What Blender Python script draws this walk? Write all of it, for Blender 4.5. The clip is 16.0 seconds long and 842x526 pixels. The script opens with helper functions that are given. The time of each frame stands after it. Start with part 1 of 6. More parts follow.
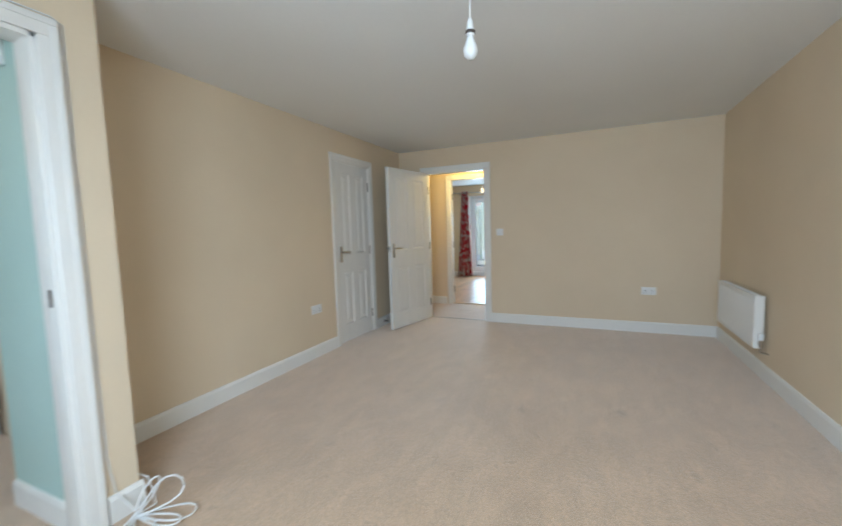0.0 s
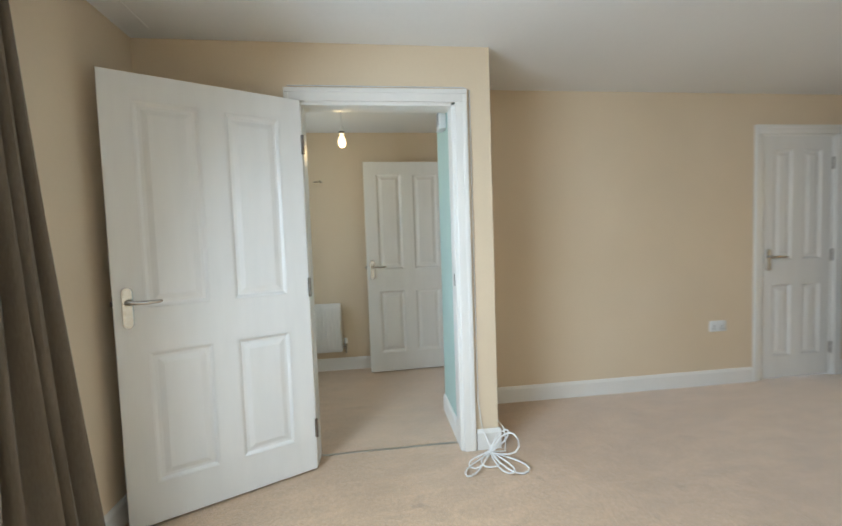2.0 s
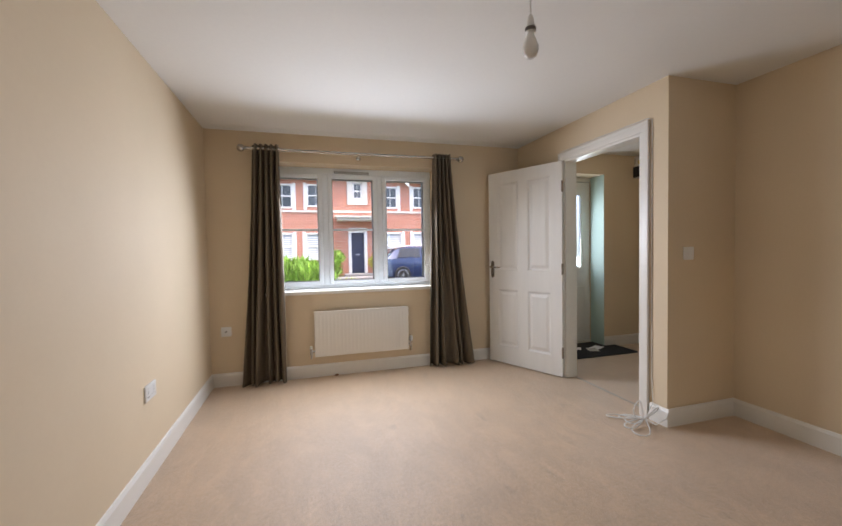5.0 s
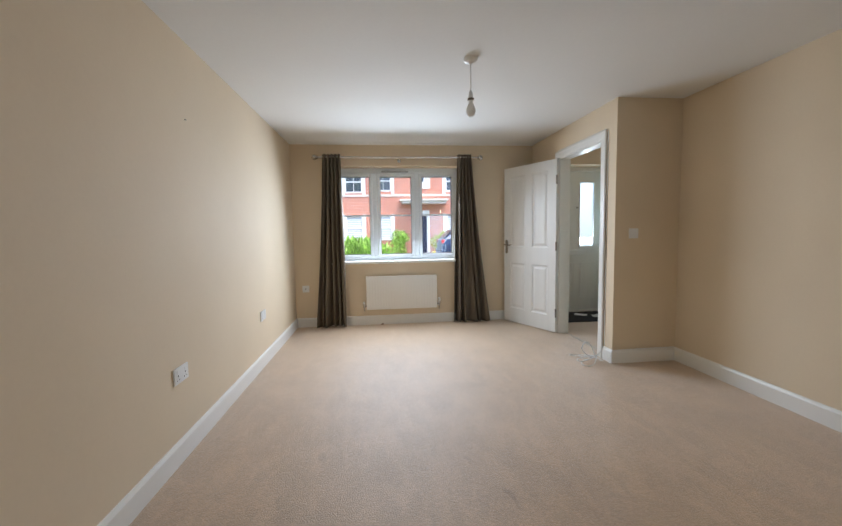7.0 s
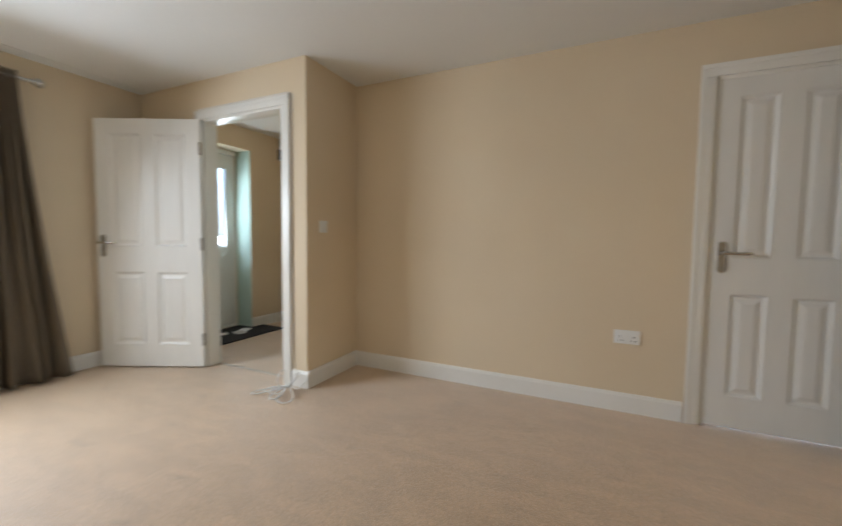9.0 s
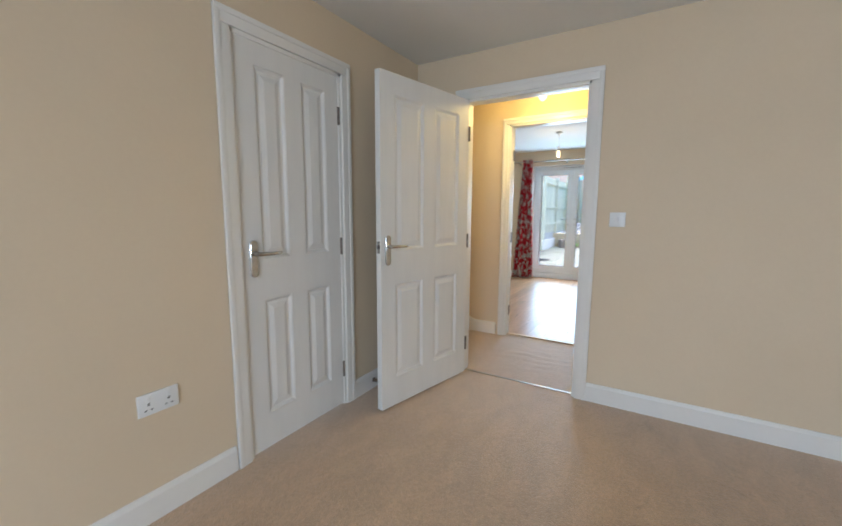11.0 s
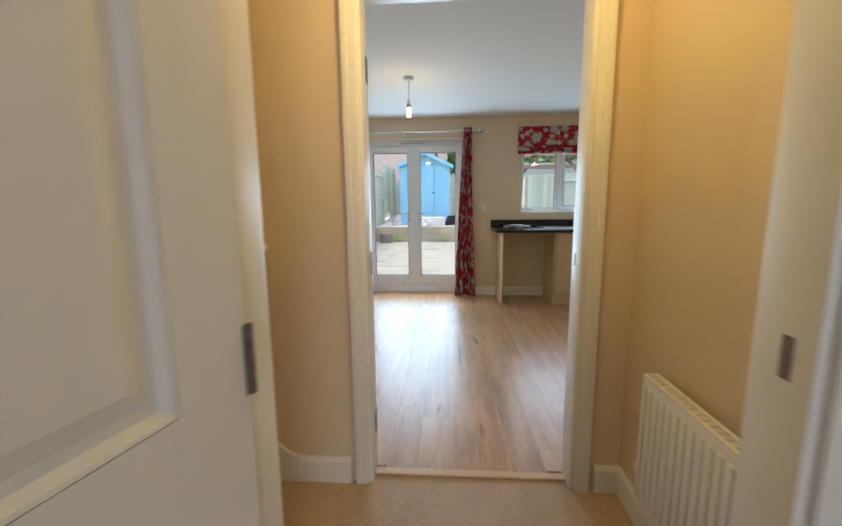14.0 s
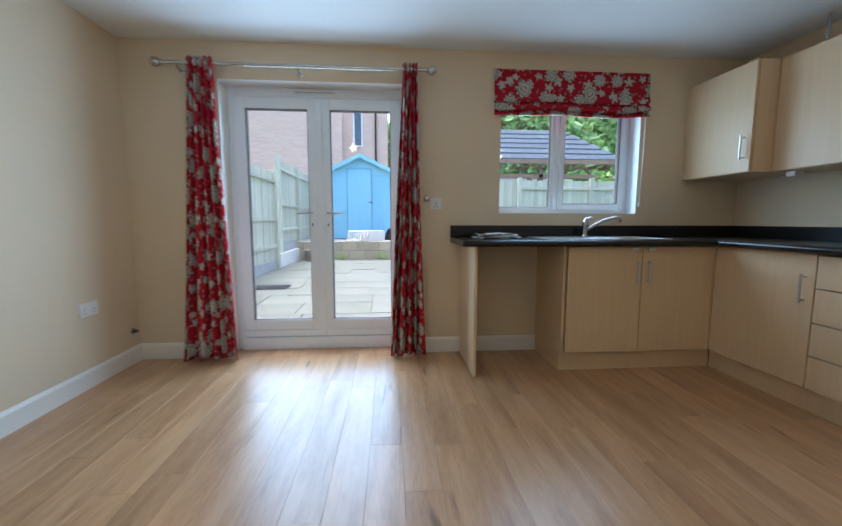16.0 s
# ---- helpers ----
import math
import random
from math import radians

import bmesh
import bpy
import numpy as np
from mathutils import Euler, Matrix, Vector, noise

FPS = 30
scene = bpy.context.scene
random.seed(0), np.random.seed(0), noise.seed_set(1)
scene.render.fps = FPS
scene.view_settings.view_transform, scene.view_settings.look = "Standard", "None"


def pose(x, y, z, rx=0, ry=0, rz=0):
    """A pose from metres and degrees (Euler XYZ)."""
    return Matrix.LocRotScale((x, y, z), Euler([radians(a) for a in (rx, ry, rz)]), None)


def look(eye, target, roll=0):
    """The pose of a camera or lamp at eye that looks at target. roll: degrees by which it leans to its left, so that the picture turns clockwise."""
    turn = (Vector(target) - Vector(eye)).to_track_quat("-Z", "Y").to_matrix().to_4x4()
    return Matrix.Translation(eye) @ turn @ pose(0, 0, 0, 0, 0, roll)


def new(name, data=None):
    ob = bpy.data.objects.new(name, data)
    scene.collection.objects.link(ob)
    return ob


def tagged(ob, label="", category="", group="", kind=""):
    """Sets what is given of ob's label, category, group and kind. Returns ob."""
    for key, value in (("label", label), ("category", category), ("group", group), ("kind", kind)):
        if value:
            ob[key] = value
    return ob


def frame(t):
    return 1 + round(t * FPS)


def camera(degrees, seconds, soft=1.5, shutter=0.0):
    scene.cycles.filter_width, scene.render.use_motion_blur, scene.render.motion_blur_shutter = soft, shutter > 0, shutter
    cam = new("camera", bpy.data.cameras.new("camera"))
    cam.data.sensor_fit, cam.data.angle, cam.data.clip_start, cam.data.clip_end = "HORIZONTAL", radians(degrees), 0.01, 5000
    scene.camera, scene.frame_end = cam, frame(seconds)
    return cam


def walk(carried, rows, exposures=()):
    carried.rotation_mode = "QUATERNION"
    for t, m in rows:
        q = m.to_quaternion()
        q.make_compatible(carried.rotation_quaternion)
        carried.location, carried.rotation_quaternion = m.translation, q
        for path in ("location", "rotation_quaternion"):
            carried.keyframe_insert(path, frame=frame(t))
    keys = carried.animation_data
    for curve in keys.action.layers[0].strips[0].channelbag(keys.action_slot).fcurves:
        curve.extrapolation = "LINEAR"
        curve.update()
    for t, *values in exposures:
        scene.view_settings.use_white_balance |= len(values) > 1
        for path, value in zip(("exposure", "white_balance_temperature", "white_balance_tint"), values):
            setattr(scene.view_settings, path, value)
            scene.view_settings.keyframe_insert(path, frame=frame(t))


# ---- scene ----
cam = camera(94.8, 16.0, shutter=0.35)
PATH = [
    (0, (2.496, 0.850, 1.226), (1.685, 2.670, 1.056), -1.7),
    (0.5, (2.728, 0.738, 1.243), (1.468, 2.283, 1.097), -2.1),
    (1, (2.877, 0.777, 1.251), (1.284, 1.979, 1.113), -1.9),
    (1.5, (2.88, 0.882, 1.227), (1.045, 1.668, 1.102), -1.9),
    (2, (2.761, 1.17, 1.221), (0.778, 1.41, 1.117), -2.0),
    (2.5, (2.706, 1.492, 1.244), (0.729, 1.212, 1.134), -2.3),
    (3, (2.849, 1.962, 1.214), (1.07, 1.052, 1.128), -1.7),
    (3.5, (2.944, 2.424, 1.222), (1.49, 1.052, 1.157), -1.5),
    (4, (2.966, 2.916, 1.228), (1.873, 1.243, 1.163), -1.5),
    (4.5, (2.935, 3.368, 1.213), (2.141, 1.533, 1.164), -1.3),
    (7, (2.629, 5.025, 1.195), (2.42, 3.043, 1.035), -1.0),
    (7.5, (2.658, 4.867, 1.192), (2.383, 2.895, 1.004), -0.8),
    (8, (2.729, 4.486, 1.175), (2.045, 2.617, 0.976), -0.4),
    (8.5, (2.703, 4.062, 1.159), (1.395, 2.563, 0.958), 0.1),
    (9, (2.701, 3.719, 1.065), (0.893, 2.872, 0.944), 0.7),
    (9.5, (2.615, 3.462, 1.054), (0.616, 3.468, 0.973), -0.1),
    (10, (2.412, 3.159, 1.153), (0.59, 3.969, 1.0), -0.1),
    (12.5, (0.631, 3.591, 1.231), (0.41, 5.558, 0.948), -0.8),
    (13, (0.609, 4.146, 1.243), (0.444, 6.117, 0.946), -0.9),
    (13.5, (0.633, 4.755, 1.231), (0.505, 6.729, 0.939), -0.9),
    (14, (0.718, 5.267, 1.221), (0.588, 7.24, 0.918), -0.5),
    (14.5, (0.725, 5.85, 1.169), (0.614, 7.827, 0.886), -0.3),
    (15, (0.722, 6.40, 1.156), (0.661, 8.380, 0.885), -0.1),
    (15.5, (0.738, 6.885, 1.118), (0.758, 8.868, 0.861), 0.0),
    (16, (0.831, 7.411, 1.042), (0.99, 9.393, 0.824), 0.1),
]
EXPOSURES = [(0.0, 2.72, 5500, 4), (1.5, 2.80, 5600, 4), (2.5, 2.78, 5800, 4), (3.0, 2.64, 5950, 7), (3.5, 2.44, 6450, 17), (4.5, 2.24, 6500, 18), (7.0, 2.42, 5950, 11), (8.5, 2.48, 5850, 8), (9.3, 2.66, 6400, 11),
             (10.0, 2.96, 5500, 6), (12.5, 2.55, 5700, 13), (13.5, 2.40, 5950, 13), (14.5, 2.45, 6000, 7), (15.0, 2.40, 5500, 8), (16.0, 2.38, 5350, 9)]
walk(cam, [(t, look(eye, target, roll)) for t, eye, target, roll in PATH], EXPOSURES)

# ---- world, sun, large lights, exposure ----
world = bpy.data.worlds.new("world")
scene.world = world
world.use_nodes = True
wn = world.node_tree
sky = wn.nodes.new("ShaderNodeTexSky")
sky.sky_type, sky.sun_disc = "NISHITA", False
sky.sun_elevation, sky.sun_rotation = radians(75), radians(-40)
sky.air_density, sky.dust_density, sky.ozone_density = 1.0, 4.0, 1.0
wbg = wn.nodes["Background"]
wbg.inputs["Strength"].default_value = 0.14
wn.links.new(sky.outputs["Color"], wbg.inputs["Color"])


def lamp(name, kind, m, energy, color, **kw):
    data = bpy.data.lights.new(name, kind)
    data.energy, data.color = energy, color
    for k, v in kw.items():
        if k == "size":
            data.size = v
        elif k == "size_y":
            data.shape = "RECTANGLE"
            data.size_y = v
        elif k == "radius":
            data.shadow_soft_size = v
        elif k == "spread":
            data.spread = v
        elif k == "angle":
            data.angle = v
    ob = new(name, data)
    ob.matrix_world = m
    return ob


lamp("sun", "SUN", look((0, 0, 30), (5, -6, 0)), 0.55, (1.0, 0.97, 0.93), angle=radians(40))
# daylight standing in the openings of the place
lamp("window_daylight", "AREA", look((2.40, 0.0, 1.42), (2.40, 2.0, 0.52)), 10.2, (0.83, 0.92, 1.0), size=1.42, size_y=0.86, spread=radians(160))
lamp("french_door_daylight", "AREA", look((0.285, 10.49, 1.05), (0.285, 8.0, 1.05)), 5.4, (0.63, 0.85, 1.0), size=1.15, size_y=1.7, spread=radians(165))
lamp("kitchen_window_daylight", "AREA", look((2.22, 10.488, 1.50), (2.22, 8.0, 1.50)), 2.2, (0.62, 0.85, 1.0), size=0.95, size_y=0.7)
lamp("front_door_daylight", "AREA", look((-0.31, -0.235, 1.4), (-0.31, 2.0, 1.2)), 0.9, (0.85, 0.95, 1.0), size=0.2, size_y=0.85)
# bulbs that are lit
WARM = (1.0, 0.66, 0.30)
lamp("hall_bulb_light", "POINT", pose(0.79, 6.35, 2.08), 2.15, (1.0, 0.67, 0.19), radius=0.04)
lamp("lobby_bulb_light", "POINT", pose(-0.2, 0.97, 1.92), 0.22, WARM, radius=0.045)
lamp("kitchen_bulb_light_a", "POINT", pose(0.39, 8.81, 1.93), 0.48, WARM, radius=0.04)
lamp("kitchen_bulb_light_b", "POINT", pose(2.37, 8.28, 1.93), 0.48, WARM, radius=0.04)


# ---- materials ----
def mat(name, c1, c2=None, rough=0.5, metal=0.0, scale=8.0, fine=120.0, bump=0.0, bump_scale=None, rand=0.0, coat=0.0,
        stretch=(1, 1, 1), amount=0.5, spec=0.5, island=False):
    """Two-scale noise between two colours, with fine bump."""
    m = bpy.data.materials.new(name)
    m.use_nodes = True
    nt = m.node_tree
    b = nt.nodes["Principled BSDF"]
    b.inputs["Roughness"].default_value = rough
    b.inputs["Metallic"].default_value = metal
    b.inputs["Specular IOR Level"].default_value = spec
    b.inputs["Coat Weight"].default_value = coat
    c2 = c2 or tuple(x * 0.9 for x in c1)
    tc = nt.nodes.new("ShaderNodeTexCoord")
    mp = nt.nodes.new("ShaderNodeMapping")
    mp.inputs["Scale"].default_value = stretch
    nt.links.new(tc.outputs["Object"], mp.inputs["Vector"])
    n1 = nt.nodes.new("ShaderNodeTexNoise")
    n1.inputs["Scale"].default_value, n1.inputs["Detail"].default_value = scale, 4
    n2 = nt.nodes.new("ShaderNodeTexNoise")
    n2.inputs["Scale"].default_value, n2.inputs["Detail"].default_value = fine, 3
    nt.links.new(mp.outputs[0], n1.inputs["Vector"])
    nt.links.new(mp.outputs[0], n2.inputs["Vector"])
    mx = nt.nodes.new("ShaderNodeMath")
    mx.operation = "MULTIPLY_ADD"
    nt.links.new(n2.outputs["Fac"], mx.inputs[0])
    mx.inputs[1].default_value = amount
    nt.links.new(n1.outputs["Fac"], mx.inputs[2])
    ramp = nt.nodes.new("ShaderNodeMapRange")
    ramp.inputs[1].default_value, ramp.inputs[2].default_value = 0.35 + amount * 0.35, 0.65 + amount * 0.65
    nt.links.new(mx.outputs[0], ramp.inputs[0])
    mix = nt.nodes.new("ShaderNodeMix")
    mix.data_type = "RGBA"
    mix.inputs[6].default_value, mix.inputs[7].default_value = (*c1, 1), (*c2, 1)
    nt.links.new(ramp.outputs[0], mix.inputs[0])
    out = mix.outputs[2]
    if rand:
        if island:
            g = nt.nodes.new("ShaderNodeNewGeometry")
            r = g.outputs["Random Per Island"]
        else:
            g = nt.nodes.new("ShaderNodeObjectInfo")
            r = g.outputs["Random"]
        hs = nt.nodes.new("ShaderNodeHueSaturation")
        mr = nt.nodes.new("ShaderNodeMapRange")
        mr.inputs[3].default_value, mr.inputs[4].default_value = 1 - rand, 1 + rand
        nt.links.new(r, mr.inputs[0])
        nt.links.new(mr.outputs[0], hs.inputs["Value"])
        nt.links.new(out, hs.inputs["Color"])
        out = hs.outputs[0]
    nt.links.new(out, b.inputs["Base Color"])
    if bump:
        bp = nt.nodes.new("ShaderNodeBump")
        bp.inputs["Strength"].default_value, bp.inputs["Distance"].default_value = bump, 0.004
        src = n2
        if bump_scale:
            src = nt.nodes.new("ShaderNodeTexNoise")
            src.inputs["Scale"].default_value = bump_scale
            nt.links.new(mp.outputs[0], src.inputs["Vector"])
        nt.links.new(src.outputs["Fac"], bp.inputs["Height"])
        nt.links.new(bp.outputs[0], b.inputs["Normal"])
    return m


def glass_mat(name, tint=(1, 1, 1), rough=0.0):
    """Thin pane: clear with a faint mirror."""
    m = bpy.data.materials.new(name)
    m.use_nodes = True
    nt = m.node_tree
    nt.nodes.remove(nt.nodes["Principled BSDF"])
    o = nt.nodes["Material Output"]
    t = nt.nodes.new("ShaderNodeBsdfTransparent")
    t.inputs[0].default_value = (*tint, 1)
    g = nt.nodes.new("ShaderNodeBsdfGlossy")
    g.inputs["Roughness"].default_value = rough
    f = nt.nodes.new("ShaderNodeFresnel")
    f.inputs[0].default_value = 1.45
    mx = nt.nodes.new("ShaderNodeMixShader")
    nt.links.new(f.outputs[0], mx.inputs[0])
    nt.links.new(t.outputs[0], mx.inputs[1])
    nt.links.new(g.outputs[0], mx.inputs[2])
    nt.links.new(mx.outputs[0], o.inputs[0])
    return m


def glow_mat(name, color, strength):
    m = bpy.data.materials.new(name)
    m.use_nodes = True
    b = m.node_tree.nodes["Principled BSDF"]
    b.inputs["Base Color"].default_value = (0.9, 0.85, 0.75, 1)
    b.inputs["Emission Color"].default_value = (*color, 1)
    b.inputs["Emission Strength"].default_value = strength
    return m


M_WALL = mat("cream_paint", (0.755, 0.625, 0.45), (0.715, 0.588, 0.418), 0.75, scale=1.3, fine=60, bump=0.06, bump_scale=260, amount=0.3)
# pale teal tone of the lobby side wall and the front door reveal
M_TEAL = mat("pale_teal_wall", (0.50, 0.65, 0.60), (0.46, 0.61, 0.56), 0.7, scale=1.5, bump=0.06, bump_scale=260)
M_CEIL = mat("white_ceiling_paint", (0.84, 0.84, 0.83), (0.81, 0.81, 0.80), 0.85, scale=0.9, fine=40, bump=0.05, bump_scale=200)
M_GLOSS = mat("white_gloss_paint", (0.84, 0.82, 0.78), (0.815, 0.795, 0.75), 0.34, scale=2, fine=40, bump=0.008, bump_scale=60)
M_DOOR = mat("white_door_paint", (0.83, 0.82, 0.79), (0.79, 0.78, 0.75), 0.38, scale=3, fine=200, stretch=(6, 6, 1), bump=0.05)
M_UPVC = mat("white_upvc", (0.87, 0.93, 0.99), (0.84, 0.90, 0.96), 0.35, scale=3)
M_CHROME = mat("brushed_chrome", (0.62, 0.61, 0.59), (0.52, 0.51, 0.49), 0.22, 1.0, scale=30)
M_STEEL = mat("stainless_steel", (0.6, 0.61, 0.62), (0.5, 0.51, 0.52), 0.28, 1.0, scale=40, stretch=(1, 12, 1))
M_DARKMETAL = mat("bronze_metal", (0.20, 0.18, 0.16), (0.15, 0.13, 0.12), 0.35, 1.0)
M_HINGE = mat("worn_hinge_steel", (0.30, 0.27, 0.24), (0.20, 0.18, 0.16), 0.34, 1.0, scale=60, bump=0.05)
M_PLASTIC = mat("white_plastic", (0.83, 0.83, 0.82), (0.80, 0.80, 0.79), 0.35, scale=5)
M_CARPET = mat("beige_carpet", (0.60, 0.42, 0.265), (0.48, 0.325, 0.195), 0.52, scale=0.9, fine=150, bump=0.8, bump_scale=170, amount=1.2, spec=0.6)


def carpet_mat():
    """Cut pile: worn lighter strokes, darker marks, fibre speckle."""
    m = M_CARPET
    nt = m.node_tree
    b = nt.nodes["Principled BSDF"]
    old = b.inputs["Base Color"].links[0].from_socket
    tc = [n for n in nt.nodes if n.bl_idname == "ShaderNodeTexCoord"][0]
    for scale, lo, hi, v0, v1, stretch in ((3.4, 0.40, 0.64, 0.97, 1.02, (1, 1, 1)), (55.0, 0.35, 0.68, 0.88, 1.09, (1, 1, 1)), (1.1, 0.30, 0.5, 0.93, 1.0, (1, 1, 1)), (190.0, 0.3, 0.7, 0.82, 1.14, (1, 1, 1)),
                                              (10.0, 0.42, 0.62, 0.93, 1.05, (1, 0.4, 1)), (7.0, 0.66, 0.73, 1.0, 0.78, (1, 0.7, 1))):
        mp = nt.nodes.new("ShaderNodeMapping")
        mp.inputs["Scale"].default_value = stretch
        nt.links.new(tc.outputs["Object"], mp.inputs["Vector"])
        n = nt.nodes.new("ShaderNodeTexNoise")
        n.inputs["Scale"].default_value, n.inputs["Detail"].default_value, n.inputs["Distortion"].default_value = scale, 5, 0.6
        nt.links.new(mp.outputs[0], n.inputs["Vector"])
        r = nt.nodes.new("ShaderNodeMapRange")
        r.inputs[1].default_value, r.inputs[2].default_value, r.inputs[3].default_value, r.inputs[4].default_value = lo, hi, v0, v1
        nt.links.new(n.outputs["Fac"], r.inputs[0])
        h = nt.nodes.new("ShaderNodeHueSaturation")
        nt.links.new(r.outputs[0], h.inputs["Value"])
        nt.links.new(old, h.inputs["Color"])
        old = h.outputs[0]
    nt.links.new(old, b.inputs["Base Color"])
    b.inputs["Sheen Weight"].default_value, b.inputs["Sheen Roughness"].default_value = 1.0, 0.45
    b.inputs["Sheen Tint"].default_value = (1.0, 0.90, 0.80, 1)


carpet_mat()
M_RAD = mat("radiator_enamel", (0.84, 0.82, 0.78), (0.81, 0.79, 0.75), 0.3, scale=3)
M_CURTAIN = mat("olive_brown_curtain", (0.19, 0.155, 0.115), (0.135, 0.108, 0.078), 0.8, scale=5, fine=160, stretch=(1, 1, 0.25), bump=0.15, spec=0.25)
M_TOP = mat("black_worktop", (0.014, 0.012, 0.012), (0.008, 0.007, 0.007), 0.24, scale=14, fine=90, stretch=(1, 5, 1))
M_UNIT = mat("pale_maple_laminate", (0.73, 0.55, 0.345), (0.685, 0.505, 0.31), 0.42, scale=3, fine=90, stretch=(14, 14, 0.8), bump=0.03)
M_MATT = mat("black_mat", (0.02, 0.02, 0.022), (0.012, 0.012, 0.014), 0.95, scale=40, fine=400, bump=0.6)
M_BULB_OFF = mat("frosted_bulb", (0.85, 0.85, 0.84), rough=0.2)
M_BULB_ON = glow_mat("lit_bulb", (1.0, 0.66, 0.30), 0.45)
M_BRASS = mat("grey_threshold_strip", (0.55, 0.52, 0.47), rough=0.35, metal=1.0)
M_GLASS = glass_mat("window_glass")
M_BLACK = mat("dark_gap", (0.015, 0.014, 0.013), rough=0.9)
M_CABLE = mat("white_cable", (0.82, 0.81, 0.79), rough=0.45)
M_SMOKE = mat("smoked_plastic", (0.03, 0.03, 0.035), rough=0.15)
M_YELLOW = mat("yellow_sticker", (0.85, 0.65, 0.05), rough=0.5)
M_PAPER = mat("printed_paper", (0.75, 0.72, 0.66), (0.35, 0.35, 0.33), 0.7, scale=25, fine=120)
M_GREY = mat("grey_print", (0.25, 0.25, 0.26), rough=0.6)


def floral_mat():
    """Red cotton printed with pale grey blooms, buds and leaves."""
    m = mat("red_floral_cotton", (0.42, 0.010, 0.028), (0.33, 0.007, 0.020), 0.85, scale=40, bump=0.15, spec=0.2)
    nt = m.node_tree
    b = nt.nodes["Principled BSDF"]
    old = b.inputs["Base Color"].links[0].from_socket
    uv = nt.nodes.new("ShaderNodeUVMap")

    def op(kind, a, c=0.0, d=0.0):
        n = nt.nodes.new("ShaderNodeMath")
        n.operation = kind
        for k, v in enumerate((a, c, d)):
            if isinstance(v, (int, float)):
                n.inputs[k].default_value = v
            else:
                nt.links.new(v, n.inputs[k])
        return n.outputs[0]

    warp = nt.nodes.new("ShaderNodeTexNoise")
    warp.inputs["Scale"].default_value, warp.inputs["Detail"].default_value = 30, 2
    nt.links.new(uv.outputs[0], warp.inputs["Vector"])
    add = nt.nodes.new("ShaderNodeVectorMath")
    add.operation = "MULTIPLY_ADD"
    add.inputs[1].default_value = (0.036, 0.036, 0)
    nt.links.new(warp.outputs["Color"], add.inputs[0])
    nt.links.new(uv.outputs[0], add.inputs[2])

    def blooms(scale, rnd, radius, petals, depth):
        """Distance from the middle of the nearest bloom, in petal lengths, and the angle round it."""
        v = nt.nodes.new("ShaderNodeTexVoronoi")
        v.voronoi_dimensions = "2D"
        v.inputs["Scale"].default_value, v.inputs["Randomness"].default_value = scale, rnd
        nt.links.new(add.outputs[0], v.inputs["Vector"])
        df = nt.nodes.new("ShaderNodeVectorMath")
        df.operation = "SUBTRACT"
        nt.links.new(add.outputs[0], df.inputs[0])
        nt.links.new(v.outputs["Position"], df.inputs[1])
        ln = nt.nodes.new("ShaderNodeVectorMath")
        ln.operation = "LENGTH"
        nt.links.new(df.outputs[0], ln.inputs[0])
        sp = nt.nodes.new("ShaderNodeSeparateXYZ")
        nt.links.new(df.outputs[0], sp.inputs[0])
        cs = nt.nodes.new("ShaderNodeSeparateXYZ")
        nt.links.new(v.outputs["Color"], cs.inputs[0])
        ang = op("ADD", op("ARCTAN2", sp.outputs[1], sp.outputs[0]), op("MULTIPLY", cs.outputs[0], 6.28))
        lobe = op("ABSOLUTE", op("SINE", op("MULTIPLY", ang, petals / 2)))
        size = op("MULTIPLY_ADD", cs.outputs[1], 0.35 * radius, 0.8 * radius)
        reach = op("MULTIPLY", size, op("MULTIPLY_ADD", lobe, depth, 1.0 - depth))
        return op("DIVIDE", ln.outputs["Value"], reach), lobe

    def step(x, lo, hi):
        n = nt.nodes.new("ShaderNodeMapRange")
        n.inputs[1].default_value, n.inputs[2].default_value = lo, hi
        nt.links.new(x, n.inputs[0])
        return n.outputs[0]

    d1, lobe1 = blooms(5.4, 0.8, 0.063, 9, 0.30)
    d2, lobe2 = blooms(8.6, 1.0, 0.036, 5, 0.62)
    d3, lobe3 = blooms(19.0, 1.0, 0.011, 3, 0.6)
    in1, in2, in3 = step(d1, 1.04, 0.98), step(d2, 1.05, 0.97), step(d3, 1.1, 0.9)
    cover = op("MAXIMUM", op("MAXIMUM", in1, in2), in3)
    # drawn lines: petal rims, rings of petals, veins
    ring = step(op("SINE", op("MULTIPLY_ADD", d1, 17.0, op("MULTIPLY", lobe1, 3.0))), 0.35, 0.95)
    rim = op("MAXIMUM", step(d1, 0.88, 0.99), op("MULTIPLY", ring, 0.95))
    vein = op("MAXIMUM", step(d2, 0.80, 0.98), step(lobe2, 0.99, 1.0))
    line = op("ADD", op("MULTIPLY", rim, in1), op("MULTIPLY", op("MULTIPLY", vein, 0.8), op("SUBTRACT", 1.0, in1)))
    pm = nt.nodes.new("ShaderNodeMix")
    pm.data_type = "RGBA"
    pm.inputs[6].default_value, pm.inputs[7].default_value = (0.52, 0.50, 0.44, 1), (0.16, 0.12, 0.10, 1)
    nt.links.new(line, pm.inputs[0])
    fin = nt.nodes.new("ShaderNodeMix")
    fin.data_type = "RGBA"
    nt.links.new(cover, fin.inputs[0])
    nt.links.new(old, fin.inputs[6])
    nt.links.new(pm.outputs[2], fin.inputs[7])
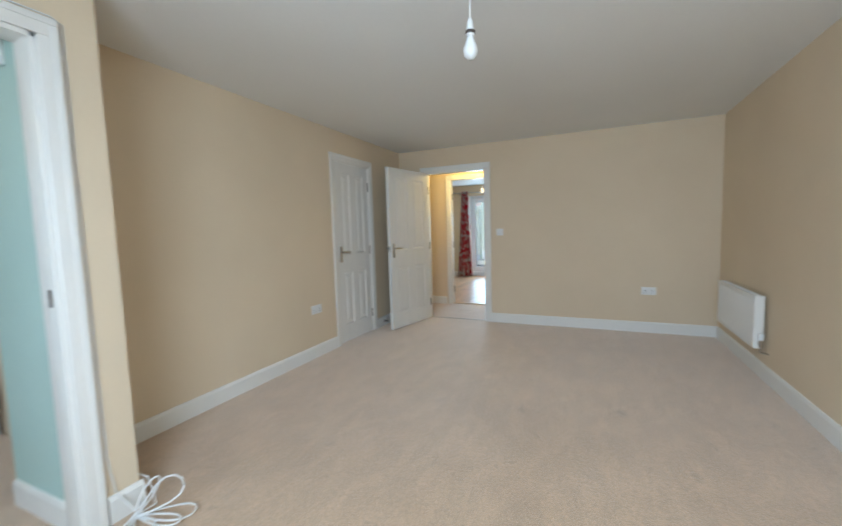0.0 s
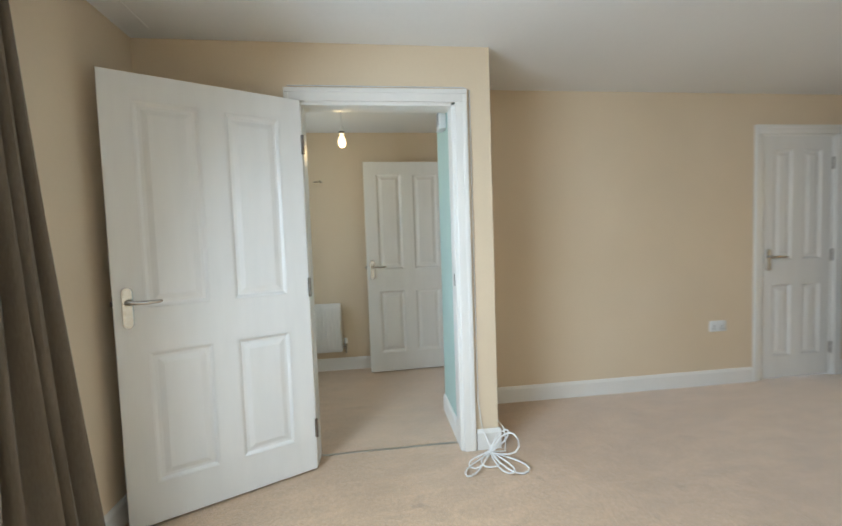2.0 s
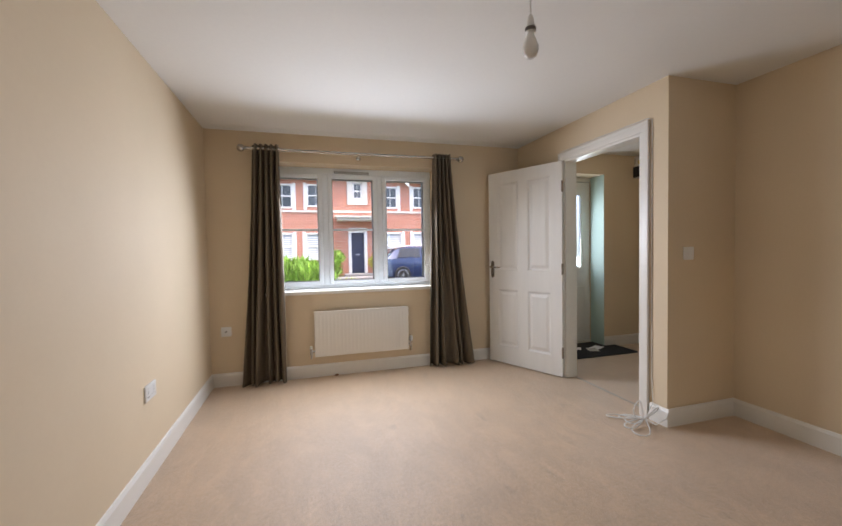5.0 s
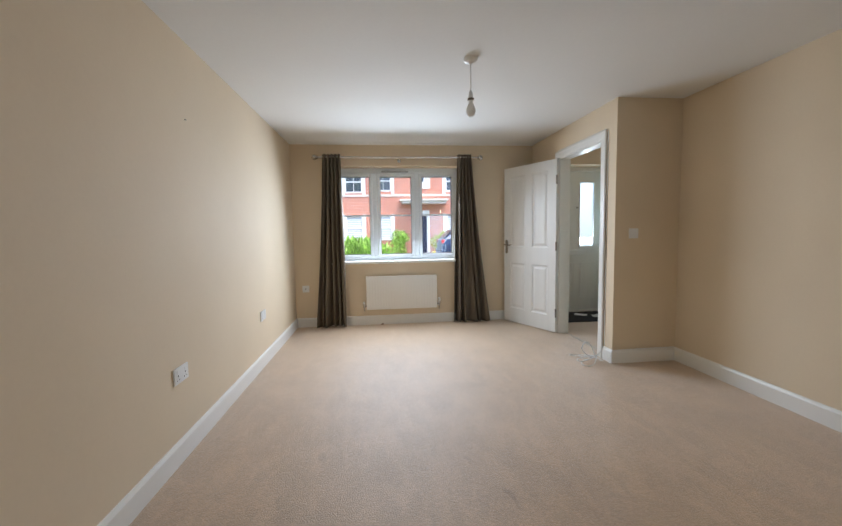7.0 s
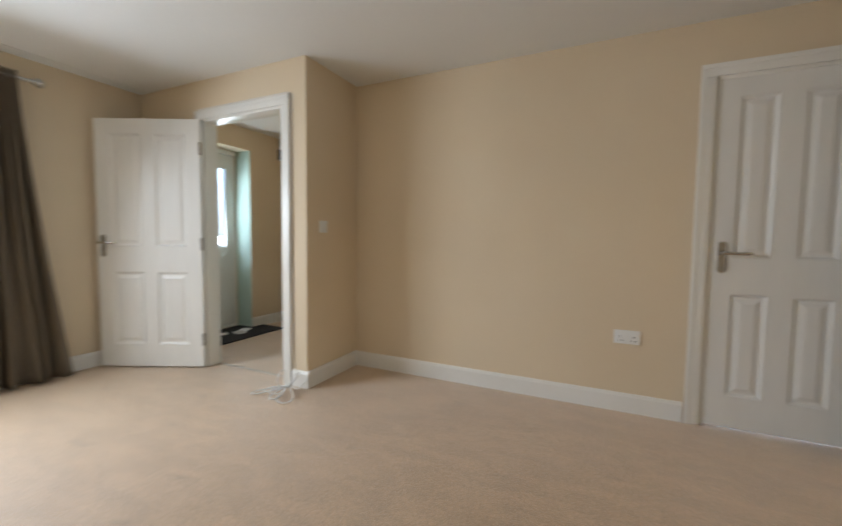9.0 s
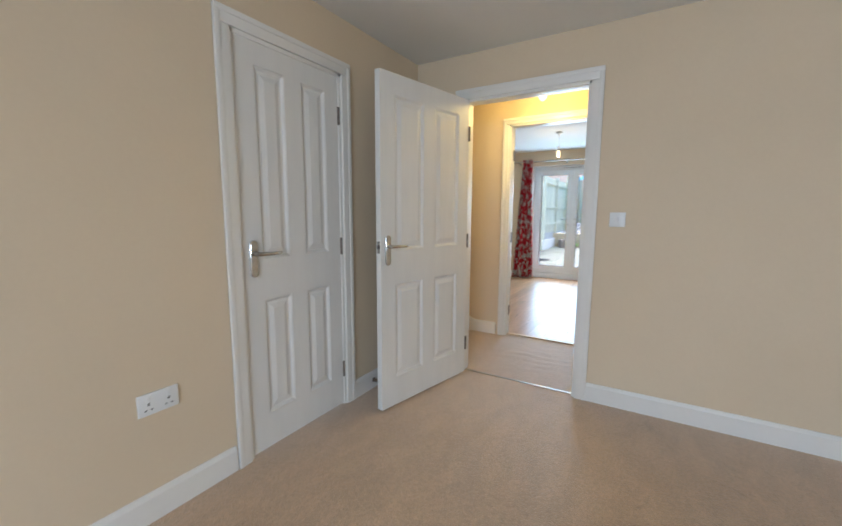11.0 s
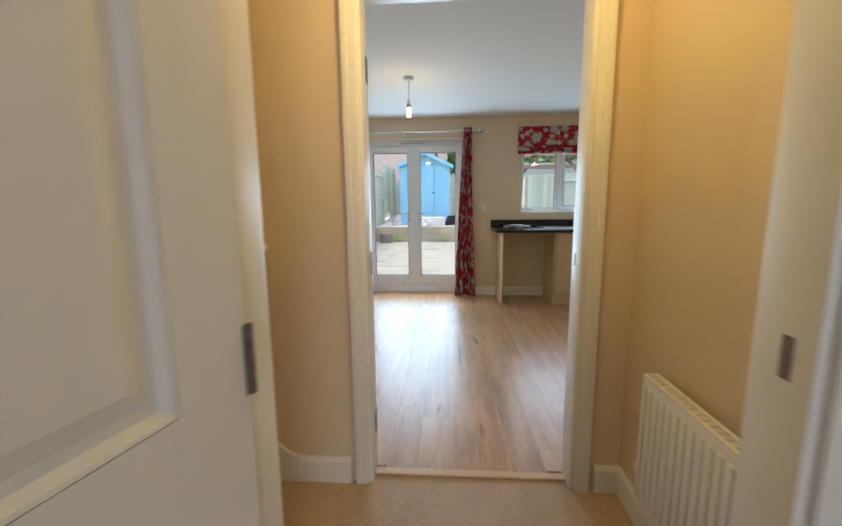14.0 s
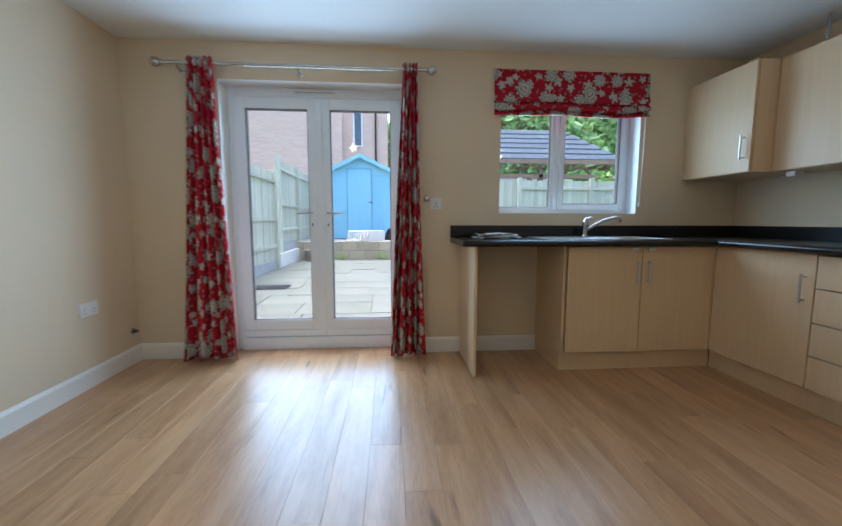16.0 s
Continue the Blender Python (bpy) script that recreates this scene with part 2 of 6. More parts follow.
    nt.links.new(fin.outputs[2], b.inputs["Base Color"])
    return m


M_FLORAL = floral_mat()


def wood_floor_mat():
    """Oak-look laminate board: long grain, knots, tone by board."""
    m = mat("oak_laminate", (0.62, 0.375, 0.20), (0.40, 0.215, 0.10), 0.33, scale=1.7, fine=16, stretch=(8, 0.9, 1), rand=0.11, amount=0.5, bump=0.03, spec=0.85)
    nt = m.node_tree
    b = nt.nodes["Principled BSDF"]
    mp = [n for n in nt.nodes if n.bl_idname == "ShaderNodeMapping"][0]
    oi = nt.nodes.new("ShaderNodeObjectInfo")
    sc = nt.nodes.new("ShaderNodeMath")
    sc.operation = "MULTIPLY"
    sc.inputs[1].default_value = 37.0
    nt.links.new(oi.outputs["Random"], sc.inputs[0])
    cb = nt.nodes.new("ShaderNodeCombineXYZ")
    for i in range(3):
        nt.links.new(sc.outputs[0], cb.inputs[i])
    nt.links.new(cb.outputs[0], mp.inputs["Location"])
    # dark knots and cracks along the grain, paler sapwood streaks
    old = b.inputs["Base Color"].links[0].from_socket
    for scale, lo, hi, tone, most in ((1.1, 0.50, 0.72, (0.70, 0.46, 0.26, 1), 0.55), (2.1, 0.66, 0.75, (0.13, 0.065, 0.03, 1), 0.75)):
        n = nt.nodes.new("ShaderNodeTexNoise")
        n.inputs["Scale"].default_value, n.inputs["Detail"].default_value, n.inputs["Distortion"].default_value = scale, 3, 0.5
        nt.links.new(mp.outputs[0], n.inputs["Vector"])
        r = nt.nodes.new("ShaderNodeMapRange")
        r.inputs[1].default_value, r.inputs[2].default_value, r.inputs[4].default_value = lo, hi, most
        nt.links.new(n.outputs["Fac"], r.inputs[0])
        mx = nt.nodes.new("ShaderNodeMix")
        mx.data_type = "RGBA"
        mx.inputs[7].default_value = tone
        nt.links.new(r.outputs[0], mx.inputs[0])
        nt.links.new(old, mx.inputs[6])
        old = mx.outputs[2]
    nt.links.new(old, b.inputs["Base Color"])
    return m


M_OAK = wood_floor_mat()


# ---- mesh helpers ----
def box(bm, x0, y0, z0, x1, y1, z1, m=None):
    vs = [bm.verts.new(Vector((x, y, z))) for z in (z0, z1) for y in (y0, y1) for x in (x0, x1)]
    for f in ((0, 2, 3, 1), (4, 5, 7, 6), (0, 1, 5, 4), (2, 6, 7, 3), (0, 4, 6, 2), (1, 3, 7, 5)):
        bm.faces.new([vs[i] for i in f])
    if m is not None:
        bmesh.ops.transform(bm, matrix=m, verts=vs)
    return vs


def boxes(*rows):
    bm = bmesh.new()
    for r in rows:
        box(bm, *r)
    return bm


def bev(bm, w=0.003, seg=1, angle=0.5):
    bmesh.ops.recalc_face_normals(bm, faces=bm.faces)
    es = [e for e in bm.edges if len(e.link_faces) == 2 and e.calc_face_angle(0) > angle]
    bmesh.ops.bevel(bm, geom=es, offset=w, segments=seg, affect="EDGES", profile=0.6)
    return bm


def tube(bm, pts, r, n=8, closed=False):
    """A round bar along the points; r: one radius, or one for each point."""
    pts = [Vector(p) for p in pts]
    rings = []
    up = Vector((0, 0, 1))
    for i, p in enumerate(pts):
        d = (pts[min(i + 1, len(pts) - 1)] - pts[max(i - 1, 0)]).normalized()
        a = d.cross(up)
        if a.length < 0.01:
            a = d.cross(Vector((1, 0, 0)))
        a.normalize()
        c = d.cross(a)
        rr = r[i] if isinstance(r, (list, tuple)) else r
        rings.append([bm.verts.new(p + (a * math.cos(k * math.tau / n) + c * math.sin(k * math.tau / n)) * rr) for k in range(n)])
    for a, b in zip(rings, rings[1:]):
        for k in range(n):
            bm.faces.new((a[k], a[(k + 1) % n], b[(k + 1) % n], b[k]))
    bm.faces.new(rings[0][::-1])
    bm.faces.new(rings[-1])
    return bm


def lathe(bm, profile, n=20, m=None):
    """Turn (radius, z) rows round the z axis."""
    rings, made = [], []
    for r, z in profile:
        ring = [bm.verts.new((r * math.cos(k * math.tau / n), r * math.sin(k * math.tau / n), z)) for k in range(n)]
        rings.append(ring)
        made += ring
    for a, b in zip(rings, rings[1:]):
        for k in range(n):
            bm.faces.new((a[k], a[(k + 1) % n], b[(k + 1) % n], b[k]))
    bm.faces.new(rings[0][::-1])
    bm.faces.new(rings[-1])
    if m is not None:
        bmesh.ops.transform(bm, matrix=m, verts=made)
    return bm


def mesh_of(name, bm, material, smooth=False):
    bmesh.ops.recalc_face_normals(bm, faces=bm.faces)
    me = bpy.data.meshes.new(name)
    bm.to_mesh(me)
    bm.free()
    if material:
        me.materials.append(material)
    if smooth:
        for p in me.polygons:
            p.use_smooth = True
        me.set_sharp_from_angle(angle=radians(35))
    return me


def part(name, bm, material, parent, label="", smooth=False, m=None):
    ob = new(name, mesh_of(name, bm, material, smooth))
    ob.parent = parent
    if m is not None:
        ob.matrix_basis = m
    if label:
        tagged(ob, label)
    return ob


def thing(name, label, category, m=None, group="", kind=""):
    ob = new(name)
    ob.empty_display_size = 0.05
    if m is not None:
        ob.matrix_world = m
    return tagged(ob, label, category, group, kind)


def struct(name, bm, material, label, category="wall", smooth=False):
    ob = new(name, mesh_of(name, bm, material, smooth))
    return tagged(ob, label, category, kind="structure")


def slab_wall(axis, at0, at1, a0, a1, z0, z1, holes):
    """A wall across one axis between at0 and at1, from a0 to a1 along the other, with holes (a, b, low, high) through it."""
    bm = bmesh.new()

    def put(u0, u1, w0, w1):
        if u1 - u0 < 1e-4 or w1 - w0 < 1e-4:
            return
        if axis == "y":
            box(bm, u0, at0, w0, u1, at1, w1)
        else:
            box(bm, at0, u0, w0, at1, u1, w1)

    cur = a0
    for u0, u1, w0, w1 in sorted(holes):
        put(cur, u0, z0, z1)
        put(u0, u1, z0, w0)
        put(u0, u1, w1, z1)
        cur = u1
    put(cur, a1, z0, z1)
    return bm


# ---- large structure ----
H = 2.30
W = 3.71          # living room, from the cupboard wall to the plain wall
L = 5.79          # living room, from the window wall to the hall wall
KY0, KY1 = 6.915, 10.40
KX0, KX1 = -1.045, 3.66
LX, LY = 0.60, 1.855

struct("wall_front", slab_wall("y", -0.30, 0.0, -1.17, W + 0.1, 0, H, [(-0.55, 0.26, 0, 2.06), (1.565, 3.237, 0.80, 2.04)]), M_WALL, "cream painted front wall with window and door openings")
struct("wall_east", boxes((W, 0, 0, W + 0.1, L + 0.1, H)), M_WALL, "plain cream painted long wall")
struct("wall_west", slab_wall("x", -0.1, 0.0, LY, L + 0.1, 0, H, [(4.245, 4.95, 0, 2.0)]), M_WALL, "cream painted wall with cupboard door")
struct("wall_back", slab_wall("y", L, L + 0.1, 0, W, 0, H, [(0.385, 1.237, 0, 2.005)]), M_WALL, "cream painted wall with hall doorway")
struct("wall_lobby", slab_wall("x", LX - 0.11, LX, 0, LY, 0, H, [(0.79, 1.66, 0, 2.005)]), M_WALL, "cream painted lobby partition with doorway")
struct("wall_return", boxes((-0.1, LY - 0.1, 0, LX - 0.11, LY, H)), M_WALL, "short cream painted return wall")
struct("wall_lobby_teal", boxes((0.03, 1.645, 0, LX - 0.11, LY - 0.1, H)), M_TEAL, "pale teal lobby side wall")
struct("wall_lobby_west", boxes((-1.17, -0.24, 0, -1.07, 2.03, H)), M_WALL, "cream painted lobby wall with radiator")
struct("wall_lobby_end", boxes((-1.07, 1.93, 0, -0.1, 2.03, H)), M_WALL, "cream painted lobby end wall")
struct("wall_lobby_reveal", boxes((-0.55, -0.224, 0, -0.546, 0.002, 2.06)), M_TEAL, "pale teal reveal beside front door")

struct("wall_hall_kitchen", slab_wall("y", 6.805, KY0, -2.6, KX1, 0, H, [(0.368, 1.275, 0, 2.03)]), M_WALL, "cream painted wall with kitchen doorway")
struct("wall_hall_east", boxes((1.45, L + 0.1, 0, 1.55, 6.805, H)), M_WALL, "cream painted hall end wall")
struct("wall_stair_side", boxes((-2.6, L, 0, -0.1, L + 0.1, 4.2)), M_WALL, "cream painted stair side wall")
struct("wall_stair_upper", boxes((-2.6, 6.805, H, 0.0, KY0, 4.2)), M_WALL, "cream painted upper stair wall")
struct("wall_stair_end", boxes((-2.7, L, 0, -2.6, KY0, 4.2)), M_WALL, "cream painted stair end wall")
struct("wall_stair_head", boxes((0.0, L, H, 0.1, KY0, 4.2)), M_WALL, "cream painted wall above the stair foot")

struct("wall_kitchen_back", slab_wall("y", KY1, KY1 + 0.30, KX0 - 0.1, KX1 + 0.1, 0, H, [(-0.39, 0.97, 0, 2.045), (1.68, 2.80, 1.10, 2.06)]), M_WALL, "cream painted kitchen wall with french door and window openings")
struct("wall_kitchen_west", boxes((KX0 - 0.1, KY0, 0, KX0, KY1, H)), M_WALL, "plain cream painted kitchen wall")
struct("wall_kitchen_east", boxes((KX1, KY0, 0, KX1 + 0.1, KY1, H)), M_WALL, "cream painted kitchen wall behind units")

struct("ceiling_living", boxes((-1.17, -0.30, H, W + 0.1, L + 0.05, H + 0.1)), M_CEIL, "plain white plastered ceiling", "ceiling")
struct("ceiling_hall", boxes((0.1, L + 0.05, H, 1.55, 6.86, H + 0.1)), M_CEIL, "plain white hall ceiling", "ceiling")
struct("ceiling_stair", boxes((-2.7, L, 4.2, 0.1, KY0, 4.3)), M_CEIL, "plain white stairwell ceiling", "ceiling")
struct("ceiling_kitchen", boxes((KX0 - 0.1, 6.86, H, KX1 + 0.1, KY1 + 0.3, H + 0.1)), M_CEIL, "plain white kitchen ceiling", "ceiling")


def carpet(name, x0, y0, x1, y1, label, step=0.06, rumple=0.0):
    """Carpet with faint swells; rumple: height of the loose folds across its middle."""
    bm = bmesh.new()
    nx, ny = max(2, int((x1 - x0) / step)), max(2, int((y1 - y0) / step))
    vs = []
    for j in range(ny + 1):
        row = []
        for i in range(nx + 1):
            x, y = x0 + (x1 - x0) * i / nx, y0 + (y1 - y0) * j / ny
            z = 0.0015 * noise.noise(Vector((x * 3, y * 3, 1))) + 0.001 * noise.noise(Vector((x * 11, y * 11, 4)))
            if rumple:
                u, v = (x - (x0 + x1) / 2 - 0.1) / 0.42, (y - (y0 + y1) / 2) / 0.30
                z += rumple * math.exp(-u * u - v * v) * (0.5 + 0.5 * math.sin(y * 62 + 5 * noise.noise(Vector((x * 4, y * 2, 7))))) * (0.5 + noise.noise(Vector((x * 5, y * 9, 3))))
            row.append(bm.verts.new((x, y, z)))
        vs.append(row)
    for j in range(ny):
        for i in range(nx):
            bm.faces.new((vs[j][i], vs[j][i + 1], vs[j + 1][i + 1], vs[j + 1][i]))
    ob = struct(name, bm, M_CARPET, label, "floor", smooth=True)
    return ob


carpet("floor_living", -0.05, -0.02, W + 0.02, L + 0.05, "worn beige carpet with marks and stains")
carpet("floor_lobby", -1.1, -0.28, -0.05, 2.0, "beige carpet in the lobby")
carpet("floor_hall", -0.06, L + 0.05, 1.47, 6.85, "rumpled beige hall carpet", 0.02, 0.0045)
struct("floor_slab", boxes((-2.7, -0.30, -0.06, W + 0.1, KY1 + 0.3, -0.012)), M_BLACK, "dark subfloor under the rooms", "floor")


# ---- trim ----
def skirting(name, runs, label="white gloss skirting board"):
    """Runs of (x0, y0, x1, y1, side): board along a wall line, its thickness towards side."""
    bm = bmesh.new()
    for x0, y0, x1, y1, nx, ny in runs:
        t = 0.015
        prof = [(0, 0), (t, 0), (t, 0.10), (t * 0.45, 0.118), (0, 0.12)]
        a = [bm.verts.new((x0 + nx * d, y0 + ny * d, z)) for d, z in prof]
        b = [bm.verts.new((x1 + nx * d, y1 + ny * d, z)) for d, z in prof]
        for k in range(len(prof)):
            j = (k + 1) % len(prof)
            bm.faces.new((a[k], a[j], b[j], b[k]))
        bm.faces.new(a[::-1])
        bm.faces.new(b)
    return struct(name, bm, M_GLOSS, label, "baseboard")


skirting("baseboard_living", [
    (W, 0.0, W, L, -1, 0), (1.29, L, W, L, 0, -1), (0.0, L, 0.32, L, 0, -1), (0, LY, 0, 4.18, 1, 0), (0, 5.015, 0, L, 1, 0),
    (0.015, LY, LX, LY, 0, 1), (LX, 1.725, LX, LY + 0.015, 1, 0), (LX, 0.0, LX, 0.725, 1, 0), (LX, 0, W, 0, 0, 1)])
skirting("baseboard_lobby", [(-1.07, 0, -1.07, 1.93, 1, 0), (-1.07, 0, -0.55, 0, 0, 1), (0.03, 1.645, LX - 0.11, 1.645, 0, -1), (0.03, 1.645, 0.03, 1.745, -1, 0)])
skirting("baseboard_hall", [(1.45, L + 0.1, 1.45, 6.805, -1, 0), (1.345, 6.805, 1.45, 6.805, 0, -1), (0.07, 6.805, 0.298, 6.805, 0, -1)])
skirting("baseboard_kitchen", [(KX0, KY0, KX0, KY1, 1, 0), (KX0, KY1, -0.39, KY1, 0, -1), (0.96, KY1, 2.0, KY1, 0, -1), (KX0, KY0, 0.298, KY0, 0, 1), (1.345, KY0, KX1, KY0, 0, 1)])


def door_frame(name, axis, at0, at1, a0, a1, top, label, arch=0.068, lining=0.03, sides=(1, 1), head_z=None):
    """Lining boards and moulded architraves round a doorway through a wall."""
    root = tagged(new(name), label, "door frame", kind="structure")

    def slab(u0, u1, v0, v1, z0, z1, nm):
        bm = boxes((u0, v0, z0, u1, v1, z1)) if axis == "y" else boxes((v0, u0, z0, v1, u1, z1))
        part(nm, bev(bm, 0.004, 2), M_GLOSS, root, smooth=True)

    e = 0.004
    slab(a0, a0 + lining, at0 - e, at1 + e, 0, top, "lining")
    slab(a1 - lining, a1, at0 - e, at1 + e, 0, top, "lining")
    slab(a0, a1, at0 - e, at1 + e, top - lining, top, "head_lining")
    for s, face, d in ((sides[0], at0, -1), (sides[1], at1, 1)):
        if not s:
            continue
        v0, v1 = sorted((face + d * e, face + d * 0.018))
        w0, w1 = sorted((face + d * e, face + d * 0.022))
        for u0, u1, b0, b1 in ((a0 - arch + 0.012, a0 + 0.012, a0 - arch + 0.0105, a0 - arch + 0.036), (a1 - 0.012, a1 + arch - 0.012, a1 + arch - 0.036, a1 + arch - 0.0105)):
            slab(u0, u1, v0, v1, 0, top - 0.0125, "architrave")
            slab(b0, b1, w0, w1, 0, top + arch - 0.0365, "architrave_bead")
        slab(a0 - arch + 0.012, a1 + arch - 0.012, v0, v1, top - 0.012, top + arch - 0.012, "architrave_head")
        slab(a0 - arch + 0.0105, a1 + arch - 0.0105, w0, w1, top + arch - 0.036, top + arch - 0.0105, "architrave_head_bead")
    return root


door_frame("door_frame_lobby", "x", LX - 0.11, LX, 0.79, 1.66, 2.005, "white gloss door lining and architrave to the lobby")
door_frame("door_frame_cupboard", "x", -0.1, 0.0, 4.245, 4.95, 2.0, "white gloss frame round the cupboard door", sides=(0, 1))
door_frame("door_frame_hall", "y", L, L + 0.1, 0.385, 1.237, 2.005, "white gloss frame of the hall doorway")
door_frame("door_frame_kitchen", "y", 6.805, KY0, 0.368, 1.275, 2.03, "white gloss frame of the kitchen doorway", arch=0.055)

def plates(frame_name, rows):
    for nm, r in rows:
        part(nm, bev(boxes(r), 0.0008), M_HINGE, bpy.data.objects[frame_name], "steel " + nm.replace("_", " "))


plates("door_frame_lobby", [("strike_plate", (0.545, 1.6285, 0.965, 0.57, 1.6305, 1.035))])
plates("door_frame_hall", [("strike_plate", (1.2055, L + 0.03, 0.965, 1.2075, L + 0.05, 1.03))])
plates("door_frame_kitchen", [("strike_plate", (1.2435, 6.868, 0.965, 1.2455, 6.888, 1.015))] + [("hinge_plate", (0.3975, 6.872, z - 0.05, 0.3998, 6.917, z + 0.05)) for z in (0.24, 0.97, 1.75)])

for nm, rows in (("threshold_lobby", (LX - 0.105, 0.82, 0.0, LX - 0.088, 1.63, 0.005)), ("threshold_hall", (0.415, L + 0.03, 0.0, 1.207, L + 0.05, 0.005)),
                 ("threshold_kitchen", (0.398, 6.85, 0.0, 1.245, 6.89, 0.012))):
    struct(nm, bev(boxes(rows), 0.002), M_BRASS if nm != "threshold_kitchen" else M_UNIT, "narrow threshold strip in the doorway", "threshold")


# ---- doors ----
def lever(parent, x, z, side, turn, mat_=None):
    """Lever handle on a tall back plate, on the face at y = side * 0.02; turn: way the lever points along x."""
    mt = mat_ or M_CHROME
    y0 = 0.0221 * side
    bm = bmesh.new()
    rim = [(0.0205 * math.cos(t), 0.068 * (1 if t < math.pi else -1) + 0.0205 * math.sin(t)) for t in (math.pi * (k + 0.5) / 8 for k in range(16))]
    rows = [[bm.verts.new((x + u * q, y0 + side * d, z - 0.005 + w * (1 if q == 1 else 0.985))) for u, w in rim] for d, q in ((0, 1), (0.006, 1), (0.009, 0.86))]
    for a, b in zip(rows, rows[1:]):
        for k in range(16):
            bm.faces.new((a[k], a[(k + 1) % 16], b[(k + 1) % 16], b[k]))
    bm.faces.new(rows[-1])
    bm.faces.new(rows[0][::-1])
    h = part("door_handle", bm, mt, parent, "brushed chrome lever handle on a round-ended plate", smooth=True)
    bm = bmesh.new()
    tube(bm, [(x, y0, z + 0.02), (x, y0 + side * 0.03, z + 0.02), (x, y0 + side * 0.047, z + 0.02), (x + turn * 0.02, y0 + side * 0.052, z + 0.02), (x + turn * 0.07, y0 + side * 0.052, z + 0.017),
              (x + turn * 0.11, y0 + side * 0.05, z + 0.018), (x + turn * 0.125, y0 + side * 0.044, z + 0.02)], [0.011, 0.011, 0.0105, 0.010, 0.0095, 0.0085, 0.006], 10)
    part("lever", bm, mt, h, smooth=True)


def door_leaf(name, width, m, label, height=1.978, handle=True, handles=None, hinge_side=-1, hinges=True, hinge_face=1):
    """A moulded four-panel leaf: hinge edge at x = 0, free edge at x = width, faces at y = +-0.02."""
    root = thing(name, label, "door", m, kind="structure")
    st, mid = 0.112 if width > 0.75 else 0.10, 0.105
    pw = (width - 2 * st - mid) / 2
    zs = [(0.185, 0.775), (0.975, height - 0.115)]
    xs = [(st, st + pw), (st + pw + mid, width - st)]
    rows = [(0, -0.0095, 0.006, width, 0.0095, height)]
    for s in (-1, 1):
        y0, y1 = sorted((0.0095 * s, 0.02 * s))
        rows += [(0, y0, 0.006, st, y1, height), (width - st, y0, 0.006, width, y1, height), (xs[0][1], y0, 0.006, xs[1][0], y1, height)]
        for z0, z1 in ((0.006, zs[0][0]), (zs[0][1], zs[1][0]), (zs[1][1], height)):
            for a, b in xs:
                rows.append((a, y0, z0, b, y1, z1))
    bm = boxes(*rows)
    bmesh.ops.remove_doubles(bm, verts=bm.verts, dist=1e-5)
    part("leaf", bm, M_DOOR, root)
    for s in (-1, 1):
        for a, b in xs:
            for z0, z1 in zs:
                bm = bmesh.new()
                # sloping moulding, then a raised field
                g = 0.001
                rings = [(g, 0.0197), (0.006, 0.0185), (0.017, 0.0102), (0.030, 0.0102), (0.054, 0.0178)]
                prev = None
                for inset, y in rings:
                    ring = [bm.verts.new((px, s * y, pz)) for px, pz in ((a + inset, z0 + inset), (b - inset, z0 + inset), (b - inset, z1 - inset), (a + inset, z1 - inset))]
                    if prev:
                        for k in range(4):
                            bm.faces.new((prev[k], prev[(k + 1) % 4], ring[(k + 1) % 4], ring[k]))
                    prev = ring
                bm.faces.new(prev)
                part("panel", bm, M_DOOR, root)
    if handle:
        for s in (handles or (-1, 1)):
            lever(root, width - 0.05, 0.985, s, -1)
    if hinges:
        for z in (0.23, 1.0, 1.75):
            bm = boxes((-0.012, hinge_face * 0.021 - 0.004, z - 0.05, 0.004, hinge_face * 0.021 + 0.004, z + 0.05))
            tube(bm, [(-0.004, hinge_face * 0.024, z - 0.05), (-0.004, hinge_face * 0.024, z + 0.05)], 0.006, 8)
            part("hinge", bm, M_HINGE, root, "worn steel butt hinge")
    bm = boxes((width - 0.001, -0.011, 0.965, width + 0.0015, 0.011, 1.035))
    lp = part("latch_plate", bm, M_CHROME, root)
    part("latch_bolt", bev(boxes((width + 0.0016, -0.006, 0.99, width + 0.011, 0.006, 1.012)), 0.003), M_DARKMETAL, lp, "bronze latch bolt")
    return root


def leaf_pose(hx, hy, fx, fy):
    return pose(hx, hy, 0.006, 0, 0, math.degrees(math.atan2(fy - hy, fx - hx)))


door_leaf("door_lobby", 0.826, leaf_pose(0.626, 0.81, 0.985, 0.058), "white four-panel door standing open into the room", hinge_face=1)
door_leaf("door_living", 0.826, leaf_pose(0.418, 5.772, 0.250, 4.955), "white four-panel door open against the cupboard wall", hinge_face=1)
door_leaf("door_cupboard", 0.642, leaf_pose(-0.022, 4.919, -0.022, 4.276), "white four-panel cupboard door, shut", handles=(1,), hinge_face=1)
door_leaf("door_inner_lobby", 0.80, leaf_pose(-0.935, 1.90, -0.90, 1.10), "white four-panel door standing open in the lobby")
door_leaf("door_kitchen", 0.815, leaf_pose(0.358, KY0 + 0.045, -0.40, KY0 + 0.33), "white four-panel kitchen door folded back on its wall", hinge_face=-1)


# ---- windows and outer doors ----
def pane(parent, x0, y, z0, x1, z1, material=None):
    bm = boxes((x0, y - 0.004, z0, x1, y + 0.004, z1))
    ob = part("pane", bm, material or M_GLASS, parent, "clear glass pane")
    ob.visible_shadow = False
    return ob


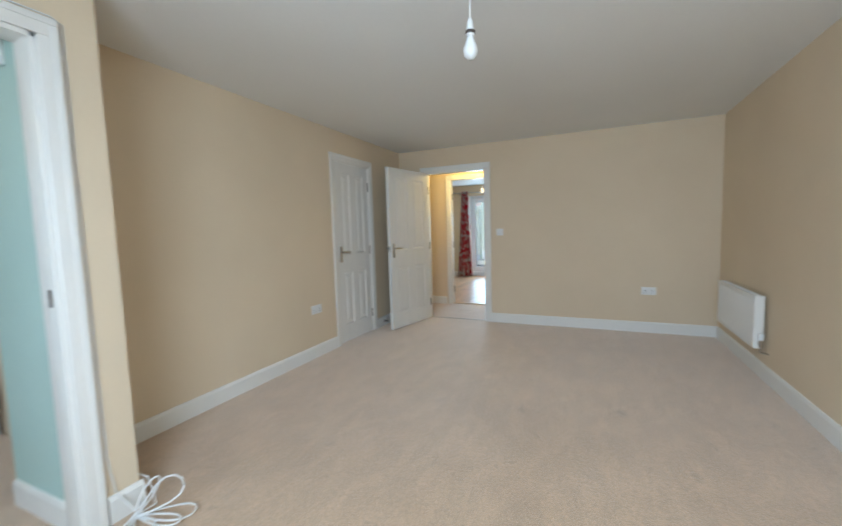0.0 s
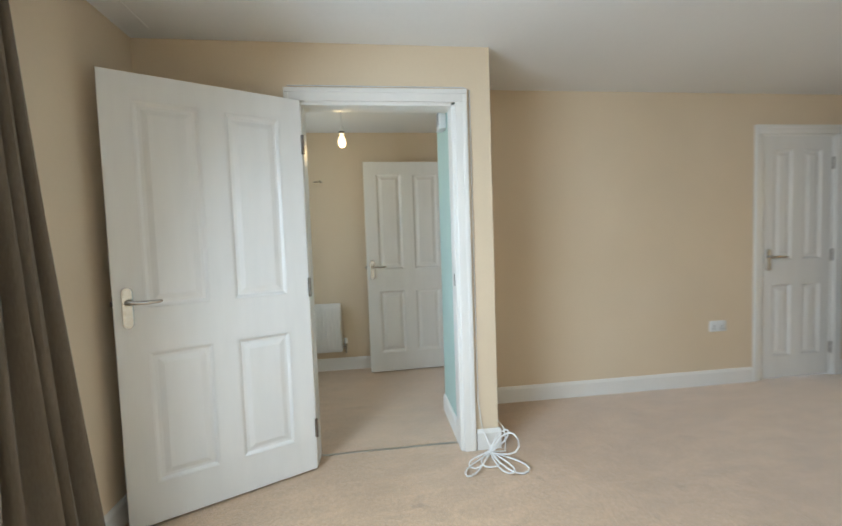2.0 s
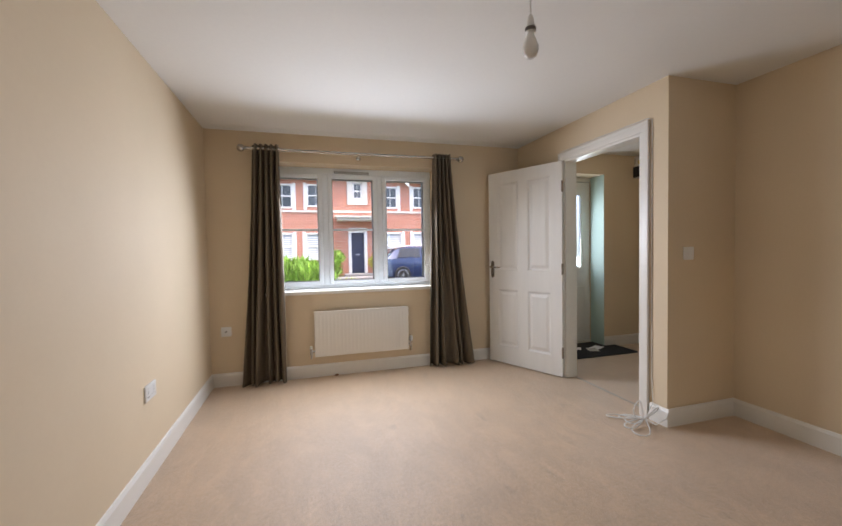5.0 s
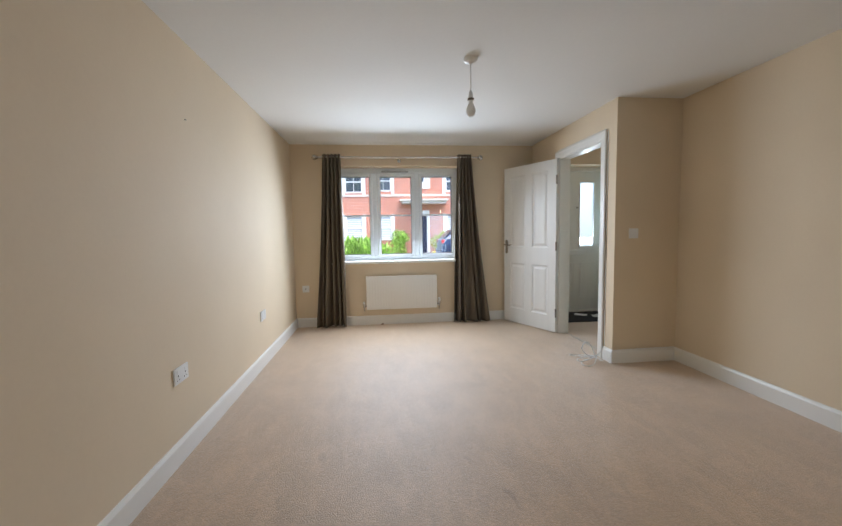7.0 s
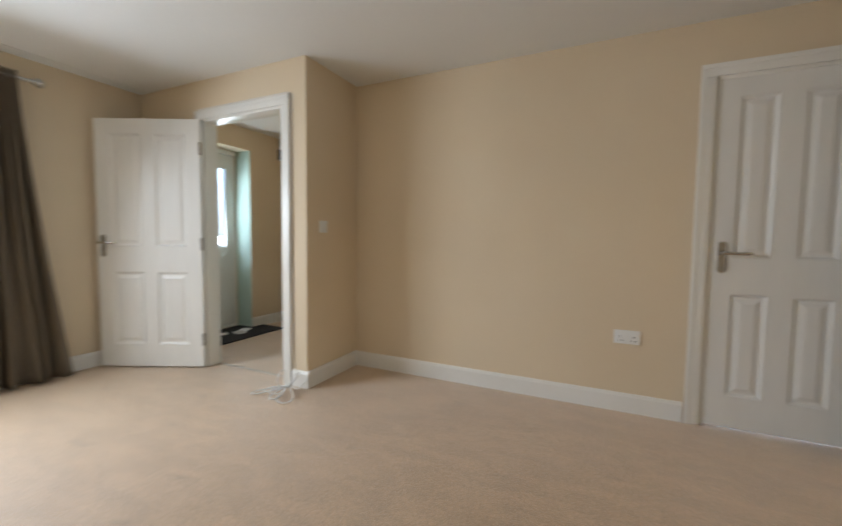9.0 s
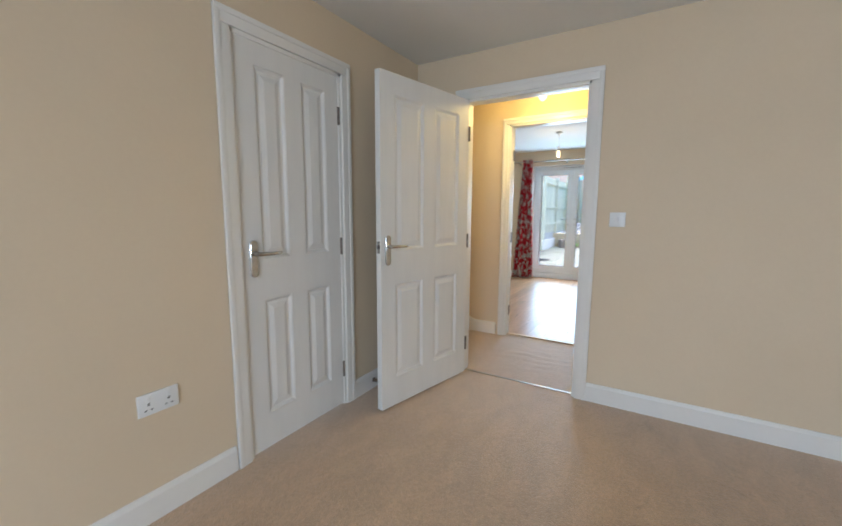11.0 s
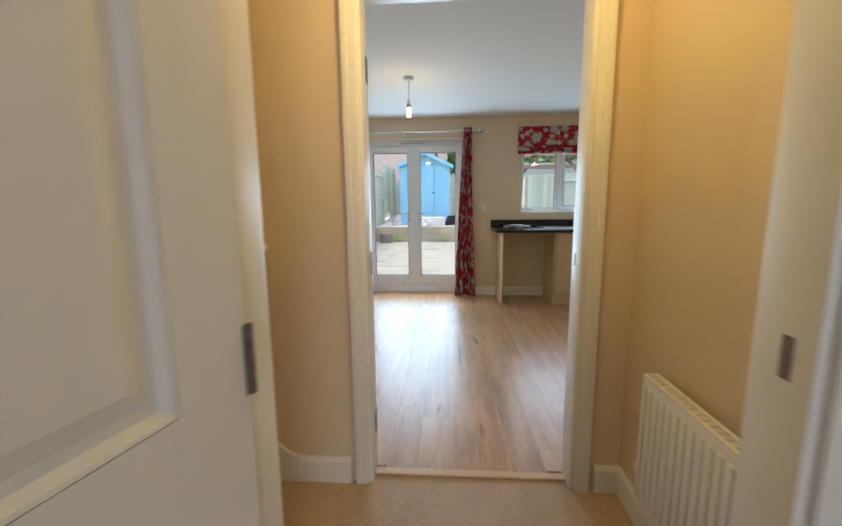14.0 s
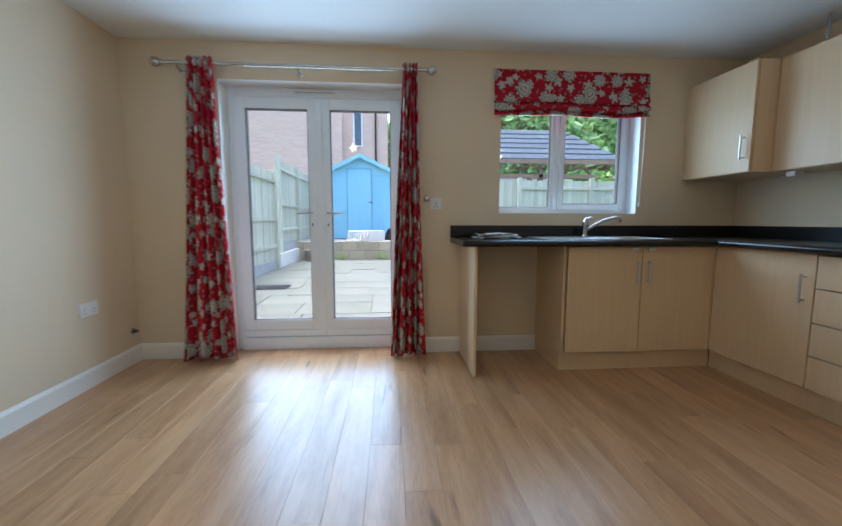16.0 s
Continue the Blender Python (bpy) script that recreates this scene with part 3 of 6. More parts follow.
def sash(parent, x0, x1, z0, z1, y0, y1, b, bar=None, nm="sash_frame", foot=0.0):
    """One glazed light: four rounded rails, pane, optional glazing bar; foot: extra height of the bottom rail."""
    if foot:
        part("bottom_rail", bev(boxes((x0 + 0.001, y0 + 0.001, z0, x1 - 0.001, y1 - 0.001, z0 + foot - 0.001)), 0.004, 2), M_UPVC, parent, smooth=True)
        z0 += foot
    bm = boxes((x0, y0, z0, x0 + b, y1, z1), (x1 - b, y0, z0, x1, y1, z1), (x0 + b, y0, z0, x1 - b, y1, z0 + b), (x0 + b, y0, z1 - b, x1 - b, y1, z1))
    s = part(nm, bev(bm, 0.006, 2), M_UPVC, parent, smooth=True)
    ym = (y0 + y1) / 2
    pane(s, x0 + b - 0.004, ym, z0 + b - 0.004, x1 - b + 0.004, z1 - b + 0.004)
    g = 0.005
    part("gasket", boxes((x0 + b, y0 + 0.012, z0 + b, x0 + b + g, y1 - 0.012, z1 - b), (x1 - b - g, y0 + 0.012, z0 + b, x1 - b, y1 - 0.012, z1 - b), (x0 + b + g, y0 + 0.012, z0 + b, x1 - b - g, y1 - 0.012, z0 + b + g), (x0 + b + g, y0 + 0.012, z1 - b - g, x1 - b - g, y1 - 0.012, z1 - b)), M_GREY, s, "grey rubber gasket")
    if bar:
        part("glazing_bar", bev(boxes((x0 + b, ym - 0.012, bar - 0.010, x1 - b, ym + 0.012, bar + 0.010)), 0.004), M_UPVC, s)
    return s


win = tagged(new("window_1"), "white upvc three-light window with glazing bars", "window", kind="structure")
wy0, wy1 = -0.27, -0.19
part("window_frame", bev(boxes((1.565, wy0, 0.83, 1.608, wy1, 2.04), (3.194, wy0, 0.83, 3.237, wy1, 2.04), (1.608, wy0, 0.83, 3.194, wy1, 0.863), (1.608, wy0, 1.972, 3.194, wy1, 2.04),
                               (2.097, wy0, 0.863, 2.153, wy1, 1.972), (2.649, wy0, 0.863, 2.705, wy1, 1.972)), 0.006, 2), M_UPVC, win, smooth=True)
for a, b in ((1.610, 2.095), (2.155, 2.647), (2.707, 3.192)):
    sash(win, a, b, 0.865, 1.970, wy0 + 0.012, wy1 + 0.018, 0.040, bar=1.42)
for x in (2.080, 2.722):
    bm = bev(boxes((x - 0.009, wy1 + 0.019, 1.345, x + 0.009, wy1 + 0.028, 1.39)), 0.004, 2)
    tube(bm, [(x, wy1 + 0.028, 1.38), (x, wy1 + 0.036, 1.375), (x, wy1 + 0.038, 1.30)], [0.006, 0.007, 0.005], 8)
    part("window_handle", bm, M_UPVC, win, "white window handle", smooth=True)
bm = boxes((2.22, wy1 + 0.002, 1.975, 2.60, wy1 + 0.024, 2.008))
bm2 = boxes(*[(2.235, wy1 + 0.0245, 1.980 + i * 0.007, 2.585, wy1 + 0.028, 1.983 + i * 0.007) for i in range(4)])
v = part("trickle_vent", bev(bm, 0.004), M_UPVC, win, "white slotted trickle vent")
part("slot", bm2, M_GREY, v)
part("window_sill", bev(boxes((1.545, wy1 - 0.02, 0.795, 3.257, 0.035, 0.83)), 0.008, 3), M_GLOSS, win, "white painted sill board", smooth=True)

fd = tagged(new("window_2"), "white upvc french doors, closed, looking onto the garden", "french doors", kind="structure")
fy0, fy1 = 10.56, 10.63
part("door_frame", bev(boxes((-0.39, fy0, 0.0, -0.345, fy1, 2.045), (0.925, fy0, 0.0, 0.97, fy1, 2.045), (-0.345, fy0, 1.975, 0.925, fy1, 2.045), (-0.345, fy0 - 0.02, 0.0, 0.925, fy1, 0.10)), 0.006, 2), M_UPVC, fd, smooth=True)
for a, b in ((-0.343, 0.284), (0.290, 0.923)):
    sash(fd, a, b, 0.105, 1.972, fy0 - 0.012, fy1 - 0.01, 0.082, nm="door_leaf", foot=0.055)
part("meeting_stile", bev(boxes((0.262, fy0 - 0.026, 0.11, 0.312, fy0 - 0.014, 1.965)), 0.005, 2), M_UPVC, fd, smooth=True)
for x, s in ((0.225, -1), (0.348, 1)):
    bm = bev(boxes((x - 0.016, fy0 - 0.022, 0.93, x + 0.016, fy0 - 0.0125, 1.17)), 0.005, 2)
    h = part("door_handle", bm, M_UPVC, fd, "white lever handle on a long plate", smooth=True)
    bm = bmesh.new()
    tube(bm, [(x, fy0 - 0.022, 1.10), (x, fy0 - 0.05, 1.10), (x - s * -0.01, fy0 - 0.058, 1.10), (x + s * 0.11, fy0 - 0.058, 1.10)], [0.010, 0.010, 0.010, 0.008], 8)
    part("lever", bm, M_STEEL, h, smooth=True)
    part("keyhole", boxes((x - 0.004, fy0 - 0.0235, 0.995, x + 0.004, fy0 - 0.022, 1.02)), M_BLACK, h)
bm = bev(boxes((0.10, fy0 - 0.022, 2.000, 0.44, fy0 - 0.001, 2.030)), 0.005)
v = part("trickle_vent", bm, M_UPVC, fd, "white trickle vent")
part("slot", boxes((0.12, fy0 - 0.0235, 2.006, 0.42, fy0 - 0.022, 2.011)), M_GREY, v)

kw = tagged(new("window_3"), "white upvc two-light kitchen window", "window", kind="structure")
ky0, ky1 = 10.54, 10.61
part("window_frame", bev(boxes((1.68, ky0, 1.10, 1.715, ky1, 2.06), (2.765, ky0, 1.10, 2.80, ky1, 2.06), (1.715, ky0, 1.10, 2.765, ky1, 1.135), (1.715, ky0, 2.02, 2.765, ky1, 2.06), (2.165, ky0, 1.135, 2.205, ky1, 2.02)), 0.005, 2), M_UPVC, kw, smooth=True)
sash(kw, 1.70, 2.164, 1.13, 2.02, ky0 + 0.012, ky1 - 0.01, 0.022)
sash(kw, 2.207, 2.763, 1.137, 2.018, ky0 - 0.016, ky1 - 0.012, 0.042)
part("window_sill", bev(boxes((1.682, 10.402, 1.082, 2.798, ky0, 1.1005)), 0.003), M_GLOSS, kw)
bm = bev(boxes((2.195, ky0 - 0.030, 1.42, 2.215, ky0 - 0.0165, 1.50)), 0.004)
tube(bm, [(2.205, ky0 - 0.03, 1.48), (2.205, ky0 - 0.045, 1.47), (2.205, ky0 - 0.046, 1.38)], [0.007, 0.008, 0.005], 8)
part("window_handle", bm, M_UPVC, kw, smooth=True)
part("exterior_sill", boxes((1.66, ky1, 1.06, 2.82, 10.76, 1.09)), M_UPVC, kw)

# board added over the cream right reveal, its blue-white imitating daylight there
part("reveal_lining", boxes((2.7965, 10.402, 1.1015, 2.7995, ky0, 2.059)), M_UPVC, kw)
part("reveal_lining", boxes((-0.3895, 10.402, 0.005, -0.3865, fy0, 2.0415), (0.9665, 10.402, 0.005, 0.9695, fy0, 2.0415), (-0.3895, 10.402, 2.0415, 0.9695, fy0, 2.0445)), M_GLOSS, fd, "white painted reveal")

# front door
def obscure_mat():
    m = bpy.data.materials.new("obscure_pane")
    m.use_nodes = True
    b = m.node_tree.nodes["Principled BSDF"]
    b.inputs["Base Color"].default_value = (0.92, 0.96, 1.0, 1)
    b.inputs["Roughness"].default_value = 0.6
    b.inputs["IOR"].default_value = 1.15
    b.inputs["Transmission Weight"].default_value = 1.0
    return m


fr = thing("door_front", "white front door with obscure glazed panel and letter plate", "front door", pose(0, 0, 0), kind="structure")
dy0, dy1 = -0.29, -0.245
part("door_frame", boxes((-0.60, dy0, 0, -0.56, dy1 + 0.02, 2.06), (0.22, dy0, 0, 0.26, dy1 + 0.02, 2.06), (-0.56, dy0, 2.01, 0.22, dy1 + 0.02, 2.06), (-0.56, dy0, 0, 0.22, dy1 + 0.02, 0.03)), M_GLOSS, fr)
part("leaf", boxes((-0.555, dy0, 0.035, -0.424, dy1, 2.005), (-0.424, dy0, 0.035, -0.196, dy1, 0.95), (-0.424, dy0, 1.85, -0.196, dy1, 2.005), (-0.196, dy0, 0.035, 0.215, dy1, 2.005)), M_DOOR, fr)
part("glazing_bead", boxes((-0.424, dy1, 0.94, -0.412, dy1 + 0.008, 1.86), (-0.208, dy1, 0.94, -0.196, dy1 + 0.008, 1.86), (-0.412, dy1, 0.94, -0.208, dy1 + 0.008, 0.952), (-0.412, dy1, 1.848, -0.208, dy1 + 0.008, 1.86)), M_GLOSS, fr)
pb = part("pane", boxes((-0.422, dy0 + 0.018, 0.952, -0.198, dy0 + 0.026, 1.848)), obscure_mat(), fr, "obscure glass pane")
pb.visible_shadow = False
part("letter_plate", bev(boxes((-0.29, dy1, 0.83, -0.03, dy1 + 0.012, 0.90)), 0.004), M_PLASTIC, fr, "white letter plate")
for a, b, c, d in ((-0.46, -0.22, 0.20, 0.72), (-0.12, 0.12, 0.20, 0.72)):
    part("panel", bev(boxes((a, dy1, c, b, dy1 + 0.008, d)), 0.007), M_DOOR, fr)
bm = bmesh.new()
lathe(bm, [(0.011, 0), (0.011, 0.006), (0.005, 0.008)], 12, pose(-0.165, dy1, 1.50, -90))
part("peephole", bm, M_DARKMETAL, fr)


# ---- radiators ----
def radiator(name, length, height, depth, m, label, ribs=0.006, group="panel radiators"):
    """Pressed panel: lies along x, its face towards +y, back at y = 0.03, bottom at z = 0."""
    root = thing(name, label, "radiator", m, group)
    y0, y1 = 0.03, 0.03 + depth
    bm = boxes((0, y0, 0.0, length, y1 - 0.006, height - 0.004))
    n = int(length / 0.034)
    p = length / n
    part("panel", bev(bm, 0.003, 2), M_RAD, root, smooth=True)
    rib = mesh_of("rib", bev(boxes((-p * 0.25, y1 - 0.008, 0.03, p * 0.25, y1 - 0.006 + ribs, height - 0.03)), min(0.0028, ribs * 0.8 + 0.0008), 2), M_RAD, True)
    for i in range(n):
        o = new("rib", rib)
        o.parent = root
        o.location = ((i + 0.5) * p, 0, 0)
    bm = boxes((0.002, y0 - 0.003, height - 0.004, length - 0.002, y0 + 0.008, height + 0.006), (0.002, y1 - 0.016, height - 0.004, length - 0.002, y1 - 0.004, height + 0.006))
    k = int(length / 0.03)
    for i in range(k + 1):
        x = 0.004 + (length - 0.014) * i / k
        box(bm, x, y0 + 0.008, height - 0.003, x + 0.006, y1 - 0.016, height + 0.004)
    part("top_grille", bm, M_RAD, root)
    for x in (-0.003, length - 0.001):
        part("side_panel", bev(boxes((x, y0 - 0.004, 0.004, x + 0.004, y1 - 0.004, height + 0.006)), 0.001), M_RAD, root)
    for x in (length * 0.15, length * 0.85):
        part("bracket", boxes((x, 0.001, 0.08, x + 0.03, y0, height - 0.06)), M_RAD, root)
    for x, s, trv in ((-0.003, -1, 1), (length + 0.003, 1, 0)):
        bm = bmesh.new()
        tube(bm, [(x, y0 + 0.02, 0.045), (x + s * 0.035, y0 + 0.02, 0.045)], 0.010, 10)
        tube(bm, [(x + s * 0.032, y0 + 0.02, 0.02), (x + s * 0.032, y0 + 0.02, 0.075)], 0.013, 10)
        tube(bm, [(x + s * 0.032, y0 + 0.02, 0.02), (x + s * 0.032, y0 + 0.02, -0.02), (x + s * 0.032, 0.0, -0.03)], 0.0075, 8)
        va = part("valve", bm, M_CHROME, root, "chrome radiator valve", smooth=True)
        bm = bmesh.new()
        lathe(bm, [(0.013, 0.074), (0.018, 0.08), (0.018, 0.12), (0.014, 0.126)] if trv else [(0.013, 0.074), (0.014, 0.08), (0.013, 0.10)], 14, pose(x + s * 0.032, y0 + 0.02, 0))
        part("valve_cap", bm, M_PLASTIC, va, smooth=True)
    return root


radiator("radiator", 0.905, 0.42, 0.06, pose(1.908, 0.0, 0.21), "white panel radiator under the front window", 0.0012)
radiator("radiator", 0.93, 0.40, 0.06, pose(W, 4.53, 0.245, 0, 0, 90), "white panel radiator low on the plain wall", 0.002)
radiator("radiator", 0.36, 0.46, 0.06, pose(-1.07, 0.83, 0.20, 0, 0, -90), "small white ribbed radiator in the lobby", 0.012)
radiator("radiator", 0.57, 0.45, 0.05, pose(1.45, 5.96, 0.20, 0, 0, 90), "small white ribbed radiator in the hall", 0.007)


# ---- curtains ----
def drape(name, parent, x0t, x1t, x0b, x1b, y, ztop, zbot, folds, depth, material, uvw, seed, label="", flare=0.02):
    """A gathered hanging cloth between top and bottom edges."""
    rnd = random.Random(seed)
    ph = [rnd.uniform(0, 6.28) for _ in range(4)]
    nu, nv = folds * 12, 44
    bm = bmesh.new()
    uvl = bm.loops.layers.uv.new("UVMap")
    grid = []
    for j in range(nv + 1):
        v = j / nv
        z = ztop + (zbot - ztop) * v
        row = []
        for i in range(nu + 1):
            u = i / nu
            e = v ** 1.15
            a, b = x0t + (x0b - x0t) * e, x1t + (x1b - x1t) * e
            uu = u + 0.25 / folds * math.sin(u * math.tau * 2 + ph[0] + v * 1.3) * v
            x = a + (b - a) * u + 0.012 * v * math.sin(ph[1] + u * 19 + v * 4)
            dd = depth * (0.75 + 0.5 * v * (0.6 + 0.4 * math.sin(ph[2] + u * 9)))
            s = math.sin(uu * math.tau * folds + 0.5 * math.sin(v * 3 + ph[3]))
            yy = y + dd * math.copysign(abs(s) ** 0.8, s) + flare * v * v * math.sin(u * 5 + ph[1])
            zz = z + (0.010 * math.sin(u * 23 + ph[2]) if j == nv else 0)
            row.append(bm.verts.new((x, yy, max(zz, zbot))))
        grid.append(row)
    for j in range(nv):
        for i in range(nu):
            f = bm.faces.new((grid[j][i], grid[j + 1][i], grid[j + 1][i + 1], grid[j][i + 1]))
            for lp, (a, b) in zip(f.loops, ((i, j), (i, j + 1), (i + 1, j + 1), (i + 1, j))):
                lp[uvl].uv = (a / nu * uvw, (1 - b / nv) * (ztop - zbot))
    ob = part(name, bm, material, parent, label, smooth=True)
    for p in ob.data.polygons:
        p.use_smooth = True
    md = ob.modifiers.new("thickness", "SOLIDIFY")
    md.thickness = 0.003
    return ob


def curtain_pole(name, x0, x1, y, z, ywall, label, rad=0.013):
    root = thing(name, label, "curtain pole", pose(0, 0, 0))
    bm = bmesh.new()
    tube(bm, [(x0 + 0.02, y, z), (x1 - 0.02, y, z)], rad, 12)
    part("pole", bm, M_CHROME, root, smooth=True)
    for x, s in ((x0, -1), (x1, 1)):
        bm = bmesh.new()
        lathe(bm, [(0.013, -0.034), (0.018, -0.030), (0.018, -0.022), (0.012, -0.017), (0.022, -0.012), (0.031, 0.0), (0.034, 0.014), (0.031, 0.028), (0.022, 0.040), (0.010, 0.047), (0.003, 0.048)], 18, pose(x, y, z, 0, 90 * s, 0))
        part("finial", bm, M_CHROME, root, "ball finial", smooth=True)
    s = 1 if ywall > y else -1
    for x in (x0 + 0.12, (x0 + x1) / 2, x1 - 0.12):
        bm = bmesh.new()
        tube(bm, [(x, ywall - 0.002 * s, z - 0.03), (x, y + 0.01 * s, z - 0.03), (x, y, z - 0.012)], 0.006, 8)
        lathe(bm, [(0.022, 0), (0.022, 0.006), (0.012, 0.01)], 12, pose(x, ywall, z - 0.03, 90 * s))
        part("bracket", bm, M_CHROME, root, smooth=True)
    return root


def rings(parent, xs, y, z):
    for x in xs:
        bm = bmesh.new()
        pts = [(x, y + 0.022 * math.cos(a * math.tau / 12), z + 0.022 * math.sin(a * math.tau / 12)) for a in range(13)]
        tube(bm, pts, 0.0035, 6)
        part("eyelet", bm, M_CHROME, parent)


FY = 0.085
curtain_pole("curtain_pole", 1.335, 3.385, FY, 2.128, 0.0, "chrome curtain pole with ball finials above the front window")
for x0t, x1t, x0b, x1b, sd, lb in ((3.09, 3.31, 3.06, 3.43, 3, "olive brown lined eyelet curtain, drawn back"), (1.44, 1.62, 1.22, 1.70, 8, "olive brown lined eyelet curtain hanging beside the open door")):
    c = thing("curtain", lb, "curtain", pose(0, 0, 0), "front window curtains")
    drape("cloth", c, x0t, x1t, x0b, x1b, FY, 2.165, 0.012, 5, 0.052, M_CURTAIN, 1.2, sd)
    rings(c, [x0t + (x1t - x0t) * (k + 0.5) / 5 for k in range(5)], FY, 2.128)

BY = 10.315
curtain_pole("curtain_pole", -0.74, 1.13, BY, 2.115, KY1, "chrome curtain pole with ball finials above the french doors")
for x0t, x1t, x0b, x1b, sd, lb in ((-0.55, -0.38, -0.68, -0.30, 5, "red floral cotton curtain with pale blooms, drawn back"), (0.93, 1.035, 0.82, 1.09, 11, "red floral cotton curtain held close beside the doors")):
    c = thing("curtain", lb, "curtain", pose(0, 0, 0), "french door curtains")
    drape("cloth", c, x0t, x1t, x0b, x1b, BY, 2.155, 0.012, 5, 0.034, M_FLORAL, 0.9, sd)
    rings(c, [x0t + (x1t - x0t) * (k + 0.5) / 5 for k in range(5)], BY, 2.115)

# roman blind, half raised, above the sink window
rb = thing("roman_blind", "red floral roman blind, pulled up in soft folds", "blind", pose(0, 0, 0))
bm = bmesh.new()
uvl = bm.loops.layers.uv.new("UVMap")
prof = [(10.385, 2.165), (10.365, 2.163), (10.360, 1.99), (10.345, 1.955), (10.352, 1.935), (10.372, 1.945), (10.365, 1.93), (10.342, 1.905), (10.336, 1.885), (10.350, 1.872), (10.372, 1.882), (10.366, 1.868), (10.345, 1.85), (10.345, 1.838), (10.37, 1.842)]
nx = 40
arc = [0.0]
for (ya, za), (yb, zb) in zip(prof, prof[1:]):
    arc.append(arc[-1] + math.hypot(ya - yb, za - zb))
rows = []
for i in range(nx + 1):
    u = i / nx
    x = 1.615 + 1.215 * u
    sag = -0.012 * math.sin(u * math.pi) - 0.008 * math.sin(u * 9 + 1)
    rows.append([bm.verts.new((x, y, z + (sag if z < 1.97 else 0))) for y, z in prof])
for i in range(nx):
    for k in range(len(prof) - 1):
        f = bm.faces.new((rows[i][k], rows[i + 1][k], rows[i + 1][k + 1], rows[i][k + 1]))
        for lp, (a, b) in zip(f.loops, ((i, k), (i + 1, k), (i + 1, k + 1), (i, k + 1))):
            lp[uvl].uv = (a / nx * 1.2, 1.0 - arc[b])
ob = part("cloth", bm, M_FLORAL, rb, smooth=True)
md = ob.modifiers.new("thickness", "SOLIDIFY")
md.thickness = 0.003
part("headrail", boxes((1.62, 10.372, 2.13, 2.825, 10.398, 2.158)), M_PLASTIC, rb)
bm = bmesh.new()
tube(bm, [(2.822, 10.38, 2.13), (2.825, 10.382, 1.6), (2.815, 10.385, 1.19)], 0.002, 6)
tube(bm, [(2.818, 10.37, 2.13), (2.812, 10.372, 1.6), (2.815, 10.385, 1.19)], 0.002, 6)
part("pull_cord", bm, M_PLASTIC, rb)
bm = bmesh.new()
lathe(bm, [(0.003, 0), (0.009, -0.01), (0.01, -0.03), (0.004, -0.035)], 10, pose(2.815, 10.385, 1.19))
part("cord_end", bm, M_PLASTIC, rb)


# ---- pendant lamps ----
def pendant(x, y, drop, lit, label, z0=H, bulb="round"):
    root = thing("pendant_lamp", label, "ceiling lamp", pose(x, y, z0), "pendant lamps")
    bm = bmesh.new()
    lathe(bm, [(0.045, 0), (0.045, -0.012), (0.038, -0.024), (0.016, -0.030), (0.010, -0.036)], 20)
    part("ceiling_rose", bm, M_PLASTIC, root, smooth=True)
    bm = bmesh.new()
    tube(bm, [(0, 0, -0.03), (0, 0, -drop)], 0.0032, 6)
    part("flex", bm, M_PLASTIC, root)
    bm = bmesh.new()
    lathe(bm, [(0.008, -drop + 0.01), (0.013, -drop - 0.005), (0.015, -drop - 0.03), (0.020, -drop - 0.034), (0.020, -drop - 0.052), (0.016, -drop - 0.056)], 16)
    part("lamp_holder", bm, M_PLASTIC, root, smooth=True)
    bm = bmesh.new()
    lathe(bm, [(0.0208, -drop - 0.036), (0.0214, -drop - 0.040), (0.0214, -drop - 0.046), (0.0208, -drop - 0.050)], 16)
    part("collar", bm, M_DARKMETAL, root, "dark metal lamp holder collar", smooth=True)
    bm = bmesh.new()
    d = -drop - 0.054
    if bulb == "round":
        prof = [(0.012, d), (0.014, d - 0.012), (0.022, d - 0.03), (0.029, d - 0.05), (0.030, d - 0.066), (0.024, d - 0.086), (0.012, d - 0.096), (0.002, d - 0.098)]
    else:
        prof = [(0.012, d), (0.015, d - 0.006), (0.021, d - 0.02), (0.021, d - 0.07), (0.017, d - 0.082), (0.006, d - 0.087)]
    lathe(bm, prof, 18)
    b = part("bulb", bm, M_BULB_ON if lit else M_BULB_OFF, root, "glowing warm bulb" if lit else "unlit frosted bulb", smooth=True)
    b.visible_shadow = not lit
    return root


pendant(2.02, 2.495, 0.215, False, "bare white pendant with an unlit bulb")
pendant(-0.2, 0.97, 0.20, True, "bare pendant with a lit warm bulb in the lobby")
pendant(0.39, 8.81, 0.19, True, "bare pendant with a lit warm bulb near the french doors", bulb="tube")
pendant(2.37, 8.28, 0.19, True, "bare pendant with a lit warm bulb near the units", bulb="tube")
pendant(0.79, 6.35, 0.08, True, "short pendant with a lit warm bulb in the hall")


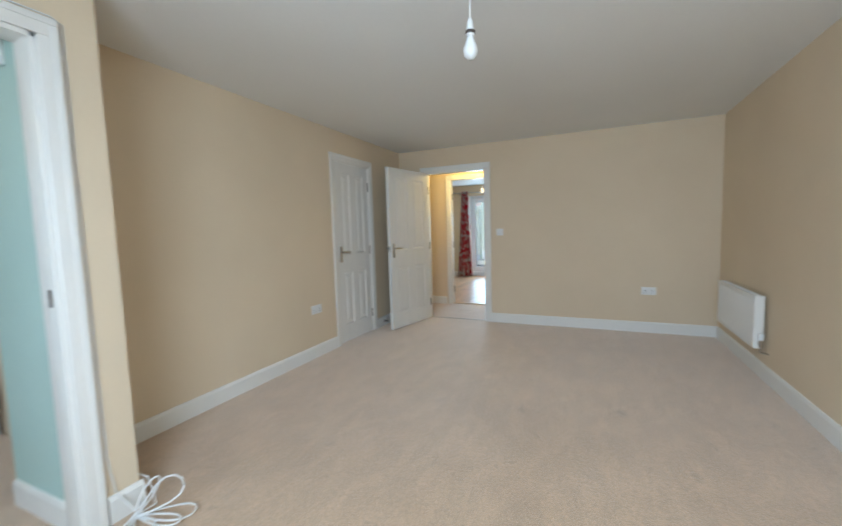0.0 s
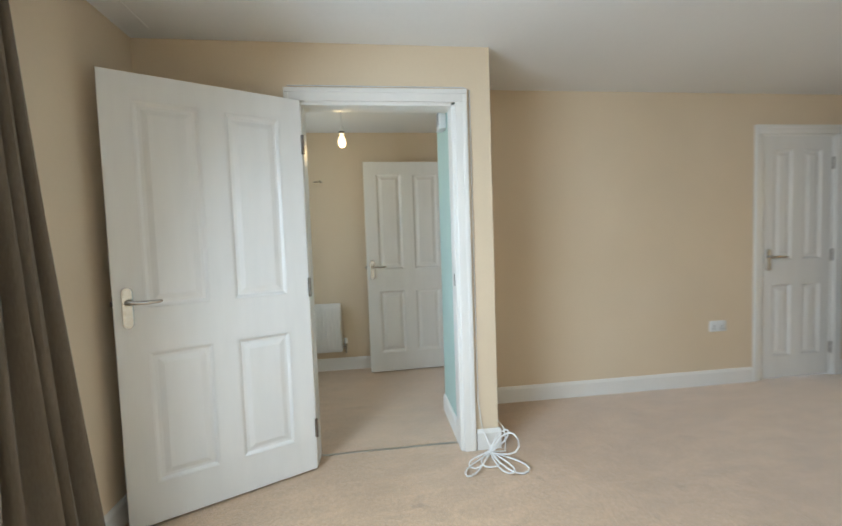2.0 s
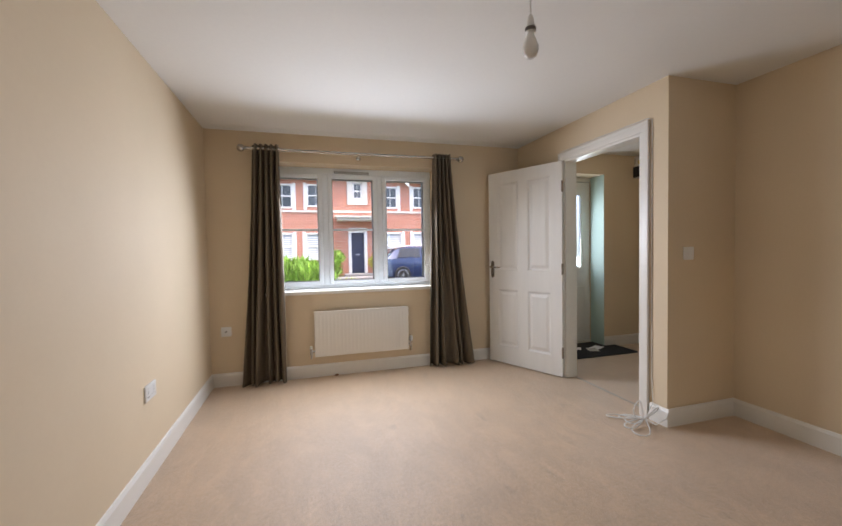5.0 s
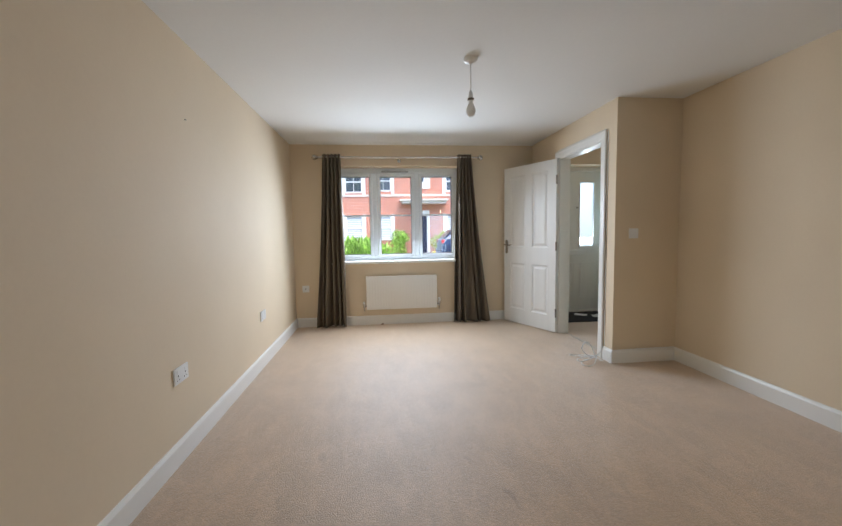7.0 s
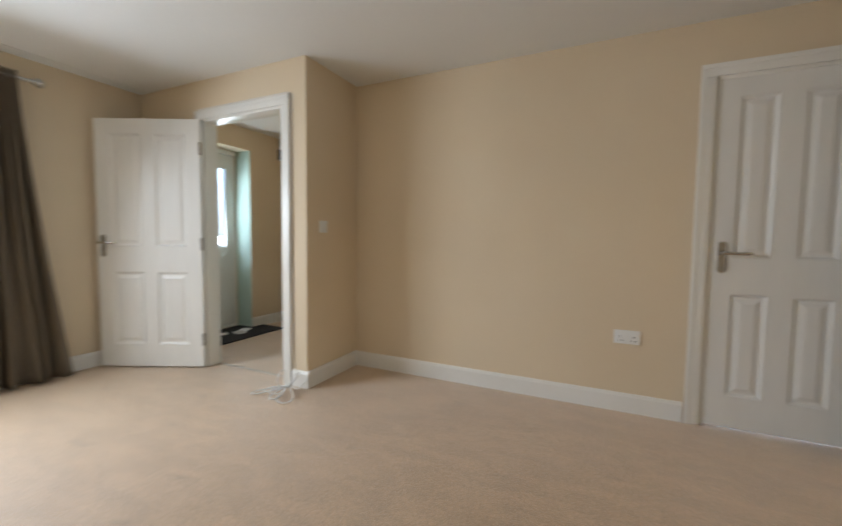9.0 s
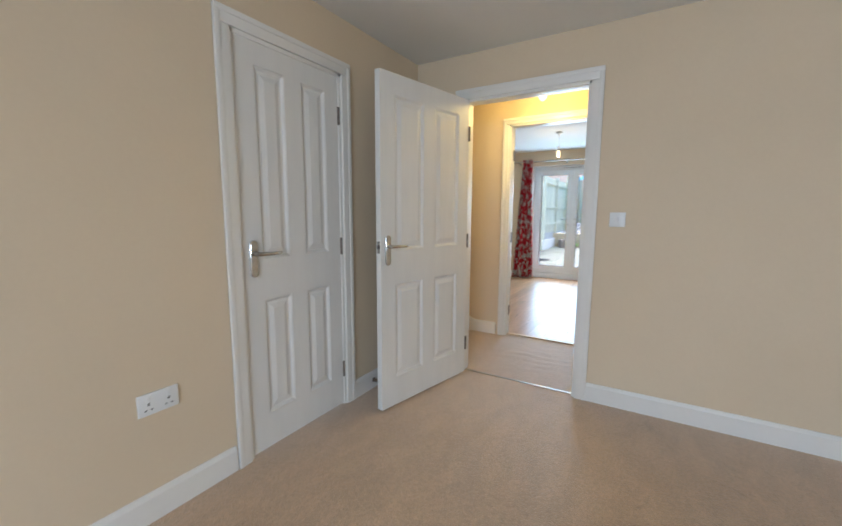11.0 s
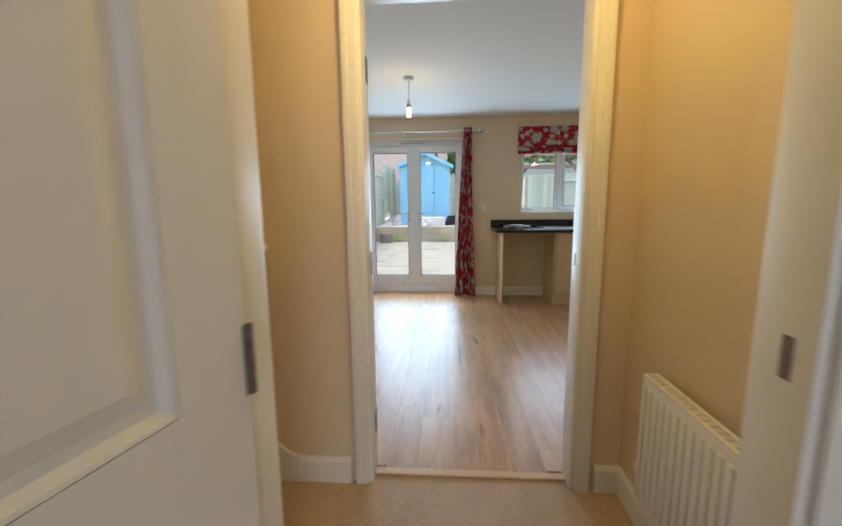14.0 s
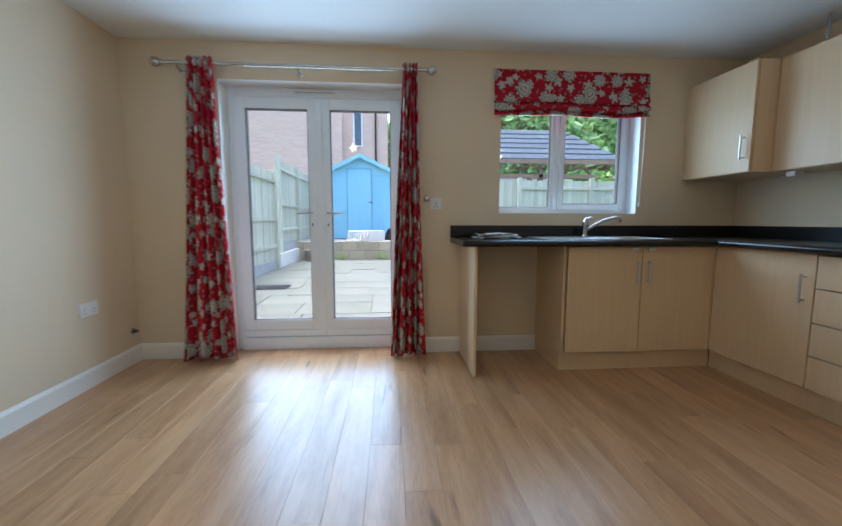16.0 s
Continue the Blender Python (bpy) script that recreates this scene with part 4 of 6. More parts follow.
# ---- sockets and switches ----
def plate(name, m, w, label, cat, kind="socket"):
    """A wall plate: lies in x-z, its face towards -y."""
    root = thing(name, label, cat, m, "wall plates")
    part("face_plate", bev(boxes((-w / 2, -0.009, -0.043, w / 2, -0.0005, 0.043)), 0.003, 2), M_PLASTIC, root, smooth=True)
    if kind == "switch":
        part("rocker", bev(boxes((-0.008, -0.013, -0.014, 0.008, -0.0091, 0.014)), 0.002), M_PLASTIC, root)
    elif kind == "aerial":
        bm = bmesh.new()
        lathe(bm, [(0.007, 0), (0.007, 0.004), (0.003, 0.005)], 12, pose(0, -0.0091, 0, 90))
        part("aerial_outlet", bm, M_DARKMETAL, root)
    else:
        for cx in ((-0.036, 0.036) if w > 0.1 else (0.0,)):
            part("rocker", bev(boxes((cx - 0.007, -0.012, 0.012, cx + 0.007, -0.0091, 0.03)), 0.001), M_PLASTIC, root)
            part("pin_holes", boxes((cx - 0.003, -0.0096, -0.004, cx + 0.003, -0.0091, 0.006), (cx - 0.014, -0.0096, -0.024, cx - 0.007, -0.0091, -0.019), (cx + 0.007, -0.0096, -0.024, cx + 0.014, -0.0091, -0.019)), M_BLACK, root)
    return root


plate("wall_socket", pose(0, 3.875, 0.475, 0, 0, 90), 0.146, "white double socket low on cream wall", "socket")
plate("wall_socket", pose(3.07, L, 0.472), 0.146, "white double socket low on cream wall", "socket")
plate("wall_socket", pose(W, 2.88, 0.46, 0, 0, -90), 0.146, "white double socket low on plain wall", "socket")
plate("wall_socket", pose(W, 1.405, 0.46, 0, 0, -90), 0.146, "white double socket low on plain wall", "socket")
plate("aerial_socket", pose(3.58, 0, 0.495, 0, 0, 180), 0.086, "white aerial outlet beside the curtain", "socket", "aerial")
plate("light_switch", pose(1.41, L, 1.17), 0.086, "white single light switch beside hall doorway", "switch", "switch")
plate("light_switch", pose(0.43, LY, 1.15, 0, 0, 180), 0.086, "white single light switch on the return wall", "switch", "switch")
plate("wall_socket", pose(KX0, 9.93, 0.49, 0, 0, 90), 0.146, "white double socket low on kitchen wall", "socket")
plate("wall_socket", pose(1.185, KY1, 1.168), 0.086, "white single socket beside the french doors", "socket")
plate("wall_socket", pose(KX1, 9.46, 1.14, 0, 0, -90), 0.146, "white double socket above the worktop", "socket")
plate("light_switch", pose(KX1, 9.28, 1.14, 0, 0, -90), 0.086, "white fused switch above the worktop", "switch", "switch")

# curtain hold-back knob
hb = thing("curtain_holdback", "chrome curtain hold-back knob on the wall", "holdback", pose(1.11, KY1, 1.205, 90))
bm = bmesh.new()
lathe(bm, [(0.02, 0), (0.02, 0.005), (0.007, 0.01), (0.007, 0.075), (0.02, 0.08), (0.024, 0.09), (0.018, 0.102), (0.004, 0.106)], 16)
part("stem", bm, M_CHROME, hb, smooth=True)

nl = thing("wall_nail", "small dark nail stuck in the plain wall", "nail", pose(W, 2.65, 1.85, 0, -90))
bm = bmesh.new()
lathe(bm, [(0.002, -0.002), (0.002, 0.008), (0.0035, 0.0085), (0.003, 0.010)], 8)
part("nail", bm, M_DARKMETAL, nl)

# door stop on the skirting
ds = thing("door_stop", "small dark rubber door stop at skirting", "door stop", pose(0.015, 5.2, 0.06, 0, 90))
bm = bmesh.new()
lathe(bm, [(0.016, 0), (0.014, 0.004), (0.010, 0.03), (0.014, 0.034), (0.014, 0.045)], 12)
part("stop", bm, M_DARKMETAL, ds, smooth=True)

# chip of brown debris at the foot of the skirting under the window
dbs = thing("debris_chip", "small brown chip lying on carpet by skirting", "debris", pose(2.62, 0.035, 0.004, 0, 0, 20))
bm = bmesh.new()
bmesh.ops.create_icosphere(bm, subdivisions=2, radius=0.02)
for v in bm.verts:
    v.co *= 1 + 0.5 * noise.noise(v.co * 60)
    v.co.z = max(0.0, v.co.z * 0.45 + 0.004)
part("chip", bm, mat("brown_chip", (0.20, 0.10, 0.05), rough=0.8), dbs)

# loose cable coiled on the carpet by the pillar
cb = thing("aerial_cable", "white cable coiled loosely on the carpet", "cable", pose(0.74, 1.80, 0.0))
bm = bmesh.new()
KNOT = Vector((-0.035, -0.03, 0.03))
pts = []
for k, (tx, ty, tz, wide) in enumerate(((0.12, -0.20, 0.012, 0.04), (0.14, 0.07, 0.19, 0.07), (0.15, 0.12, 0.015, 0.075), (-0.04, 0.08, 0.15, 0.035), (0.08, -0.06, 0.02, 0.07), (0.17, 0.03, 0.03, 0.05), (0.05, -0.16, 0.012, 0.05))):
    tip = Vector((tx, ty, tz))
    ax = tip - KNOT
    across = ax.cross(Vector((0, 0, 1) if tz < 0.1 else (0.5, -0.8, 0.2))).normalized() * wide
    for i in range(14):
        a = math.tau * i / 14
        w = KNOT + ax * (0.5 - 0.5 * math.cos(a)) + across * math.sin(a) * (0.6 - 0.4 * math.cos(a))
        pts.append((w.x + 0.004 * math.sin(k * 2 + i), w.y, max(w.z + 0.003 * k * (1 - math.sin(a / 2)), 0.006)))
tube(bm, pts, 0.0042, 6)
part("coil", bm, M_CABLE, cb, smooth=True)
bm = bmesh.new()
x0, y0, z0 = pts[-1]
tube(bm, [(x0, y0, z0), (-0.04, 0.06, 0.03), (-0.10, 0.085, 0.07), (-0.122, 0.082, 0.125), (-0.25, 0.078, 0.126), (-0.5, 0.076, 0.127), (-0.715, 0.074, 0.127)], 0.004, 6)
part("run", bm, M_CABLE, cb, smooth=True)
bm = bmesh.new()
tube(bm, [(pts[0]), (-0.05, -0.02, 0.05), (-0.128, -0.045, 0.13), (-0.136, -0.062, 0.30), (-0.136, -0.064, 1.2), (-0.136, -0.064, 2.06), (-0.136, -0.10, 2.076), (-0.136, -1.05, 2.076)], 0.0032, 6)
part("riser", bm, M_CABLE, cb, smooth=True)

struct("trim_ceiling_ridge", bev(boxes((0.70, 0.125, H - 0.0035, 3.62, 0.14, H + 0.001)), 0.0015), M_CEIL, "faint plaster ridge in the ceiling", "ceiling trim")

# ---- lobby things ----
mt = thing("door_mat", "black entrance mat set before the front door", "mat", pose(0, 0, 0))
part("mat", bev(boxes((-0.70, -0.20, 0.001, 0.36, 0.36, 0.014)), 0.004), M_MATT, mt)
for i, (x, y, r, w) in enumerate(((-0.36, 0.08, 25, 0.21), (-0.10, 0.02, -35, 0.16), (-0.25, 0.16, 70, 0.15))):
    lt = thing("post_letter", "white junk-mail paper lying on the mat", "letter", pose(x, y, 0.0155 + 0.003 * i, 0, 0, r), "fallen post")
    bm = bmesh.new()
    rows = [[bm.verts.new((w * (u / 4 - 0.5), 0.11 * (v / 2 - 0.5), 0.012 * (u / 4 - 0.4) ** 2 + 0.001)) for u in range(5)] for v in range(3)]
    for a, b in zip(rows, rows[1:]):
        for k in range(4):
            bm.faces.new((a[k], a[k + 1], b[k + 1], b[k]))
    o = part("sheet", bm, M_PAPER if i == 2 else M_PLASTIC, lt)
    o.modifiers.new("thickness", "SOLIDIFY").thickness = 0.002

fb = thing("consumer_unit", "white fuse box with smoked flap and yellow sticker", "fuse box", pose(-1.07, -0.15, 2.03))
part("case", bev(boxes((0.0, 0, 0.0, 0.07, 0.40, 0.26)), 0.006, 2), M_PLASTIC, fb, smooth=True)
part("flap", bev(boxes((0.0705, 0.006, 0.006, 0.090, 0.394, 0.135)), 0.005, 2), M_SMOKE, fb, "dark smoked plastic flap", smooth=True)
part("sticker", boxes((0.0703, 0.21, 0.160, 0.0715, 0.35, 0.21)), M_YELLOW, fb, "yellow warning sticker")
part("sticker", boxes((0.0703, 0.05, 0.165, 0.0715, 0.17, 0.235)), M_PAPER, fb, "printed white label")
for y in (0.44, 0.645):
    hk = thing("coat_hook", "small metal coat hook on lobby wall", "hook", pose(-1.07, y, 1.835), "coat hooks")
    bm = boxes((0, -0.02, -0.006, 0.004, 0.06, 0.006))
    tube(bm, [(0.003, 0.045, 0), (0.03, 0.045, -0.012), (0.042, 0.045, 0.0), (0.04, 0.045, 0.014)], 0.004, 6)
    part("hook", bm, M_CHROME, hk)
ch = thing("door_chime", "small pale door chime box high on wall", "chime", pose(0.33, 1.645, 2.0))
part("case", bev(boxes((-0.05, -0.045, -0.08, 0.05, -0.001, 0.08)), 0.006, 2), M_PLASTIC, ch, smooth=True)
part("grille", boxes(*[(-0.035, -0.0475, -0.05 + i * 0.016, 0.035, -0.0455, -0.044 + i * 0.016) for i in range(5)]), M_GREY, ch)

# ---- stairs ----
st = tagged(new("stairs"), "carpeted staircase rising away from the hall", "stairs", kind="structure")
for i in range(10):
    x1 = -0.06 - i * 0.225
    bm = boxes((x1 - 0.235, L + 0.101, 0.0 if i < 1 else i * 0.19 - 0.03, x1, 6.787, (i + 1) * 0.19))
    part("step", bev(bm, 0.012, 2), M_CARPET, st, smooth=True)
bm = bmesh.new()
prof = [(0.07, 0.0), (0.07, 0.12), (0.02, 0.14), (-0.30, 0.44), (-2.30, 2.14), (-2.30, 1.7), (-0.2, 0.0)]
a = [bm.verts.new((x, 6.788, z)) for x, z in prof]
b = [bm.verts.new((x, 6.804, z)) for x, z in prof]
bm.faces.new(a)
bm.faces.new(b[::-1])
for k in range(len(prof)):
    j = (k + 1) % len(prof)
    bm.faces.new((a[k], b[k], b[j], a[j]))
part("wall_string", bm, M_GLOSS, st, "white painted wall string")
hr = thing("handrail", "cream painted wall handrail rising with the stairs", "handrail", pose(0, 0, 0))
bm = bmesh.new()
tube(bm, [(-0.023, 6.79, 1.049), (-0.025, 6.755, 1.054), (-0.037, 6.74, 1.086), (-0.06, 6.74, 1.114), (-0.359, 6.74, 1.316), (-1.968, 6.74, 2.663)], [0.018, 0.018, 0.019, 0.020, 0.020, 0.020], 12)
part("rail", bm, M_GLOSS, hr, smooth=True)
for x in (-0.5, -1.5):
    bm = bmesh.new()
    z = 1.316 + (-0.359 - x) * 0.837
    tube(bm, [(x, 6.804, z - 0.06), (x, 6.755, z - 0.06), (x, 6.74, z - 0.02)], 0.006, 8)
    part("rail_bracket", bm, M_CHROME, hr)


# ---- kitchen ----
def bar_handle(parent, x, y, z, axis, length=0.16, out=(0, -1)):
    """A slim bar handle with two posts; axis z or along the front; out: way it stands off."""
    bm = bmesh.new()
    ox, oy = out[0] * 0.03, out[1] * 0.03
    h = length / 2
    if axis == "z":
        ends = [(0, 0, -h), (0, 0, h)]
        posts = [(0, 0, -h * 0.8), (0, 0, h * 0.8)]
    else:
        t = (-out[1], out[0])
        ends = [(t[0] * -h, t[1] * -h, 0), (t[0] * h, t[1] * h, 0)]
        posts = [(e[0] * 0.8, e[1] * 0.8, 0) for e in ends]
    tube(bm, [(x + e[0] + ox, y + e[1] + oy, z + e[2]) for e in ends], 0.006, 10)
    for p in posts:
        tube(bm, [(x + p[0], y + p[1], z + p[2]), (x + p[0] + ox, y + p[1] + oy, z + p[2])], 0.004, 8)
    part("handle", bm, M_STEEL, parent, "brushed steel bar handle", smooth=True)


UF, RF = 9.90, 3.07        # faces of the back run and of the right-hand run
TOPZ = 0.915
# end panel
ep = thing("end_panel", "pale maple end panel at the appliance gap", "panel", pose(0, 0, 0))
part("panel", bev(boxes((1.378, 9.872, 0.0, 1.398, KY1 - 0.002, 0.874)), 0.0015), M_UNIT, ep)
# sink unit
su = thing("base_cabinet", "pale maple double-door sink cabinet with steel handles", "cabinet", pose(0, 0, 0), "kitchen base units")
part("body", boxes((2.0, 9.925, 0.135, 2.018, KY1 - 0.003, 0.872), (3.06, 9.925, 0.135, 3.075, KY1 - 0.003, 0.872), (2.018, 9.925, 0.135, 3.06, KY1 - 0.003, 0.155), (2.018, KY1 - 0.02, 0.155, 3.06, KY1 - 0.004, 0.872), (2.018, 9.925, 0.80, 3.06, 9.94, 0.872)), M_UNIT, su)
for a, b, hx in ((2.022, 2.540, 2.505), (2.546, 3.062, 2.582)):
    d = part("cabinet_door", bev(boxes((a, UF, 0.140, b, UF + 0.018, 0.868)), 0.002), M_UNIT, su)
    bar_handle(d, hx, UF, 0.70, "z")
    c = hx + (-0.02 if hx < 2.55 else 0.02)
    part("child_lock", bev(boxes((c - 0.022, UF - 0.012, 0.835, c + 0.022, UF - 0.001, 0.862)), 0.003), M_PLASTIC, d, "white plastic child catch")
pl = thing("plinth", "pale maple plinth under the sink cabinet", "plinth", pose(0, 0, 0))
part("board", bev(boxes((2.0, 9.945, 0.0, 3.118, 9.963, 0.133)), 0.0015), M_UNIT, pl)
part("return_board", boxes((2.0, 9.964, 0.0, 2.018, KY1 - 0.003, 0.133)), M_UNIT, pl)
pl = thing("plinth", "pale maple plinth under the drawer run", "plinth", pose(0, 0, 0))
part("board", bev(boxes((3.12, 8.05, 0.0, 3.138, 9.942, 0.133)), 0.0015), M_UNIT, pl)

cu = thing("base_cabinet", "pale maple corner base cabinet with one door", "cabinet", pose(0, 0, 0), "kitchen base units")
part("body", boxes((3.09, 9.262, 0.135, KX1 - 0.003, 9.278, 0.872), (3.09, 9.278, 0.135, KX1 - 0.003, 9.92, 0.153), (3.09, 9.278, 0.80, 3.105, 9.92, 0.872)), M_UNIT, cu)
d = part("cabinet_door", bev(boxes((RF, 9.264, 0.140, RF + 0.018, 9.895, 0.868)), 0.002), M_UNIT, cu)
part("corner_post", boxes((3.0645, 9.897, 0.140, 3.088, 9.924, 0.868)), M_UNIT, cu)
bar_handle(d, RF, 9.31, 0.68, "z", out=(-1, 0))
dr = thing("drawer_unit", "pale maple four-drawer unit with steel bar handles", "drawers", pose(0, 0, 0), "kitchen base units")
part("body", boxes((3.09, 8.652, 0.135, KX1 - 0.003, 8.668, 0.872), (3.09, 9.242, 0.135, KX1 - 0.003, 9.258, 0.872), (3.09, 8.668, 0.135, KX1 - 0.003, 9.242, 0.153)), M_UNIT, dr)
zz = [0.140, 0.323, 0.503, 0.690, 0.868]
for z0, z1 in zip(zz, zz[1:]):
    d = part("drawer_front", bev(boxes((RF, 8.654, z0, RF + 0.018, 9.258, z1 - 0.005)), 0.002), M_UNIT, dr)
    bar_handle(d, RF, 8.956, z0 + (z1 - z0) * 0.55, "h", 0.19, out=(-1, 0))
eu = thing("base_cabinet", "pale maple base cabinet at the run's end", "cabinet", pose(0, 0, 0), "kitchen base units")
part("body", boxes((3.09, 8.05, 0.135, KX1 - 0.003, 8.648, 0.872)), M_UNIT, eu)
d = part("cabinet_door", bev(boxes((RF, 8.054, 0.140, RF + 0.018, 8.648, 0.868)), 0.002), M_UNIT, eu)
bar_handle(d, RF, 8.60, 0.68, "z", out=(-1, 0))

# worktop in an L, with rounded front and upstand
wt = thing("worktop", "black laminate worktop with upstand, L-shaped", "worktop", pose(0, 0, 0))
bm = boxes((1.297, 9.845, 0.875, 1.90, KY1 - 0.001, TOPZ), (1.90, 9.845, 0.875, 2.75, 9.935, TOPZ), (1.90, 10.325, 0.875, 2.75, KY1 - 0.001, TOPZ), (2.75, 9.845, 0.875, KX1 - 0.001, KY1 - 0.001, TOPZ))
bmesh.ops.remove_doubles(bm, verts=bm.verts, dist=1e-5)
part("top", bm, M_TOP, wt)
part("top", boxes((3.025, 8.05, 0.875, KX1 - 0.001, 9.844, TOPZ)), M_TOP, wt)
bm = bmesh.new()
tube(bm, [(1.297, 9.846, 0.895), (3.03, 9.846, 0.895)], 0.0198, 12)
part("rolled_edge", bm, M_TOP, wt, smooth=True)
bm = bmesh.new()
tube(bm, [(3.026, 9.846, 0.895), (3.026, 8.05, 0.895)], 0.0198, 12)
part("rolled_edge", bm, M_TOP, wt, smooth=True)
part("joint_strip", bev(boxes((3.018, 9.838, 0.9152, 3.030, 9.36, 0.9165)), 0.0004), M_STEEL, wt, "thin metal joint strip")
part("upstand", bev(boxes((1.297, KY1 - 0.022, TOPZ + 0.0005, KX1 - 0.001, KY1 - 0.001, 1.005)), 0.003), M_TOP, wt)
part("upstand", bev(boxes((KX1 - 0.022, 8.05, TOPZ + 0.0005, KX1 - 0.001, KY1 - 0.0225, 1.005)), 0.003), M_TOP, wt)

# sink with drainer
sk = thing("kitchen_sink", "stainless steel inset sink with ribbed drainer", "sink", pose(0, 0, 0))
bm = bmesh.new()
x0, x1, y0, y1, z = 1.885, 2.765, 9.925, 10.335, TOPZ + 0.004


def bowl(bm, a, b, c, d, top, deep, inset=0.03, seg=5):
    """A rounded tray sunk from its rim."""
    def ring(a, b, c, d, z, r):
        out = []
        for cx, cy, q in ((b - r, d - r, 0), (a + r, d - r, 1), (a + r, c + r, 2), (b - r, c + r, 3)):
            for k in range(seg + 1):
                t = (q + k / seg) * math.pi / 2
                out.append(bm.verts.new((cx + r * math.cos(t), cy + r * math.sin(t), z)))
        return out
    rs = [ring(a, b, c, d, top, 0.05), ring(a + 0.008, b - 0.008, c + 0.008, d - 0.008, top - 0.006, 0.05), ring(a + inset * 0.6, b - inset * 0.6, c + inset * 0.6, d - inset * 0.6, top - deep * 0.85, 0.05), ring(a + inset * 1.6, b - inset * 1.6, c + inset * 1.6, d - inset * 1.6, top - deep, 0.04)]
    for p, q in zip(rs, rs[1:]):
        n = len(p)
        for k in range(n):
            bm.faces.new((p[k], p[(k + 1) % n], q[(k + 1) % n], q[k]))
    bm.faces.new(rs[-1])


bowl(bm, 2.42, 2.74, 9.96, 10.27, z, 0.15)
bowl(bm, 2.26, 2.40, 9.99, 10.24, z, 0.08)
bowl(bm, 1.91, 2.24, 9.95, 10.31, z, 0.006, inset=0.01)
part("bowl", bm, M_STEEL, sk, smooth=True)
part("rim", bev(boxes((x0, y0, TOPZ + 0.0005, x1, 9.962, z + 0.0015), (x0, 10.27, TOPZ + 0.0005, x1, y1, z + 0.0015), (x0, 9.962, TOPZ + 0.0005, 1.912, 10.27, z + 0.0015), (2.738, 9.962, TOPZ + 0.0005, x1, 10.27, z + 0.0015), (2.238, 9.962, TOPZ + 0.0005, 2.262, 10.27, z + 0.0015), (2.398, 9.962, TOPZ + 0.0005, 2.422, 10.27, z + 0.0015)), 0.001), M_STEEL, sk)
for i in range(9):
    part("drainer_rib", bev(boxes((1.93, 9.985 + i * 0.031, z - 0.006, 2.22, 9.991 + i * 0.031, z + 0.001)), 0.001), M_STEEL, sk)
tp = thing("kitchen_tap", "chrome mixer tap with a single lever", "tap", pose(2.33, 10.295, TOPZ + 0.005))
bm = bmesh.new()
lathe(bm, [(0.026, 0), (0.026, 0.008), (0.02, 0.014), (0.019, 0.085), (0.022, 0.09), (0.022, 0.115), (0.012, 0.124)], 16)
part("body", bm, M_CHROME, tp, smooth=True)
bm = bmesh.new()
tube(bm, [(0.01, -0.005, 0.055), (0.06, -0.015, 0.085), (0.13, -0.035, 0.125), (0.20, -0.055, 0.145), (0.235, -0.065, 0.143), (0.245, -0.067, 0.115)], [0.012, 0.012, 0.012, 0.012, 0.013, 0.013], 12)
part("spout", bm, M_CHROME, tp, smooth=True)
bm = bmesh.new()
tube(bm, [(0, 0, 0.12), (0.005, 0, 0.135), (0.035, 0.005, 0.147), (0.06, 0.01, 0.15)], [0.014, 0.010, 0.006, 0.005], 10)
part("lever", bm, M_CHROME, tp, smooth=True)

# leaflets on the worktop
for i, (dx, dy, r, s) in enumerate(((0, 0, 8, 1.0), (0.015, 0.01, -14, 0.92), (-0.02, 0.015, 25, 0.8))):
    pp = thing("leaflet", "crumpled printed leaflet lying on the worktop", "paper", pose(1.585 + dx, 10.13 + dy, TOPZ + 0.002 + 0.012 * i, 0, 0, r), "leaflet pile")
    bm = bmesh.new()
    n = 8
    g = [[bm.verts.new(((u / n - 0.5) * 0.30 * s, (v / n - 0.5) * 0.21 * s, 0.003 + 0.022 * abs(noise.noise(Vector((u * 0.6, v * 0.6, i * 3)))) + 0.02 * max(0, u / n - 0.75) ** 1)) for u in range(n + 1)] for v in range(n + 1)]
    for v in range(n):
        for u in range(n):
            bm.faces.new((g[v][u], g[v][u + 1], g[v + 1][u + 1], g[v + 1][u]))
    o = part("sheet", bm, M_PAPER, pp, smooth=True)
    o.modifiers.new("thickness", "SOLIDIFY").thickness = 0.0015


# wall cabinets
def wall_unit(x0, y0, y1, handle_y, label, z0=1.365, z1=2.072):
    root = thing("wall_cabinet", label, "cabinet", pose(0, 0, 0), "kitchen wall units")
    part("body", boxes((x0 + 0.02, y0, z0, KX1 - 0.002, y1, z1)), M_UNIT, root)
    d = part("cabinet_door", bev(boxes((x0, y0 + 0.002, z0 + 0.002, x0 + 0.018, y1 - 0.002, z1 - 0.002)), 0.002), M_UNIT, root)
    if handle_y:
        bar_handle(d, x0, handle_y, z0 + 0.16, "z", out=(-1, 0))
    return root


